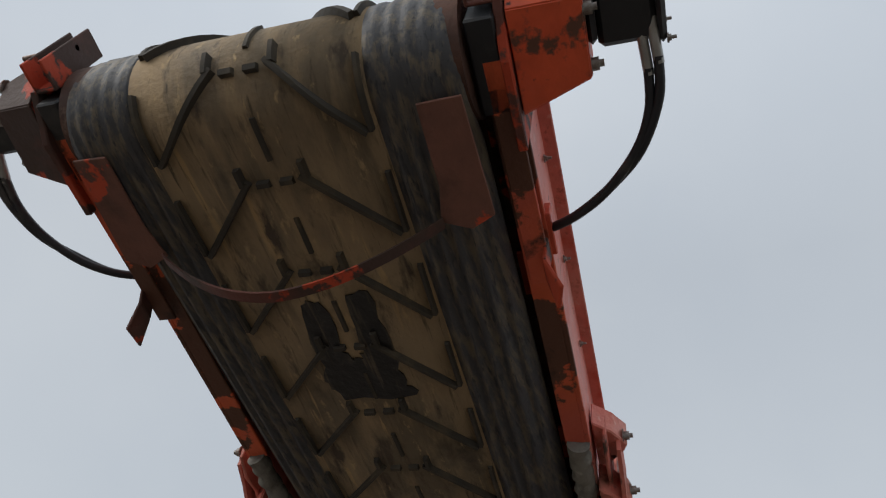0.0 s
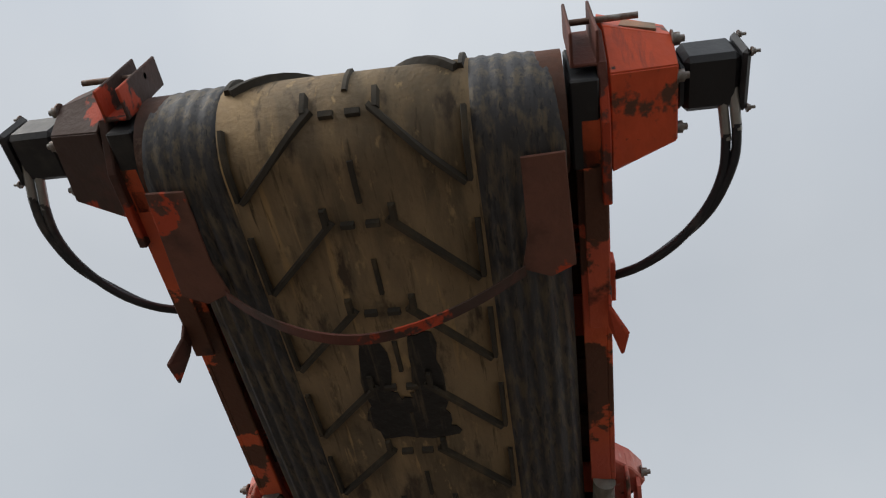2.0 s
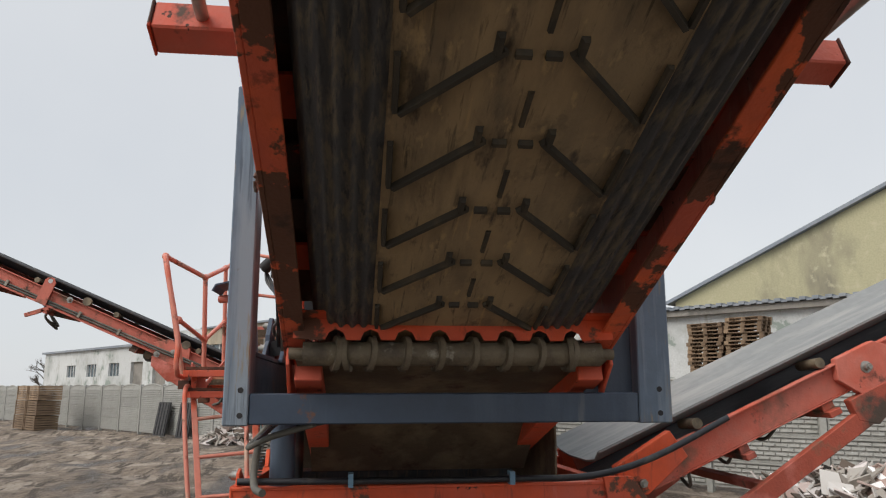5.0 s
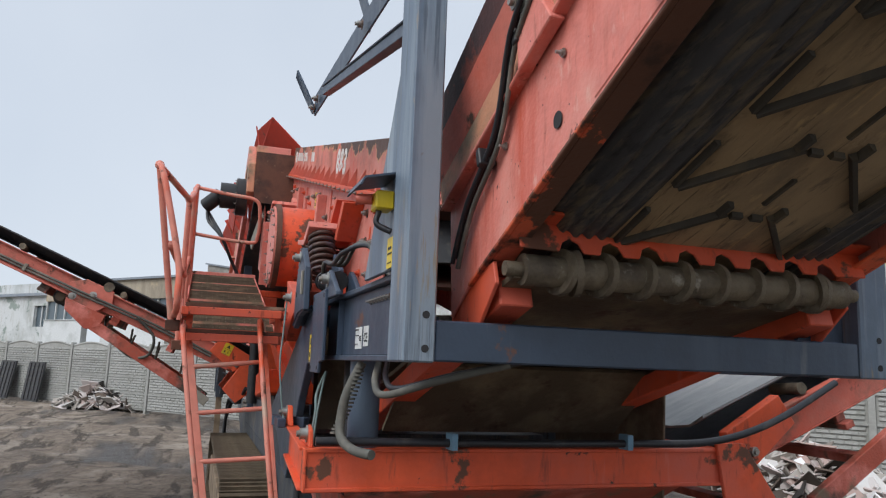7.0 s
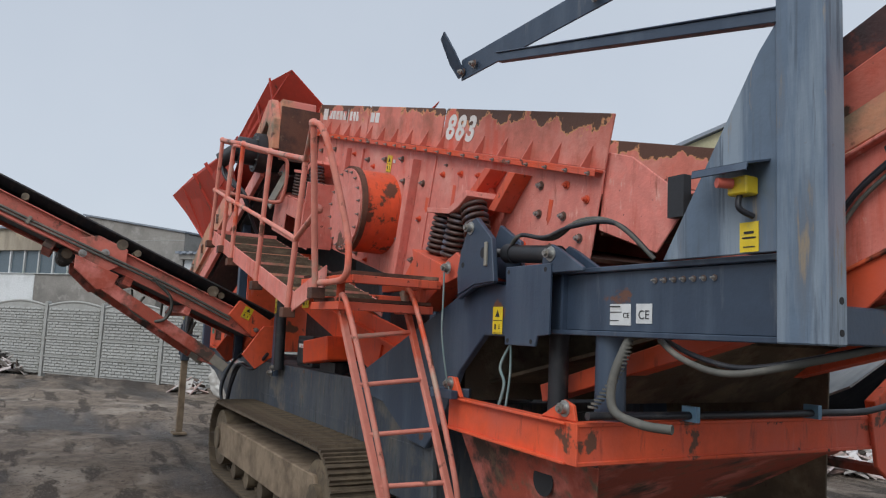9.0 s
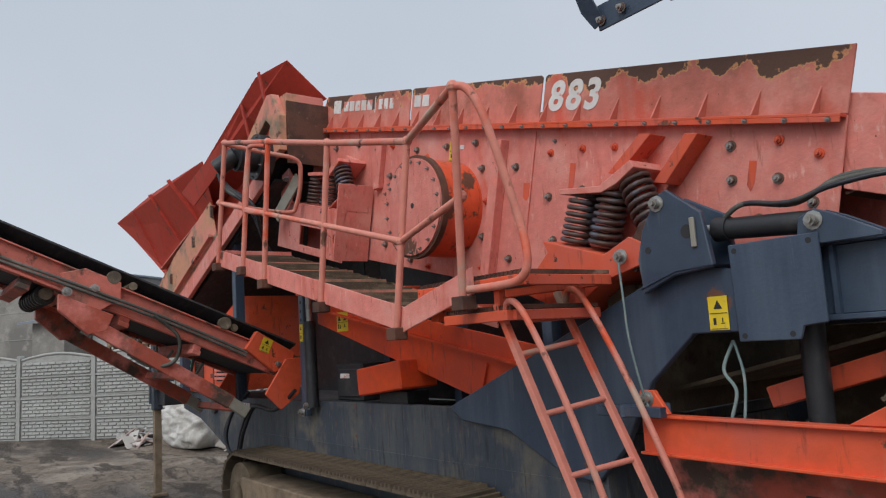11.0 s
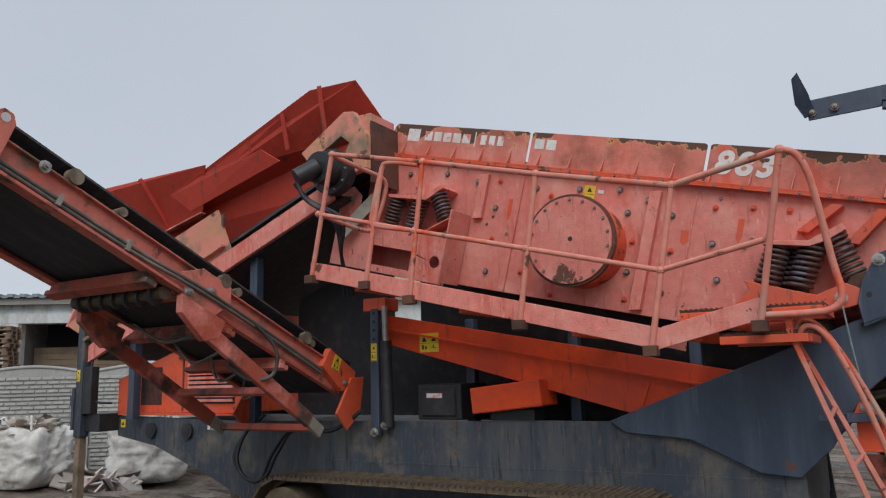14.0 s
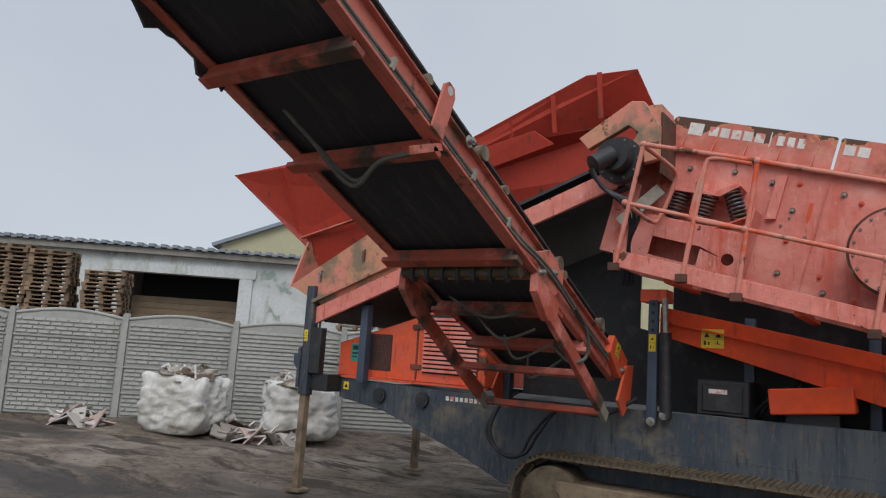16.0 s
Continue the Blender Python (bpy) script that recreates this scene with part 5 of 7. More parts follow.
    part("cable", Shape().tube(bend([(0.5, -0.16, 1.74), (0.7, -0.22, 1.66), (0.95, -0.24, 1.62), (1.2, -0.12, 1.68), (1.35, 0.1, 1.75)]), 0.014, 8), M_CABLE, fr)
    part("cable", Shape().tube(bend([(0.5, -0.12, 1.74), (0.72, -0.18, 1.68), (0.98, -0.2, 1.645), (1.22, -0.08, 1.70), (1.35, 0.14, 1.76)]), 0.012, 8), M_HOSE, fr)
    # red channel frame below
    s = Shape()
    s.box(0.235, 0.25, -0.42, 1.86, 1.16, 1.34)
    s.box(0.18, 0.26, -0.42, 1.86, 1.325, 1.345)
    s.box(0.18, 0.26, -0.42, 1.86, 1.15, 1.17)
    s.box(0.18, 0.26, -0.425, -0.41, 1.15, 1.345)
    cf = part("channel_frame", s, M_RED, screener, "bright orange channel frame", 0.004, "channel_plate")
    for a, b in (((0.18, -0.40), (-1.09, -0.32)), ((0.18, 1.84), (-1.09, 1.76))):
        part("side_channel", Shape().bar((*a, 1.24), (*b, 1.24), 0.012, 0.19).bar((*a, 1.335), (*b, 1.335), 0.075, 0.014).bar((*a, 1.155), (*b, 1.155), 0.075, 0.014), M_RED, cf, "", 0.003)
    part("pivot_lug", Shape().prism([(-0.05, 1.345), (0.22, 1.345), (0.2, 1.42), (0.13, 1.44)], -0.40, -0.38), M_RED, cf, "", 0.004)
    part("pivot_lug", Shape().prism([(-1.12, 1.345), (-0.9, 1.345), (-0.98, 1.46), (-1.06, 1.46)], -0.36, -0.33), M_RED, cf, "", 0.004)
    piece("pin", PIN, cf, pose(0.14, -0.40, 1.40))
    piece("pin", PIN, cf, pose(-1.02, -0.36, 1.42))
    part("hopper_plate", Shape().sheet([(0.2, -0.22, 1.14), (0.2, 1.6, 1.14), (-0.5, 1.5, 0.75), (-0.5, -0.1, 0.75)], 0.012).sheet([(-1.1, -0.22, 1.12), (0.18, -0.22, 1.12), (0.05, -0.12, 0.72), (-0.95, -0.12, 0.72)], 0.012), M_GRIMY, cf, "grimy red lower chute plates", 0.003, "hopper_plate")
    # dark sheet added to fill the see-through gap with shade
    part("far_plate", Shape().sheet([(-1.15, 1.52, 1.72), (0.2, 1.52, 1.72), (0.16, 1.52, 0.72), (-1.0, 1.52, 0.72)], 0.014), M_TRACK, cf, "dark sheet added for the shade behind the chute", 0.003)
    # dark disc in place of an opening, its shade painted
    part("chute_hole", Shape().rod((-0.28, -0.195, 0.98), (-0.28, -0.2, 0.98), 0.085, 20), M_DARK, cf)
    part("pipe", Shape().tube(bend([(0.28, -0.38, 1.38), (0.3, 0.4, 1.375), (0.3, 1.2, 1.375), (0.34, 1.7, 1.39), (0.36, 2.1, 1.5), (0.3, 2.6, 1.72)]), 0.02, 8), M_HOSE, cf)
    for y in (0.25, 1.2):
        part("clip", Shape().box(0.25, 0.34, y, y + 0.03, 1.345, 1.42), surface("blue_tie", (0.16, 0.30, 0.42), (), 0.5), cf)


def make_chutes():
    s = Shape()
    s.prism([(-4.9, 2.27), (-1.75, 1.66), (-2.11, 1.43), (-2.6, 1.37), (-4.9, 2.0)], -0.17, -0.15)
    s.prism([(-4.9, 2.27), (-1.75, 1.66), (-2.11, 1.43), (-2.6, 1.37), (-4.9, 2.0)], 1.55, 1.57)
    s.sheet([(-4.9, -0.15, 2.02), (-2.6, -0.15, 1.38), (-2.6, 1.55, 1.38), (-4.9, 1.55, 2.02)], 0.012)
    ch = part("fines_chute", s, M_CHUTE, screener, "bright orange fines chute below the screen box", 0.004, "chute_plate")
    part("stiffener", Shape().bar((-4.9, -0.19, 2.14), (-1.95, -0.19, 1.56), 0.06, 0.016).bar((-2.45, -0.175, 1.60), (-2.52, -0.175, 1.42), 0.02, 0.03, (0, 1, 0)), M_CHUTE, ch)
    for x in (-4.2, -3.2, -2.2):
        part("support", Shape().box(x, x + 0.09, 0.1, 0.19, 1.25, 2.2).box(x, x + 0.09, 1.2, 1.29, 1.25, 2.2), M_SLATE, ch, "", 0.004, "support")
    sticker("warning_label", pose(-4.42, -0.172, 1.99, 0, 0, 0), 0.2, 0.17, M_YELLOW, ch, [("tri", -0.05, 0.03, 0.026, 0), ("tri", 0.05, 0.03, 0.026, 0), ("bar", -0.075, -0.055, -0.06, -0.02), ("bar", -0.04, -0.025, -0.06, -0.03), ("bar", 0.02, 0.07, -0.05, -0.045), ("bar", 0.04, 0.05, -0.045, -0.02), ("bar", -0.092, 0.092, -0.006, -0.003)])
    part("control_box", Shape(pose(-3.6, 0, 1.507, 0, -6, 0)).box(-0.32, 0.32, -0.335, 0.0, -0.107, 0.107), M_CHUTE, screener, "bright orange steel control box", 0.01)
    part("control_box_foot", Shape().box(-3.8, -3.4, -0.2, -0.0, 1.31, 1.40), M_BLACK, screener)
    part("battery_box", Shape().box(-4.55, -4.1, -0.18, 0.3, 1.31, 1.62).box(-4.5, -4.15, -0.2, -0.18, 1.34, 1.58), M_BLACK, screener, "black ribbed battery box", 0.01)
    part("battery_label", Shape().box(-4.44, -4.28, -0.204, -0.2, 1.50, 1.54), M_WHITE, screener)
    s = Shape()
    for k in range(5):
        s.tube(bend([(-4.1 + 0.05 * k, 0.05, 1.35), (-3.95 + 0.06 * k, 0.0, 1.50 + 0.03 * k), (-3.7, 0.05, 1.62), (-3.3 + 0.1 * k, 0.1, 1.7)]), 0.02, 6)
    part("hose_bundle", s, M_HOSE, screener)
    # black sheets added to stand for the shade under screen box and feeder
    part("inner_curtain", Shape().prism([(-5.0, 1.26), (-1.5, 1.26), (-1.5, 1.95), (-5.0, 2.8)], 0.60, 0.615), M_BLACK, screener, "black sheet added for the shade under the screen box")
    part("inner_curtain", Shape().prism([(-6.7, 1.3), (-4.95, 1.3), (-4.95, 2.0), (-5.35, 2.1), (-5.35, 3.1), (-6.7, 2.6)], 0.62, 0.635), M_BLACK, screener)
    # discharge chute from the screen box to the conveyor
    side = [(-0.10, 2.75), (0.10, 2.685), (0.40, 2.47), (0.43, 2.33), (0.28, 2.165), (-0.15, 2.32)]
    dc = part("discharge_chute", Shape().prism(side, 0.03, 0.042), M_FADED, screener, "faded red discharge chute", 0.004)
    part("far_wall", Shape().prism([(-0.15, 2.80), (0.72, 2.72), (0.75, 2.45), (0.55, 2.25), (-0.15, 2.12)], 1.37, 1.382), M_RUSTY, dc, "brown rusted chute wall", 0.004)
    part("chute_floor", Shape().sheet([(-0.15, 0.045, 2.3), (0.6, 0.045, 2.45), (0.6, 1.365, 2.45), (-0.15, 1.365, 2.3)], 0.012), M_BARE, dc)
    part("chute_curtain", Shape().sheet([(0.42, 0.06, 2.44), (0.6, 1.36, 2.6), (0.7, 1.36, 2.25), (0.5, 0.06, 2.2)], 0.015), M_RUBBER, screener)
    part("latch", Shape().box(0.40, 0.50, -0.02, 0.03, 2.32, 2.52), M_BLACK, screener)
    # belly under the conveyor's tail
    part("belly_sheet", Shape().sheet([(1.54, 0.02, 2.035), (1.54, 1.40, 2.035), (-1.2, 1.38, 1.42), (-1.2, 0.04, 1.42)], 0.02).sheet([(0.35, 0.02, 1.74), (0.35, 1.38, 1.74), (-0.1, 1.38, 1.40), (-0.1, 0.02, 1.40)], 0.02).box(-1.4, -1.2, -0.15, 1.55, 1.3, 2.0), M_TRACK, screener, "mud-stained rubber belly sheet", 0, "sheet")
    for y in (0.02, 1.3):
        part("diagonal", Shape().bar((1.45, y + 0.05, 1.99), (-0.6, y + 0.05, 1.40), 0.12, 0.10), M_RED, screener, "orange diagonal beam", 0.005)


def make_tracks():
    for y0, name in ((-0.67, "near"), (1.66, "far")):
        cx0, cx1, r, zc = -5.75, -2.5, 0.38, 0.425
        tr = part("crawler_track", Shape().prism([(-5.7, 0.26), (-2.55, 0.26), (-2.45, 0.42), (-2.55, 0.60), (-5.7, 0.60), (-5.8, 0.42)], y0 + 0.02, y0 + 0.38), M_MUDFRAME, screener, "mud-caked crawler track frame", 0.01)
        for x in (cx0, cx1):
            part("sprocket", Shape().rod((x, y0 + 0.05, zc), (x, y0 + 0.37, zc), 0.30, 28).rod((x, y0 + 0.0, zc), (x, y0 + 0.05, zc), 0.12, 20), M_TRACK, tr, "muddy track wheel", 0.006)
        for k in range(5):
            x = -5.2 + 0.52 * k
            part("roller", Shape().rod((x, y0 + 0.08, 0.16), (x, y0 + 0.34, 0.16), 0.09, 18), M_TRACK, tr)
        sh = Shape()
        sh.box(-0.082, 0.082, 0.0, 0.42, -0.012, 0.012)
        for q in (-0.05, 0.0, 0.05):
            sh.prism([(q - 0.014, 0.012), (q + 0.014, 0.012), (q + 0.008, 0.036), (q - 0.008, 0.036)], 0.0, 0.42)
        sh.box(-0.07, 0.07, 0.16, 0.26, -0.05, -0.012)
        me = shared("track_shoe", sh, M_TRACK)
        L = cx1 - cx0
        total = 2 * L + 2 * math.pi * r
        n = round(total / 0.172)
        for k in range(n):
            d = total * k / n
            if d < L:
                m = pose(cx0 + d, y0, zc + r, 0, rnd.uniform(-1.5, 1.5), 0)
            elif d < L + math.pi * r:
                a = (d - L) / r
                m = pose(cx1 + r * math.sin(a), y0, zc + r * math.cos(a), 0, math.degrees(a), 0)
            elif d < 2 * L + math.pi * r:
                m = pose(cx1 - (d - L - math.pi * r), y0, zc - r, 0, 180, 0)
            else:
                a = math.pi + (d - 2 * L - math.pi * r) / r
                m = pose(cx0 + r * math.sin(a), y0, zc + r * math.cos(a), 0, math.degrees(a), 0)
            piece("track_shoe", me, tr, m)


BOXPART = make_screen_box()
make_springs(BOXPART)
make_catwalk()
make_ladder()
make_chassis()
make_end_frame()
make_chutes()
make_tracks()

# ---- discharge conveyor, rising over the camera ----
def under(s):
    """Height of the belt's underside above the frame's lower edge."""
    return 0.013 - 0.033 * s


def belt_path():
    """Centre line of the belt in (s, h): along the underside, round the head drum, back along the top."""
    pts = [(-0.25 + 0.15 * k, under(-0.25 + 0.15 * k)) for k in range(29)]
    pts += [(4.0 + 0.2 * math.cos(radians(a)), 0.081 + 0.2 * math.sin(radians(a))) for a in range(-90, 91, 10)]
    pts += [(3.85 - 0.3 * k, 0.285 + 0.008 * k) for k in range(15)]
    return pts


def on_belt(u, o):
    """The point (s, h) at u metres along the belt from s = 0, o metres off its outer face."""
    if u <= 4.0:
        return u, under(u) - o
    a = (u - 4.0) / 0.2 - math.pi / 2
    if a > math.pi / 2:
        return 4.0 - 0.2 * (a - math.pi / 2), 0.281 + o
    return 4.0 + (0.2 + o) * math.cos(a), 0.081 + (0.2 + o) * math.sin(a)


def cleat_shape(u, m):
    """One chevron cleat with its edge bars, bent to the belt."""
    s = Shape(m)

    def strip(a, b, w, h):
        n = 8
        (u0, y0), (u1, y1) = a, b
        ln = math.hypot(u1 - u0, y1 - y0)
        px, py = -(y1 - y0) / ln * w / 2, (u1 - u0) / ln * w / 2
        v = []
        for i in range(n + 1):
            cu, cy = u0 + (u1 - u0) * i / n, y0 + (y1 - y0) * i / n
            for k, o, f in ((-1, -0.002, 1), (1, -0.002, 1), (1, h, 0.6), (-1, h, 0.6)):
                p = on_belt(u + cu + k * px * f, o)
                v.append((p[0], cy + k * py * f, p[1]))
        f = [(4 * i + k, 4 * i + (k + 1) % 4, 4 * i + 4 + (k + 1) % 4, 4 * i + 4 + k) for i in range(n) for k in range(4)]
        s.add(v, f + [(3, 2, 1, 0), (4 * n, 4 * n + 1, 4 * n + 2, 4 * n + 3)])

    for q in (-1, 1):
        strip((0.0, q * 0.085), (-0.25, q * 0.335), 0.024, 0.022)
        strip((-0.245, q * 0.348), (-0.03, q * 0.352), 0.020, 0.018)
        strip((-0.015, q * 0.018), (-0.015, q * 0.06), 0.026, 0.018)
        strip((-0.01, q * 0.105), (0.05, q * 0.105), 0.024, 0.024)
    strip((0.06, 0.012), (0.20, 0.012), 0.020, 0.010)
    return s


def make_discharge_conveyor():
    s = Shape(CONV)
    for q in (-1, 1):
        a, b = sorted((q * 0.747, q * 0.735))
        s.prism([(-0.46, -0.05), (-0.2, -0.012), (0.7, 0.002), (3.92, 0.03), (3.92, 0.33), (0.6, 0.365), (-0.35, 0.36)], a, b)
        a, b = sorted((q * 0.75, q * 0.675))
        s.prism([(0.7, 0.016), (3.92, 0.044), (3.92, 0.056), (0.7, 0.03)], a, b)
        s.box(-0.35, 3.92, *sorted((q * 0.79, q * 0.735)), 0.35, 0.365)
    cv = part("discharge_conveyor", s, M_FADED, screener, "faded red conveyor frame with chipped paint", 0.004, "side_frame")
    # underside face strips carry brighter paint
    for q in (-1, 1):
        for run in (((-0.25, -0.018), (0.7, 0.0), (2.0, 0.012)), ((2.42, 0.016), (3.9, 0.028))):
            part("bottom_flange", Shape(CONV).prism([(a, h - 0.007) for a, h in run] + [(a, h + 0.007) for a, h in reversed(run)], *sorted((q * 0.733, q * 0.655))).prism([(a, h - 0.007) for a, h in run] + [(a, h + 0.007) for a, h in reversed(run)], *sorted((q * 0.752, q * 0.7332))), M_FLANGE, cv, "orange paint worn to brown rust", 0.003)
        part("upper_angle", Shape(TAIL).prism([(-0.4, 0.43), (0.7, 0.43), (0.75, 0.56), (0.5, 0.59), (-0.4, 0.57)], *sorted((q * 0.765, q * 0.752))), M_BEIGE, cv, "", 0.003)
        part("skirt", Shape(TAIL).sheet([(-0.45, q * 0.74, 0.53), (0.48, q * 0.74, 0.56), (0.47, q * 0.80, 0.84), (-0.40, q * 0.80, 0.80)], 0.012), M_SKIRT, cv, "rusty dark maroon skirt board", 0.003)
        part("skirt_angle", Shape(TAIL).sheet([(-0.45, q * 0.76, 0.54), (0.50, q * 0.76, 0.57), (0.52, q * 0.80, 0.70), (-0.45, q * 0.80, 0.66)], 0.01), M_SIDE, cv, "", 0.003)
        # yoke that carries the conveyor on the uprights
        part("yoke", Shape(TAIL).prism([(0.43, 0.40), (0.66, 0.40), (0.61, 0.56), (0.592, 0.60), (0.56, 0.632), (0.51, 0.632), (0.478, 0.60), (0.47, 0.555)], *sorted((q * 0.80, q * 0.755))), M_FADED, cv, "", 0.004)
        piece("pin", PIN, cv, TAIL @ pose(0.534, -0.80 if q < 0 else 0.80, 0.575, 0, 0, 0 if q < 0 else 180))
        ram = part("lift_ram", Shape(TAIL).rod((0.62, q * 0.775, 0.60), (1.75, q * 0.775, 0.56), 0.042, 18), M_BLACK, cv, "dark hydraulic lift ram along the conveyor")
        part("ram_eye", Shape(TAIL).rod((0.534, q * 0.775, 0.603), (0.66, q * 0.775, 0.60), 0.03, 14), M_ZINC, ram)
        part("ram_bracket", Shape(TAIL).prism([(1.66, 0.36), (1.86, 0.36), (1.80, 0.58), (1.70, 0.60)], *sorted((q * 0.80, q * 0.755))), M_SIDE, ram, "", 0.004)
        # hole shade painted as a dark disc on the side frame
        part("side_hole", Shape(TAIL).rod((0.52, q * 0.7505, 0.16), (0.52, q * 0.752, 0.16), 0.025, 18), M_DARK, cv)
        for k in range(9):
            sx = 0.2 + 0.42 * k
            piece("bolt", SMALL_BOLT, cv, CONV @ pose(sx, q * 0.751, 0.25, 0, 0, 0 if q < 0 else 180))
        # idler brackets seen in the gap beside the belt
        for k in range(12):
            sx = 0.25 + 0.31 * k
            part("idler_bracket", Shape(CONV).box(sx, sx + 0.19, *sorted((q * 0.735, q * 0.60)), 0.19, 0.205), M_RUSTY if k % 3 else M_RED, cv)
        # small bent stops
        stop = part("stop_bracket", Shape(CONV).sheet([(3.42, q * 0.745, 0.0), (3.34, q * 0.745, 0.0), (3.31, q * 0.735, -0.075), (3.39, q * 0.735, -0.075)], 0.012), M_RUSTY, cv, "bent steel stop bracket", 0.003)
        part("stop_tongue", Shape(CONV).sheet([(3.39, q * 0.735, -0.075), (3.31, q * 0.735, -0.075), (3.25, q * 0.765, -0.155), (3.33, q * 0.785, -0.145)], 0.014), M_RUSTY, stop, "", 0.003)
        # fold joint: flared caps and links outside a gap in the flange
        part("fold_cap", Shape(CONV).prism([(2.44, q * 0.756), (2.38, q * 0.83), (2.30, q * 0.885), (2.255, q * 0.865), (2.18, q * 0.80), (2.17, q * 0.756)], 0.09, 0.20, axis="z"), M_FADED, cv, "faded red fold joint cap", 0.006)
        part("fold_knuckle", Shape(CONV).prism([(2.20, q * 0.756), (2.17, q * 0.80), (2.10, q * 0.862), (2.055, q * 0.875), (2.01, q * 0.85), (1.94, q * 0.785), (1.94, q * 0.756)], -0.05, 0.09, axis="z"), M_SIDE, cv, "worn red fold knuckle", 0.008)
        for y, s0, s1, h0 in ((0.795, 2.02, 2.40, -0.035), (0.842, 2.08, 2.33, -0.02)):
            part("fold_link", Shape(CONV).prism([(s0, h0), (s0 + 0.06, h0 - 0.03), (s0 + 0.17, h0 + 0.03), (s1 - 0.1, h0 + 0.02), (s1, h0 + 0.06), (s1, 0.16), (s0, 0.14)], *sorted((q * y, q * (y + 0.016)))), M_SIDE, cv, "", 0.004)
        part("fold_pin", Shape(CONV).rod((2.05, q * 0.80, -0.062), (2.05, q * 0.80, -0.03), 0.022, 14), M_RED, cv)
        for sx, h in ((2.06, 0.05), (2.32, 0.12)):
            piece("bolt", BOLT, cv, CONV @ pose(sx, q * 0.868, h, 0, 0, 0 if q < 0 else 180))
        rod = [(1.97 + 0.024 * i, q * (0.70 + 0.006 * math.sin(2.1 * i)), 0.0 + 0.004 * math.sin(1.3 * i)) for i in range(20)]
        part("fold_cylinder", Shape(CONV).tube(rod, [0.042 + 0.004 * math.sin(1.7 * i + q) for i in range(20)], 14), M_CAKED, cv, "grey cylinder caked with dust")
        part("rest_lug", Shape(CONV).box(1.46, 1.56, *sorted((q * 1.0, q * 0.752)), 0.155, 0.255), M_SIDE, cv, "square tube rest lug", 0.006)
        part("rest_cap", Shape(CONV).box(1.455, 1.565, *sorted((q * 1.008, q * 1.0005)), 0.15, 0.26), M_RUSTY, cv, "", 0.003)
        part("rest_rod", Shape(CONV).rod((1.56, q * 0.87, 0.20), (1.96, q * 0.835, 0.04), 0.018, 10), M_ZINC, cv)
        part("lashing_hook", Shape(CONV).tube(arc((1.04, q * 0.765, 0.04), 0.028, 0, 330, 12), 0.006, 6), M_BOLT, cv)
        # head end: take-up plate, motor guard, motor, hoses
        part("head_plate", Shape(HEAD).prism([(4.05, -0.05), (4.32, -0.05), (4.47, 0.02), (4.52, 0.14), (4.50, 0.26), (4.36, 0.30), (4.05, 0.32)], *sorted((q * 0.785, q * 0.757))), M_RUSTY, cv, "brown rusted head plate", 0.004)
        part("head_channel", Shape(HEAD).prism([(q * 0.68, 4.46), (q * 0.765, 4.46), (q * 0.765, 4.56), (q * 0.755, 4.56), (q * 0.755, 4.47), (q * 0.69, 4.47), (q * 0.69, 4.56), (q * 0.68, 4.56)], 0.02, 0.30, m=Matrix(((0, 1, 0, 0), (1, 0, 0, 0), (0, 0, 1, 0), (0, 0, 0, 1))), axis="z"), M_RUSTY, cv, "", 0.003)
        part("bearing_housing", Shape(HEAD).box(4.16, 4.44, *sorted((q * 0.757, q * 0.672)), -0.02, 0.24), M_BLACK, cv, "", 0.006)
        part("head_strip", Shape(HEAD).box(3.55, 4.32, *sorted((q * 0.775, q * 0.70)), -0.02, -0.006), M_FLANGE, cv, "", 0.003)
        y0, y1 = q * 0.79, q * 0.99
        base = [(4.15, y0, -0.02), (4.44, y0, 0.0), (4.52, y0, 0.16), (4.50, y0, 0.34), (4.10, y0, 0.34)]
        out = [(4.20, y1, 0.04), (4.42, y1, 0.06), (4.47, y1, 0.16), (4.46, y1, 0.28), (4.17, y1, 0.28)]
        g = Shape(HEAD)
        for k in range(5):
            g.sheet([base[k], base[(k + 1) % 5], out[(k + 1) % 5], out[k]], 0.008)
        g.sheet(out, 0.008)
        part("motor_guard", g, M_RUSTY if q < 0 else M_RED, cv, "rusty motor guard box" if q < 0 else "orange motor guard box", 0.002, "guard_plate")
        if q > 0:
            part("flaking_rust", Shape(HEAD).sheet([(4.505, q * 0.84, 0.19), (4.495, q * 0.86, 0.27), (4.475, q * 0.96, 0.26), (4.485, q * 0.95, 0.18)], 0.01), M_BEIGE, cv)
        for sx, h in ((4.46, 0.1), (4.38, 0.02), (4.22, 0.02)):
            piece("bolt", BOLT, cv, HEAD @ pose(sx, y1, h + 0.06, 0, 0, 0 if q < 0 else 180))
        part("tie_bolt", Shape(HEAD).rod((4.53, q * 0.68, 0.20), (4.53, q * 0.90, 0.20), 0.010, 8), M_BOLT, cv)
        mo = Shape(HEAD)
        mo.box(4.27, 4.41, *sorted((y1, q * 1.02)), 0.08, 0.24)
        mo.box(4.25, 4.42, *sorted((q * 1.02, q * 1.185)), 0.10, 0.245)
        mo.box(4.24, 4.43, *sorted((q * 1.185, q * 1.21)), 0.09, 0.255)
        part("drive_motor", mo, M_BLACK, cv, "black hydraulic drive motor", 0.016, "motor_flange")
        for sx, h in ((4.25, 0.10), (4.42, 0.10), (4.25, 0.245), (4.42, 0.245)):
            piece("bolt", SMALL_BOLT, cv, HEAD @ pose(sx, q * 1.208, h, 0, 0, 0 if q < 0 else 180))
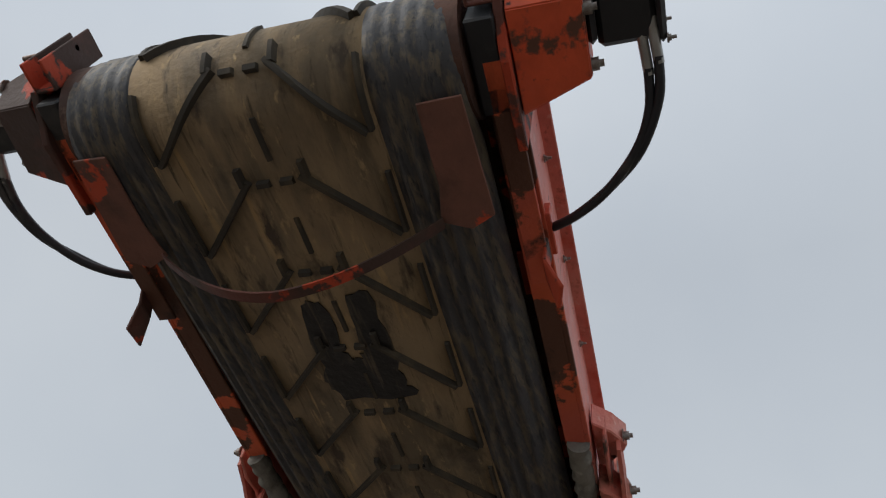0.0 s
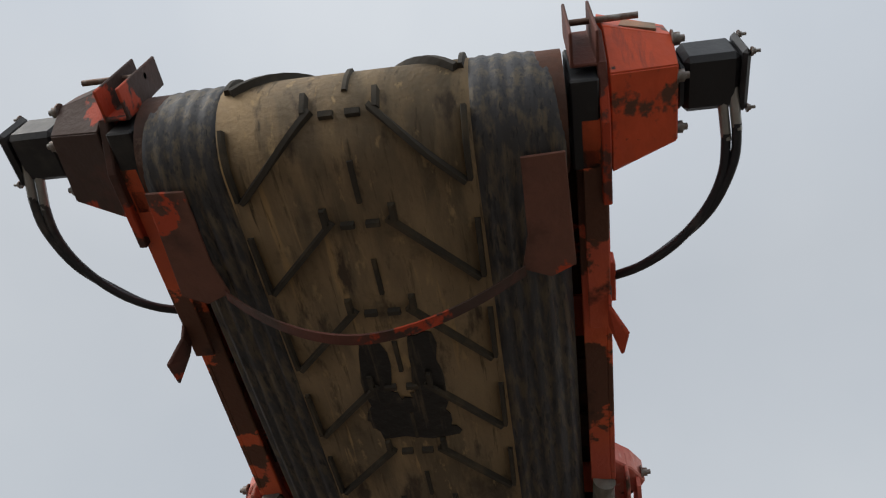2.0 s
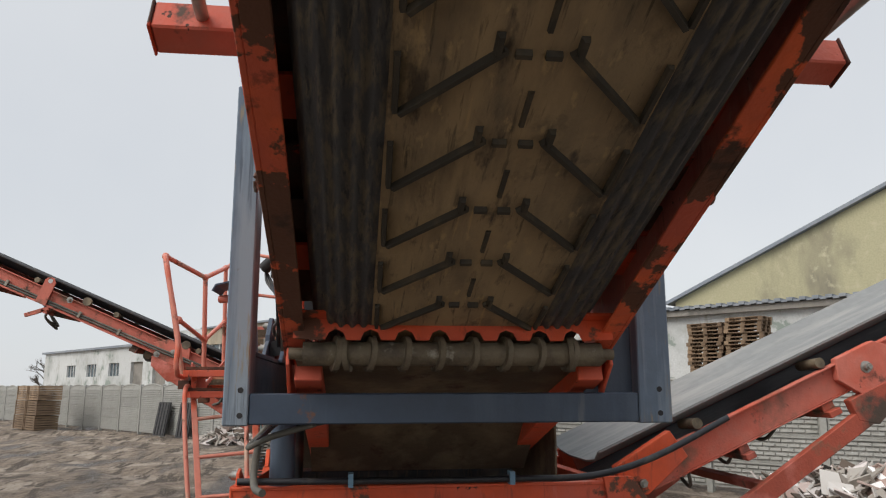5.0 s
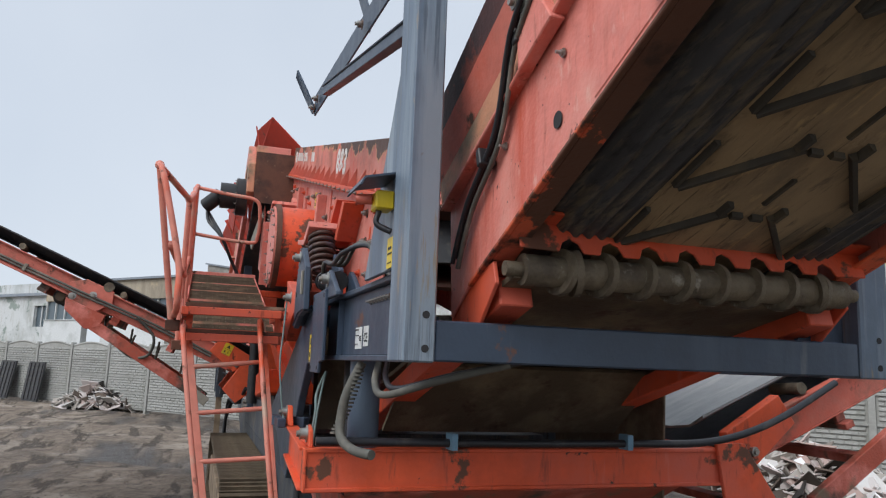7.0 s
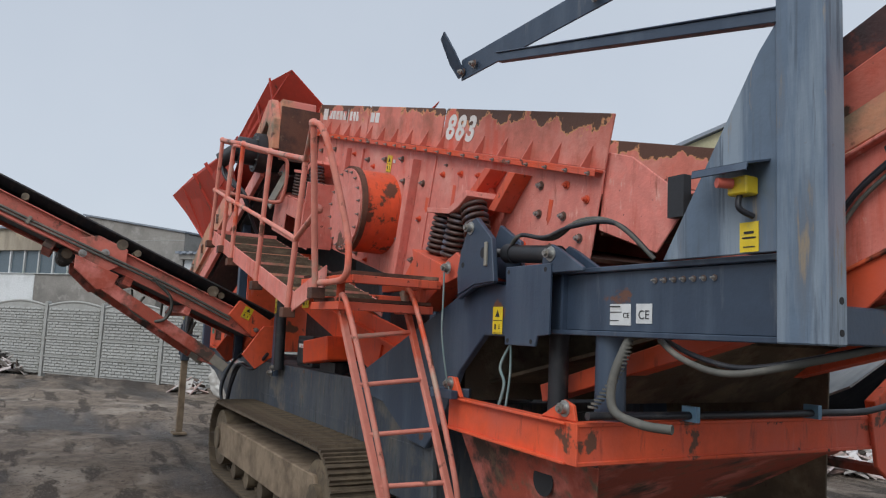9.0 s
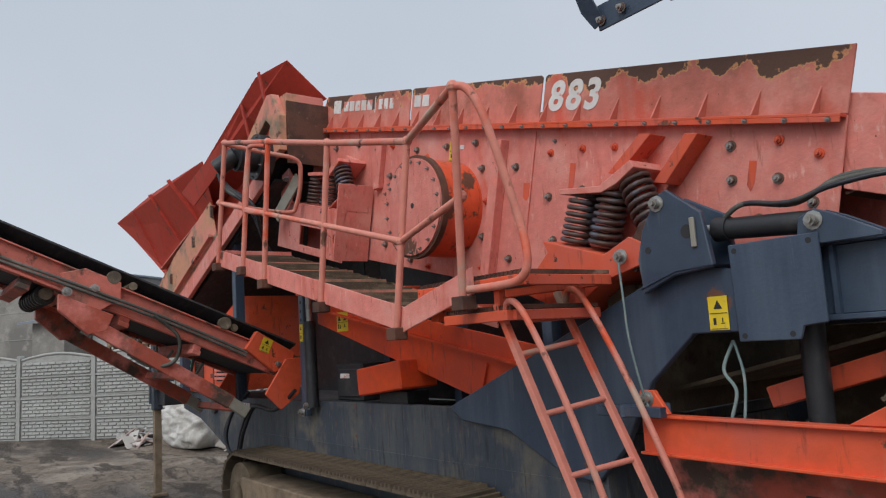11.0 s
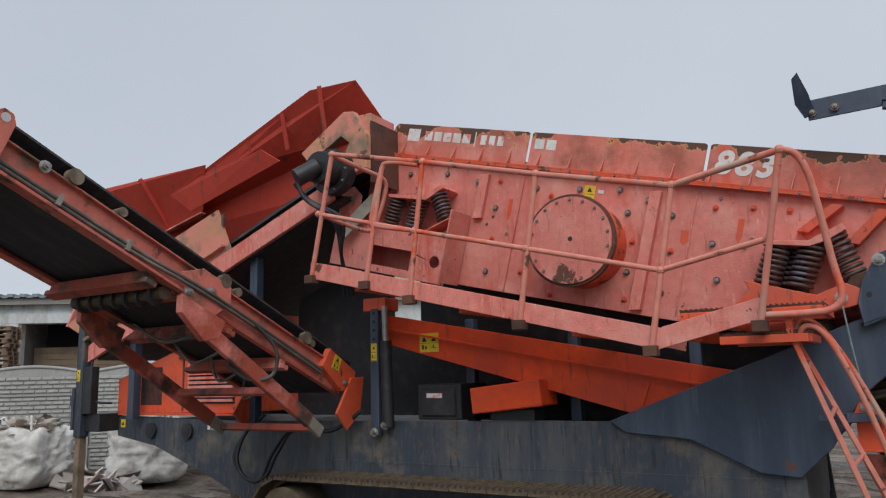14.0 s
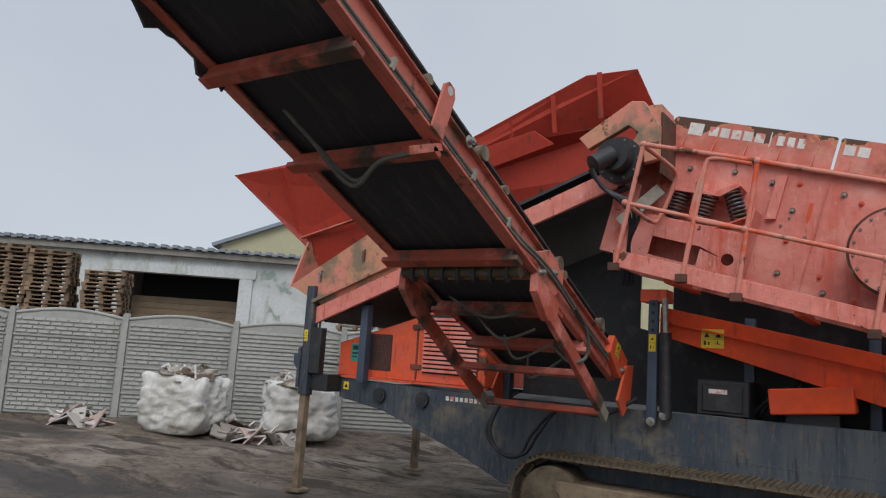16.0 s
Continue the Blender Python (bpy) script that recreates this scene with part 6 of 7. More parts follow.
        for k in range(2):
            o = 0.03 * k
            part("hose_fitting", Shape(HEAD).rod((4.28 + o, q * (1.14 + o), 0.12), (4.16 + o, q * (1.15 + o), 0.08), 0.016, 10), M_ZINC, cv)
            part("hose", Shape(HEAD).tube(bend([(4.18 + o, q * (1.149 + o), 0.085), (4.07 + o, q * (1.14 + o), 0.055), (3.96, q * (1.09 + 0.5 * o), 0.03), (3.85, q * (0.99 + 0.3 * o), 0.01 + 0.5 * o), (3.77, q * 0.88, 0.015), (3.70, q * 0.77, 0.06)]), 0.015, 10), M_HOSE, cv, "black hydraulic hose")
        part("hose_clamp", Shape(HEAD).box(3.62, 3.78, *sorted((q * 0.80, q * 0.752)), 0.03, 0.10), M_RED, cv, "", 0.004)
        # hanging plate that holds the guard strap
        part("strap_plate", Shape(HEAD).sheet([(3.90, q * 0.49, -0.125), (3.86, q * 0.58, -0.12), (3.90, q * 0.66, -0.12), (4.28, q * 0.645, -0.115), (4.28, q * 0.515, -0.125), (4.02, q * 0.515, -0.125)], 0.01), M_PLATE, cv, "rusty plate with orange paint remains", 0.002)
    n = 24
    strap = [(3.90 - 0.02 * math.sin(math.pi * i / n), -0.50 + 1.0 * i / n, -0.135 - 0.245 * (1 - abs(2 * i / n - 1) ** 1.8)) for i in range(n + 1)]
    s = Shape(HEAD)
    v = []
    for a, y, h in strap:
        v += [(a - 0.018, y, h - 0.004), (a + 0.018, y, h - 0.004), (a + 0.018, y, h + 0.004), (a - 0.018, y, h + 0.004)]
    s.add(v, [(4 * i + k, 4 * i + (k + 1) % 4, 4 * i + 4 + (k + 1) % 4, 4 * i + 4 + k) for i in range(n) for k in range(4)])
    part("guard_strap", s, M_RUSTY, cv, "sagging rusty steel guard strap")
    # tail: cleaning screw behind a notched orange plate
    part("screw_shaft", Shape(TAIL).rod((0.0, -0.66, -0.03), (0.0, 0.66, -0.03), 0.052, 24).rod((0.0, -0.72, -0.03), (0.0, 0.72, -0.03), 0.025, 14), M_SHAFT, cv, "dusty steel screw shaft")
    fin = Shape().rod((0, -0.012, 0), (0, 0.012, 0), 0.078, 26)
    fin_me = shared("flight", fin, M_SHAFT)
    for k in range(8):
        piece("flight", fin_me, cv, TAIL @ pose(0.0, -0.52 + 0.148 * k, -0.03, 0, 0, 14))
        if k in (0, 7):
            piece("flight", fin_me, cv, TAIL @ pose(0.0, -0.47 + 0.142 * k, -0.03, 0, 0, -12))
    teeth = [(-0.70, 0.10), (-0.70, 0.0)]
    for k in range(8):
        y = -0.52 + 0.148 * k
        teeth += [(y - 0.045, -0.005), (y - 0.03, 0.03), (y, 0.045), (y + 0.03, 0.03), (y + 0.045, -0.005)]
    teeth += [(0.70, 0.0), (0.70, 0.10)]
    part("notched_plate", Shape(TAIL).prism(teeth, 0.085, 0.095, axis="x").box(0.095, 0.16, -0.70, 0.70, 0.09, 0.102), M_RED, cv, "orange notched scraper plate", 0.002)
    for q in (-1, 1):
        part("tail_plate", Shape(TAIL).prism([(-0.42, 0.10), (-0.05, 0.02), (-0.05, -0.06), (-0.3, -0.16), (-0.55, -0.12)], *sorted((q * 0.735, q * 0.72))), M_RED, cv, "", 0.003)
    part("head_drum", Shape(HEAD).rod((4.3, -0.66, 0.1), (4.3, 0.66, 0.1), 0.183, 40).rod((4.3, -0.78, 0.1), (4.3, 0.78, 0.1), 0.05, 18), M_BARE, cv)
    # sheet added to block the sky in the gaps beside the belt
    part("carry_bed", Shape(CONV).sheet([(-0.2, -0.733, 0.29), (3.8, -0.733, 0.22), (3.8, 0.733, 0.22), (-0.2, 0.733, 0.29)], 0.012), M_BARE, cv, "dark rusty sheet added to keep the gaps above the return belt dark")
    # cable run along the near side frame
    for k in range(3):
        w = -0.775 - 0.018 * (k % 2)
        part("cable", Shape(TAIL).tube(bend([(-0.27, w, 0.10 + 0.02 * k), (-0.08, w, 0.23 + 0.02 * k), (0.2, w, 0.32 + 0.02 * k), (0.4, w - 0.02, 0.47 + 0.02 * k), (0.49, w - 0.03, 0.51 + 0.022 * k), (0.64, w - 0.03, 0.555 + 0.02 * k), (0.95, w - 0.02, 0.60 + 0.02 * k), (1.5, w, 0.45 + 0.015 * k), (1.9, w, 0.40)]), 0.009, 8), M_HOSE if k else M_CABLE, cv, "dark cable bundle")
    for sx, h in ((0.08, 0.31), (0.44, 0.51)):
        part("cable_clamp", Shape(TAIL).box(sx, sx + 0.03, -0.812, -0.752, h - 0.02, h + 0.045), M_BLACK, cv, "", 0.004)
    # belt
    rib = [(0.385 + 0.012 * k, (-0.012 if k % 4 in (1, 2) else 0.004) + 0.10 * max(0.0, (k - 9) / 11) ** 2) for k in range(21)]
    prof = [(-y, o) for y, o in reversed(rib)] + [(-0.37, 0.0), (0.37, 0.0)] + rib
    path = belt_path()

    def sweep(cols):
        s = Shape(CONV)
        v, w = [], len(cols)
        for i, (a, h) in enumerate(path):
            a0, h0 = path[max(i - 1, 0)]
            a1, h1 = path[min(i + 1, len(path) - 1)]
            d = math.hypot(a1 - a0, h1 - h0)
            na, nh = (h1 - h0) / d, -(a1 - a0) / d
            flat = 1.0 if i < 28 else 0.25
            for y, o in cols:
                v.append((a - na * o * flat, y, h - nh * o * flat))
            for y, o in cols:
                v.append((a - na * (o * flat + 0.014), y, h - nh * (o * flat + 0.014)))
        f = []
        for i in range(len(path) - 1):
            for k in range(w - 1):
                f.append((2 * w * i + k, 2 * w * i + k + 1, 2 * w * (i + 1) + k + 1, 2 * w * (i + 1) + k))
                f.append((2 * w * i + w + k + 1, 2 * w * i + w + k, 2 * w * (i + 1) + w + k, 2 * w * (i + 1) + w + k + 1))
            f.append((2 * w * i, 2 * w * (i + 1), 2 * w * (i + 1) + w, 2 * w * i + w))
            f.append((2 * w * i + w - 1, 2 * w * i + 2 * w - 1, 2 * w * (i + 1) + 2 * w - 1, 2 * w * (i + 1) + w - 1))
        return s.add(v, f, True)

    belt = part("conveyor_belt", sweep(prof[21:23]), M_BELT, screener, "dusty brown rubber belt with chevron cleats")
    part("belt_edge", sweep(prof[:22]), M_BELT_EDGE, belt, "black ribbed belt edge")
    part("belt_edge", sweep(prof[22:]), M_BELT_EDGE, belt, "black ribbed belt edge")
    for k in range(14):
        part("chevron_cleat", cleat_shape(0.33 + 0.3495 * k, CONV), M_CLEAT, belt)
    # tarred belt splice, ragged at its edges
    s = Shape(CONV)
    hb = lambda a: under(a) - 0.002
    ring = []
    for i in range(64):
        t = i / 64
        p = [(2.84, -0.11), (2.835, 0.19), (2.90, 0.15), (3.0, 0.145), (3.2, 0.155), (3.34, 0.15), (3.36, 0.10), (3.33, 0.05), (3.1, 0.04), (3.05, 0.02), (3.05, -0.02), (3.1, -0.03), (3.32, -0.03), (3.35, -0.09), (3.3, -0.13), (3.05, -0.13), (2.95, -0.16), (2.9, -0.14)]
        k = t * len(p)
        a, b = p[int(k) % len(p)], p[(int(k) + 1) % len(p)]
        f = k - int(k)
        ring.append((a[0] + (b[0] - a[0]) * f + rnd.uniform(-0.012, 0.012), a[1] + (b[1] - a[1]) * f + rnd.uniform(-0.012, 0.012)))
    v = [(a, y, hb(a)) for a, y in ring] + [(a, y, hb(a) - 0.005) for a, y in ring]
    s.add(v, [tuple(range(64)), tuple(range(127, 63, -1))] + [(i, (i + 1) % 64, 64 + (i + 1) % 64, 64 + i) for i in range(64)])
    part("belt_splice", s, M_TAR, belt, "black tar-smeared belt splice")


# ---- folding side conveyors ----
def make_side_conveyor(m, length, name, label, belt_mat):
    """Local x runs up the conveyor, y across, z out of its top face; z = 0 is the top of the side channels."""
    s = Shape(m)
    for q in (-1, 1):
        s.box(-0.05, length, *sorted((q * 0.60, q * 0.588)), -0.20, 0.0)
        s.box(-0.05, length, *sorted((q * 0.60, q * 0.53)), -0.212, -0.20)
        s.box(-0.05, length, *sorted((q * 0.645, q * 0.588)), -0.012, 0.002)
    cv = part(name, s, M_SIDE, screener, label, 0.004, "side_channel")
    for q in (-1, 1):
        part("lower_rail", Shape(m).box(1.75, length, *sorted((q * 0.645, q * 0.60)), -0.212, -0.19), M_SIDE, cv, "", 0.003)
        part("joint_plate", Shape(m).prism([(1.55, 0.03), (1.85, 0.03), (2.0, -0.08), (1.9, -0.26), (1.62, -0.26), (1.5, -0.1)], *sorted((q * 0.66, q * 0.602))), M_SIDE, cv, "", 0.005)
        part("end_plate", Shape(m).prism([(-0.12, 0.04), (0.30, 0.09), (0.34, -0.10), (0.0, -0.20), (-0.14, -0.10)], *sorted((q * 0.67, q * 0.602))), M_RED, cv, "bright orange end plate", 0.005)
        part("post_plate", Shape(m).prism([(-0.22, 0.03), (-0.05, -0.05), (0.02, -0.42), (-0.18, -0.50), (-0.30, -0.30)], *sorted((q * 0.70, q * 0.672))), M_RED, cv, "", 0.005)
        for x, z in ((1.72, -0.10), (1.90, -0.2), (0.0, -0.12), (3.2, -0.02)):
            piece("pin", PIN, cv, m @ pose(x, q * 0.66, z, 0, 0, 180 if q > 0 else 0))
        part("strut", Shape(m).bar((1.72, q * 0.64, -0.36), (0.28, q * 0.64, -0.58), 0.055, 0.12), M_GRIMY, cv, "grimy red fold strut", 0.005)
        part("strut_end", Shape(m).bar((0.34, q * 0.64, -0.57), (0.10, q * 0.64, -0.62), 0.05, 0.10), M_GALV, cv, "", 0.005)
        part("strut_knee", Shape(m).prism([(1.5, -0.24), (1.95, -0.24), (1.9, -0.36), (1.62, -0.46), (1.5, -0.38)], *sorted((q * 0.67, q * 0.60))), M_GRIMY, cv, "", 0.005)
        for x in (0.5, 1.45, 2.6, 3.7, 4.8):
            if x < length:
                part("idler_roller", Shape(m).rod((x, q * 0.40, 0.03), (x, q * 0.635, 0.045), 0.035, 18), M_SHAFT, cv, "dull steel idler roller")
    for x, w in ((0.7, 0.07), (1.35, 0.09), (2.15, 0.10), (3.38, 0.09), (4.22, 0.09), (5.2, 0.09)):
        if x < length:
            part("cross_member", Shape(m).box(x, x + w, -0.588, 0.588, -0.26, -0.20).box(x, x + w, -0.64, 0.64, -0.30, -0.26), M_GRIMY, cv, "", 0.004)
    part("lower_cross", Shape(m).bar((0.75, -0.62, -0.50), (0.75, 0.62, -0.50), 0.05, 0.06), M_GRIMY, cv, "", 0.004)
    part("lower_cross", Shape(m).bar((0.15, -0.62, -0.60), (0.15, 0.62, -0.60), 0.05, 0.06), M_GRIMY, cv, "", 0.004)
    b = Shape(m)
    v, f = [], []
    cols = [(-0.56, 0.13), (-0.40, 0.06), (-0.2, 0.035), (0.2, 0.035), (0.40, 0.06), (0.56, 0.13)]
    for i in range(2):
        x = (-0.15, length + 0.05)[i]
        v += [(x, y, z) for y, z in cols] + [(x, y, z + 0.015) for y, z in cols]
    for k in range(5):
        f += [(k, k + 1, 12 + k + 1, 12 + k), (6 + k, 18 + k, 18 + k + 1, 6 + k + 1)]
    f += [(0, 12, 18, 6), (5, 11, 23, 17), tuple(range(6)) + tuple(range(11, 5, -1)), tuple(range(12, 18)) + tuple(range(23, 17, -1))]
    b.add(v, f)
    part("belt", b, belt_mat, cv, "dark troughed conveyor belt")
    part("return_belt", Shape(m).box(-0.1, length - 0.1, -0.56, 0.56, -0.17, -0.155), M_NIGHT, cv, "black return belt")
    for x in (1.62, 3.0, 0.6):
        if x < length:
            part("idler_cap", Shape(m).rod((x, 0.60, 0.045), (x, 0.66, 0.05), 0.055, 20), M_SHAFT, cv, "round dusty idler cap")
    part("wear_plate", Shape(m).box(1.85, 1.98, -0.57, 0.57, -0.235, -0.205), M_GRIMY, cv, "", 0.003)
    sc = Shape(m)
    sc.rod((2.02, -0.56, -0.26), (2.02, 0.56, -0.26), 0.05, 18)
    part("return_drum", sc, M_TRACK, cv)
    fl = shared("flight", Shape().rod((0, -0.014, 0), (0, 0.014, 0), 0.085, 20), M_RUBBER)
    for k in range(7):
        piece("flight", fl, cv, m @ pose(2.02, -0.45 + 0.15 * k, -0.26, 0, 0, 14))
    part("lug", Shape(m).prism([(3.44, -0.21), (3.58, -0.21), (3.60, 0.10), (3.56, 0.15), (3.50, 0.15), (3.46, 0.10)], 0.648, 0.665), M_SIDE, cv, "lifting lug plate", 0.004)
    # pale disc painted for the bright sky through the lug's eye
    part("lug_eye", Shape(m).rod((3.53, 0.6655, 0.10), (3.53, 0.6675, 0.10), 0.03, 16), M_SKYHOLE, cv)
    part("lug_stay", Shape(m).bar((3.40, 0.62, -0.22), (3.62, 0.62, -0.42), 0.04, 0.05), M_SIDE, cv, "", 0.003)
    for k in range(2):
        part("hydraulic_line", Shape(m).tube(bend([(4.9, 0.62, -0.15 - 0.03 * k), (3.6, 0.625, -0.14 - 0.03 * k), (2.4, 0.625, -0.13 - 0.03 * k), (1.8, 0.68, -0.12 - 0.03 * k), (1.0, 0.63, -0.10 - 0.03 * k), (0.3, 0.64, -0.12 - 0.03 * k)]), 0.013, 8), M_CABLE, cv)
        part("hydraulic_hose", Shape(m).tube(bend([(3.35, 0.62, -0.2), (3.5, 0.3, -0.36), (3.4, 0.0, -0.42 - 0.04 * k), (3.7, -0.2, -0.3), (3.9, -0.3, -0.22)]), 0.015, 8), M_CABLE, cv)
        part("hydraulic_hose", Shape(m).tube(bend([(1.2, 0.66, -0.12), (0.95, 0.70, -0.22), (0.9, 0.70, -0.42), (1.05, 0.62, -0.52), (1.25, 0.55, -0.45 - 0.03 * k)]), 0.016, 8), M_CABLE, cv)
    for x in (1.9, 2.45, 3.0, 4.0):
        part("line_clip", Shape(m).box(x, x + 0.03, 0.60, 0.65, -0.18, -0.10), M_GALV, cv)
    s = Shape(m)
    for k in range(4):
        s.tube(bend([(1.6 - 0.35 * k, -0.35 + 0.1 * k, -0.25), (1.5 - 0.33 * k, 0.0, -0.38 - 0.03 * k), (1.45 - 0.3 * k, 0.3, -0.30)]), 0.013, 6)
    part("loose_hose", s, M_CABLE, cv)
    s = Shape(m)
    for k in range(14):
        y = -0.56 + 0.08 * k
        s.prism([(length - 0.02, 0.0), (length + 0.06 + 0.05 * rnd.random(), 0.02), (length, 0.05)], y, y + 0.05)
    part("torn_edge", s, M_RUBBER, cv)
    if length > 5:
        low = [(4.15 + 0.065 * k, -0.21 - 0.05 * rnd.random() - (0.06 if k % 7 in (2, 3) else 0.0)) for k in range(31)]
        part("torn_skirt", Shape(m).prism([(4.15, 0.10), (6.1, 0.10)] + low[::-1], -0.625, -0.605), M_RUBBER, cv, "torn black rubber side skirt")
        part("mud_smear", Shape(m).prism([(5.35, -0.5), (5.6, -0.42), (5.7, -0.1), (5.62, 0.2), (5.4, 0.35), (5.3, 0.0)], -0.178, -0.171, axis="z"), M_MUDFRAME, cv, "dried mud on the belt")
    if length > 5:
        lab = m @ pose(0.17, 0.672, 0.0, 0, 0, 180)
        sticker("warning_label", lab, 0.10, 0.13, M_YELLOW, cv, WARN(0.10, 0.13))
    return cv


# sky brightness put into a pale colour for the lug's eye
M_SKYHOLE = surface("eye_sky_patch", (0.5, 0.5, 0.5), (), 0.6)
NEAR = Matrix.Translation((-5.79, -0.42, 1.76)) @ pose(0, 0, 0, 0, 0, -90) @ pose(0, 0, 0, 0, -23.6, 0) @ Matrix.Diagonal((1, 0.94, 1, 1))
FAR = Matrix.Translation((-0.42, 2.0, 1.44)) @ pose(0, 0, 0, 0, 0, 90) @ pose(0, 0, 0, 0, -23.6, 0)

# ---- feeder, hopper and power pack ----
def make_feeder():
    z = lambda x: 2.04 + (x + 8.87) * 0.385
    s = Shape()
    for y in (-0.52, 1.90):
        s.prism([(-8.95, z(-8.95) - 0.06), (-5.25, z(-5.25) - 0.06), (-5.25, z(-5.25) + 0.14), (-8.95, z(-8.95) + 0.14)], y, y + 0.05)
    fd = part("feeder", s, M_FADED, screener, "faded red feed conveyor beams", 0.006, "feeder_beam")
    for y, t in ((-0.50, 0.02), (1.88, 0.02)):
        part("skirt_side", Shape().prism([(-9.43, 2.41), (-8.9, z(-8.9) + 0.15), (-7.6, z(-7.6) + 0.15), (-6.62, z(-6.62) + 0.13), (-6.84, 3.50), (-8.22, 3.04)], y, y + t), M_BEIGE, fd, "dust-caked orange feeder side", 0.004)
    for x in (-8.95, -8.3, -7.4, -6.75):
        part("latch", Shape().box(x, x + 0.03, -0.53, -0.50, z(x) + 0.45, z(x) + 0.58), M_BOLT, fd)
    part("skirt_lip", Shape().bar((-9.0, -0.54, z(-9.0) + 0.22), (-6.7, -0.54, z(-6.7) + 0.22), 0.05, 0.04), M_BEIGE, fd, "", 0.004)
    part("feed_belt", Shape().sheet([(-9.2, -0.4, z(-9.2) + 0.28), (-5.0, -0.4, z(-5.0) + 0.28), (-5.0, 1.8, z(-5.0) + 0.28), (-9.2, 1.8, z(-9.2) + 0.28)], 0.03).sheet([(-8.9, -0.42, z(-8.9) - 0.04), (-5.2, -0.42, z(-5.2) - 0.04), (-5.2, 1.85, z(-5.2) - 0.04), (-8.9, 1.85, z(-8.9) - 0.04)], 0.03), M_RUBBER, fd, "black feed belt")
    part("head_guard", Shape().prism([(-5.25, 3.55), (-4.85, 3.62), (-4.85, 3.95), (-5.0, 4.20), (-5.12, 4.22), (-5.65, 3.90), (-5.55, 3.78), (-5.15, 3.98), (-5.05, 3.9)], -0.52, -0.44).box(-5.1, -4.85, -0.44, -0.05, 3.9, 4.18), M_BEIGE, fd, "rusty dust-caked head guard", 0.006)
    part("head_guard_side", Shape().box(-4.86, -4.84, -0.44, 1.85, 3.5, 4.1), M_BARE, fd)
    mo = Shape().rod((-5.2, -0.50, 3.62), (-5.2, -0.62, 3.62), 0.22, 28).rod((-5.2, -0.62, 3.62), (-5.2, -0.80, 3.62), 0.15, 24).rod((-5.2, -0.8, 3.62), (-5.32, -0.95, 3.50), 0.085, 18)
    part("feeder_motor", mo, M_BLACK, fd, "black feeder gearbox and motor", 0.008)
    for k in range(10):
        a = radians(36 * k)
        piece("bolt", SMALL_BOLT, fd, pose(-5.2 + 0.19 * math.cos(a), -0.62, 3.62 + 0.19 * math.sin(a)))
    for k in range(3):
        part("motor_hose", Shape().tube(bend([(-5.32 - 0.02 * k, -0.93, 3.46), (-5.25, -0.9 + 0.03 * k, 3.3), (-5.05 + 0.05 * k, -0.75, 3.1), (-5.08, -0.6, 2.8), (-5.2 + 0.05 * k, -0.4, 2.45)]), 0.018, 8), M_HOSE, fd)
    part("drip_guard", Shape().sheet([(-7.45, -0.62, 3.72), (-6.10, -0.62, 4.0), (-5.90, -0.55, 3.86), (-7.2, -0.55, 3.52)], 0.012), M_HOPPER, fd, "brown guard plate", 0.003)
    part("feed_boot", Shape().box(-5.25, -4.9, 0.1, 1.5, 3.0, 3.7), M_BARE, fd)
    part("hanger", Shape().bar((-5.25, -0.40, 3.05), (-4.88, -0.32, 3.38), 0.02, 0.12), M_GALV, fd, "", 0.003)
    for y in (-0.35, 1.75):
        part("feeder_leg", Shape().bar((-6.4, y, 1.28), (-6.4, y, 2.95), 0.10, 0.10, (1, 0, 0)).bar((-8.3, y, 1.30), (-8.3, y, 2.2), 0.10, 0.10, (1, 0, 0)), M_SLATE, fd, "", 0.005, "feeder_leg")
    # hopper wings, flared outward
    hp = None
    for sg, c in ((1, 0.0), (-1, 1.4)):
        Y = lambda y: y if sg > 0 else 1.4 - y
        a = Shape().sheet([(-10.5, Y(-0.66), 3.86), (-8.9, Y(-0.58), 4.0), (-7.05, Y(-0.50), 4.03), (-7.35, Y(-0.26), 3.52), (-8.7, Y(-0.22), 3.32), (-9.5, Y(-0.22), 3.04)], 0.012)
        if hp is None:
            hp = part("hopper", a, M_HOPPER, screener, "red flared hopper wings", 0.003)
        else:
            part("wing", a, M_HOPPER, hp, "", 0.003)
        part("wing", Shape().sheet([(-7.6, Y(-0.50), 3.78), (-5.65, Y(-0.40), 4.60), (-5.16, Y(-0.27), 4.64), (-5.05, Y(0.10), 4.26), (-6.9, Y(-0.42), 3.92)], 0.012), M_HOPPER, hp, "", 0.003)
        part("wing_lower", Shape().sheet([(-9.5, Y(-0.22), 3.04), (-8.7, Y(-0.22), 3.32), (-6.8, Y(-0.40), 3.95), (-5.1, Y(0.08), 4.24), (-5.2, Y(0.1), 3.7), (-9.3, Y(0.0), 2.5)], 0.012), M_HOPPER, hp, "", 0.003)
        for x, z0, z1 in ((-9.6, 3.12, 3.92), (-8.75, 3.36, 3.98), (-7.9, 3.45, 4.0)):
            part("wing_rib", Shape().bar((x, Y(-0.25), z0), (x - 0.1, Y(-0.62), z1), 0.05, 0.012, (1, 0, 0)), M_HOPPER, hp)
        for x, z0, z1 in ((-6.5, 3.98, 4.22), (-6.0, 4.05, 4.42), (-5.5, 4.15, 4.6)):
            part("wing_rib", Shape().bar((x, Y(-0.34), z0), (x, Y(-0.43), z1), 0.012, 0.05, (1, 0, 0)), M_HOPPER, hp)
        part("wing_lip", Shape().bar((-9.55, Y(-0.26), 3.05), (-7.3, Y(-0.30), 3.56), 0.07, 0.02), M_PANEL, hp, "", 0.003)
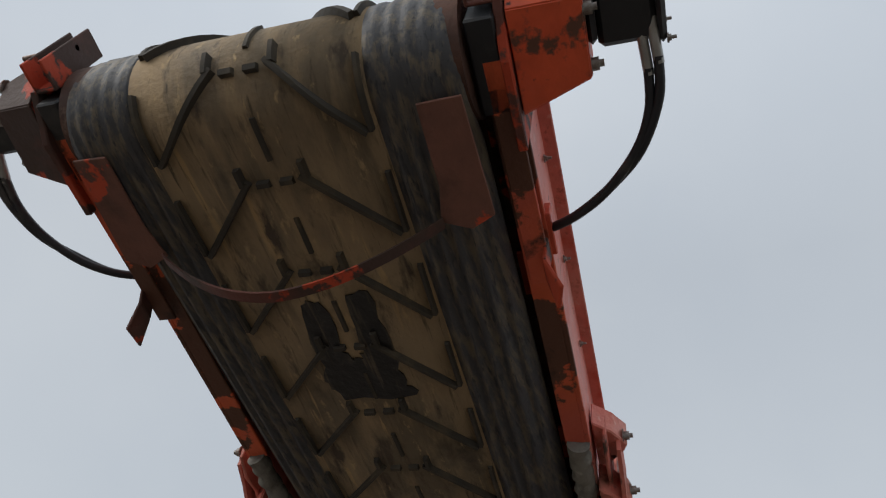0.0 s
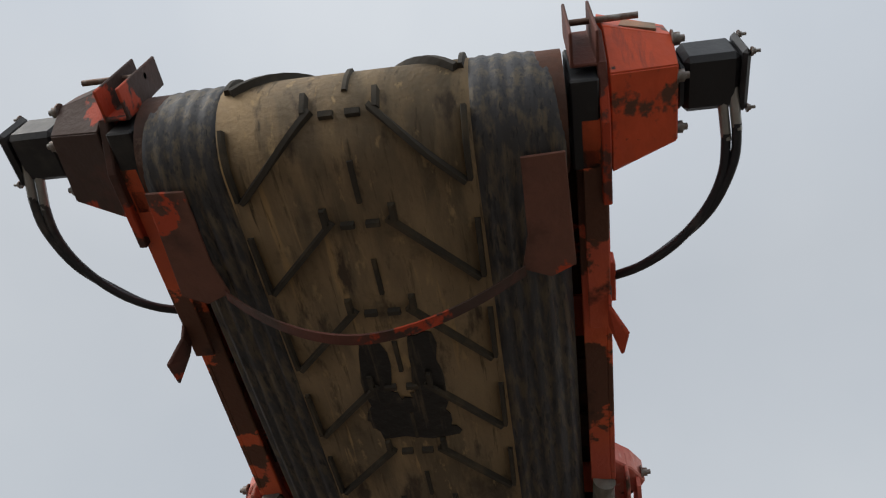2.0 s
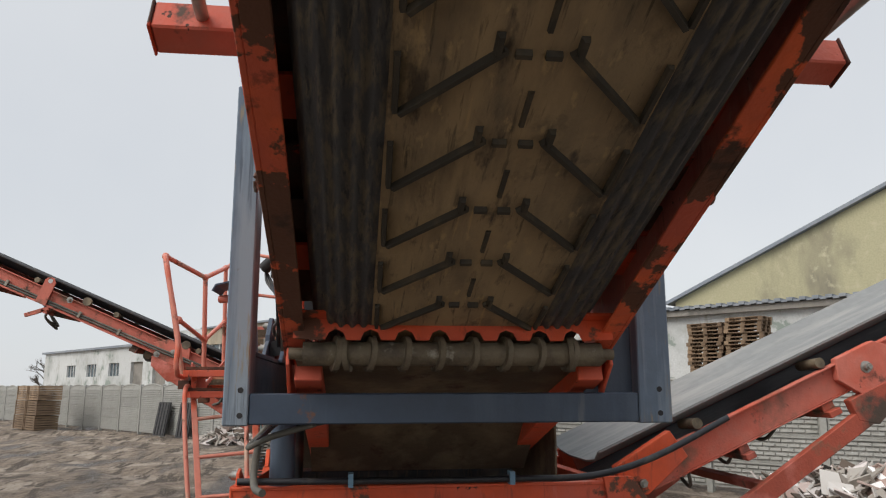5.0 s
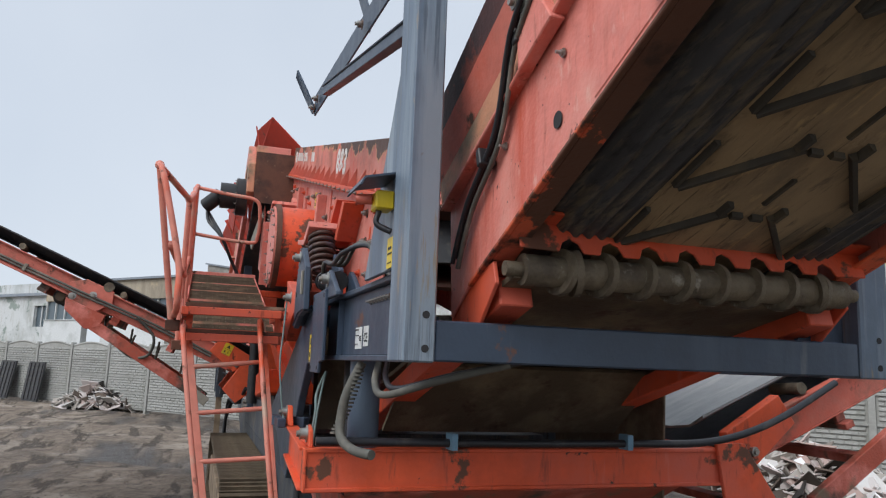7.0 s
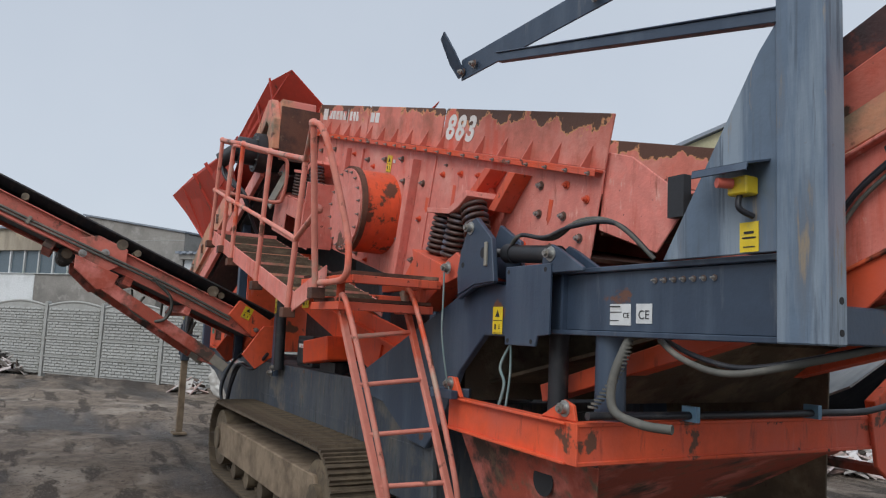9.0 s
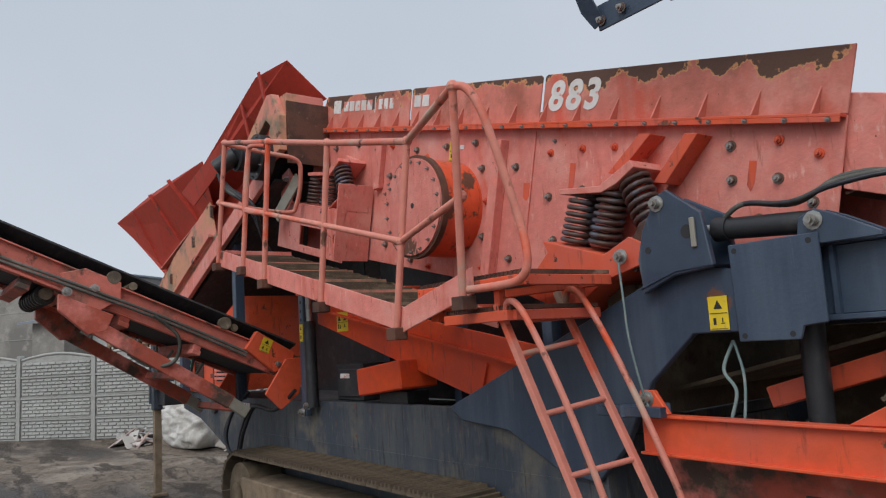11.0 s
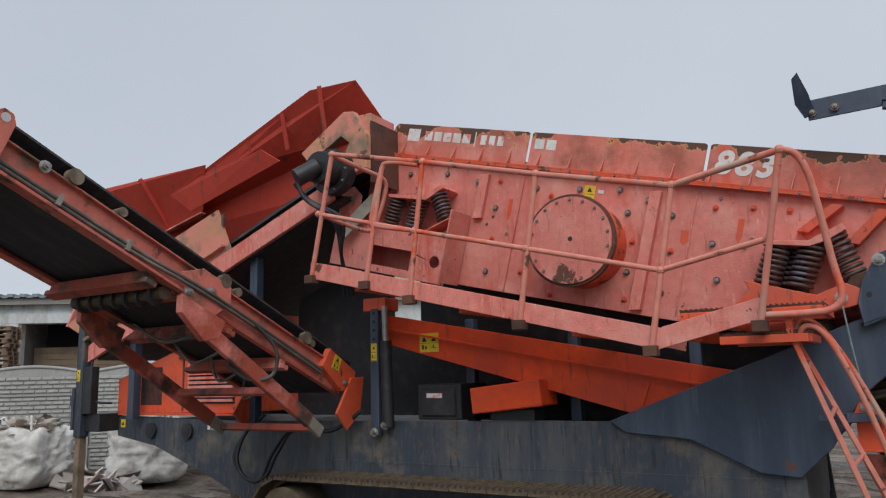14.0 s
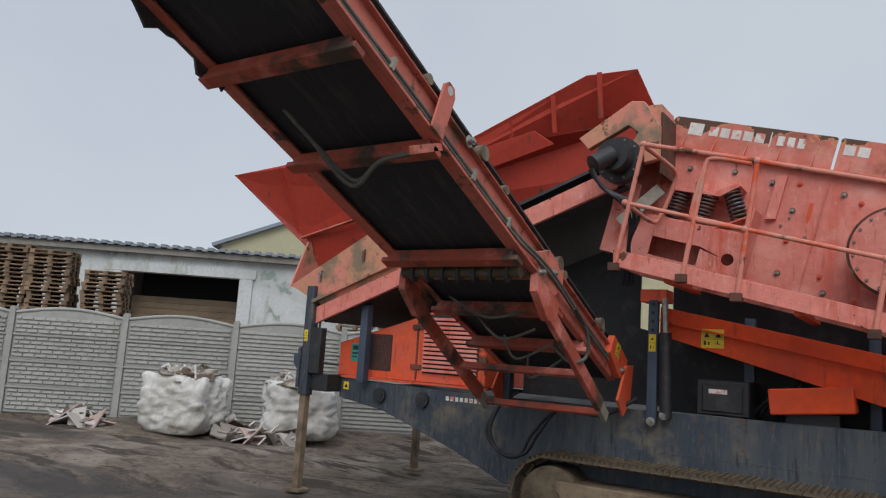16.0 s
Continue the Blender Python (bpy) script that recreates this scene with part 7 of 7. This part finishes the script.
    part("rear_wing", Shape().sheet([(-10.5, -0.6, 3.84), (-10.5, 2.0, 3.84), (-9.45, 1.6, 2.9), (-9.45, -0.2, 2.9)], 0.012), M_HOPPER, hp, "", 0.003)
    part("rear_plate", Shape().prism([(-0.5, 2.4), (1.9, 2.4), (1.7, 3.0), (-0.25, 3.0)], -9.46, -9.43, axis="x"), M_BEIGE, hp, "", 0.003)


def make_power_pack():
    s = Shape()
    s.prism([(-8.80, 1.36), (-6.75, 1.36), (-6.75, 2.42), (-7.62, 2.10), (-8.80, 1.74)], -0.20, -0.18)
    s.sheet([(-8.8, -0.2, 1.74), (-7.62, -0.2, 2.10), (-6.75, -0.2, 2.42), (-6.75, 1.6, 2.42), (-7.62, 1.6, 2.10), (-8.8, 1.6, 1.74)], 0.02)
    s.box(-8.80, -8.78, -0.18, 1.6, 1.36, 1.74)
    s.box(-6.77, -6.75, -0.18, 1.6, 1.36, 2.42)
    pp = part("power_pack", s, M_RED, screener, "orange engine enclosure under the feeder", 0.006)
    s = Shape()
    for k in range(13):
        s.prism([(0, 0), (0.035, 0), (0.0, 0.03)], -7.55, -6.85, axis="x", m=Matrix.Translation((0, -0.235, 1.48 + 0.048 * k)))
    part("louvre", s, M_FADED, pp, "red louvred vent")
    # dark sheet painted for the shade between the louvres
    part("vent_dark", Shape().box(-7.56, -6.84, -0.203, -0.2005, 1.46, 2.12), M_DARK, pp)
    s = Shape()
    for k in range(16):
        s.bar((-8.36 + 0.022 * k, -0.204, 1.46), (-8.36 + 0.022 * k, -0.204, 1.86), 0.006, 0.004, (0, 1, 0))
        s.bar((-8.36, -0.206, 1.46 + 0.026 * k), (-8.02, -0.206, 1.46 + 0.026 * k), 0.004, 0.006)
    part("mesh_vent", s, M_RUSTY, pp)
    # dark backing painted for the shade behind the mesh
    part("mesh_back", Shape().box(-8.37, -8.01, -0.203, -0.2005, 1.45, 1.87), M_DARK, pp)
    part("trim", Shape().box(-8.85, -6.7, -0.262, -0.2, 1.335, 1.358), M_RED, pp)
    part("door_seam", Shape().box(-7.66, -7.64, -0.212, -0.2, 1.38, 2.06), M_RUSTY, pp)
    for z in (1.5, 1.95):
        part("hinge", Shape().box(-7.72, -7.58, -0.222, -0.2, z, z + 0.05), M_RUSTY, pp)
    sticker("green_label", pose(-8.55, -0.201, 1.64), 0.13, 0.21, M_GREEN, pp, [("bar", -0.04, 0.04, 0.03, 0.08), ("bar", -0.045, 0.045, -0.02, 0.0), ("bar", -0.045, 0.03, -0.06, -0.045)])


def make_legs():
    for y in (-0.50, 1.90):
        x = -9.03
        l = part("support_leg", Shape().box(x - 0.06, x + 0.06, y - 0.06, y + 0.06, 1.10, 2.40).box(x - 0.10, x - 0.06, y - 0.08, y + 0.08, 1.18, 1.66), M_CHASSIS, screener, "dusty slate-blue telescopic support leg", 0.006)
        part("inner_leg", Shape().box(x - 0.045, x + 0.045, y - 0.045, y + 0.045, 0.02, 1.12).box(x - 0.12, x + 0.12, y - 0.1, y + 0.1, -0.01, 0.025), M_MUDFRAME, l, "", 0.005)
        q = -1 if y < 0 else 1
        part("leg_bracket", Shape().box(x + 0.06, -8.70, *sorted((y, y - q * 0.3)), 1.16, 1.36).box(x + 0.06, x + 0.22, *sorted((y - 0.05, y + 0.05)), 1.36, 1.9), M_BLACK, l, "", 0.006)
        part("leg_eye", Shape().prism([(x - 0.10, 1.56), (x - 0.22, 1.58), (x - 0.22, 1.46), (x - 0.10, 1.34)], y - 0.02, y + 0.02), M_SLATE, l, "", 0.005)
        part("leg_hose", Shape().tube(bend([(x + 0.1, y - q * 0.05, 2.2), (x + 0.14, y, 1.9), (x + 0.1, y, 1.6), (x + 0.2, y - q * 0.02, 1.5), (x + 0.4, y - q * 0.1, 1.48)]), 0.014, 8), M_HOSE, l)
        if y < 0:
            sticker("warning_label", pose(x - 0.01, y - 0.061, 1.80), 0.06, 0.14, M_YELLOW, l, WARN(0.06, 0.14))
    # lift cylinder and perforated strut beside the screen box
    cy = part("lift_cylinder", Shape().rod((-4.79, -0.30, 1.25), (-4.81, -0.30, 2.02), 0.055, 20), M_BLACK, screener, "dark lift cylinder")
    part("cylinder_rod", Shape().rod((-4.81, -0.30, 2.02), (-4.82, -0.30, 2.34), 0.028, 14), M_ZINC, cy)
    part("perforated_strut", Shape().box(-4.965, -4.875, -0.33, -0.27, 1.17, 2.32), M_SLATE, cy, "slate perforated strut", 0.006)
    # perforations as dark discs that paint the shade of the holes
    for k in range(6):
        part("strut_hole", Shape().rod((-4.92, -0.3305, 2.28 - 0.08 * k), (-4.92, -0.332, 2.28 - 0.08 * k), 0.016, 12), M_DARK, cy)
    for x, z in ((-4.916, 1.207), (-4.80, 1.27)):
        piece("pin", PIN, cy, pose(x, -0.34, z))
    part("strut_head", Shape().box(-5.05, -4.8, -0.32, -0.1, 2.30, 2.42), M_RED, cy, "", 0.006)
    sticker("warning_label", pose(-4.92, -0.3315, 1.92), 0.065, 0.16, M_YELLOW, cy, WARN(0.065, 0.16))
    for k in range(2):
        part("drooping_hose", Shape().tube(bend([(-5.05, -0.35, 1.40), (-5.35, -0.42, 1.22), (-5.75, -0.46 - 0.03 * k, 1.24), (-5.95 - 0.06 * k, -0.5, 1.0), (-6.1 - 0.05 * k, -0.5, 0.78 - 0.02 * k), (-6.35, -0.5, 0.76), (-6.5 - 0.04 * k, -0.48, 0.95), (-6.45, -0.4, 1.2), (-6.3, -0.3, 1.36)]), 0.019, 8), M_HOSE, screener, "drooping black hydraulic hose")
    # rope tied to the knuckle, rags under the end frame
    part("rope", Shape().tube(bend([(-1.09, -0.40, 2.10), (-1.07, -0.41, 1.9), (-1.05, -0.42, 1.72), (-1.02, -0.40, 1.5), (-1.0, -0.38, 1.38)]), 0.006, 6), M_ROPE, screener, "frayed pale blue rope")
    part("rope", Shape().tube(bend([(-0.62, -0.20, 1.68), (-0.66, -0.24, 1.55), (-0.60, -0.25, 1.45), (-0.64, -0.26, 1.30), (-0.62, -0.26, 1.22)]), 0.009, 6).tube(bend([(-0.62, -0.20, 1.68), (-0.56, -0.24, 1.5), (-0.58, -0.26, 1.25)]), 0.007, 6), M_ROPE, screener, "frayed pale green rope")


M_ROPE = surface("faded_rope", (0.17, 0.24, 0.235), [((0.3, 0.33, 0.31), 9, 0.5, 0.7, EVEN)], 0.9)
make_discharge_conveyor()
make_side_conveyor(NEAR, 6.1, "side_conveyor", "faded red folding side conveyor with black belt", M_RUBBER)
make_side_conveyor(FAR, 4.6, "side_conveyor", "faded red side conveyor with pale worn belt", M_GREY_BELT)
make_feeder()
make_power_pack()
make_legs()
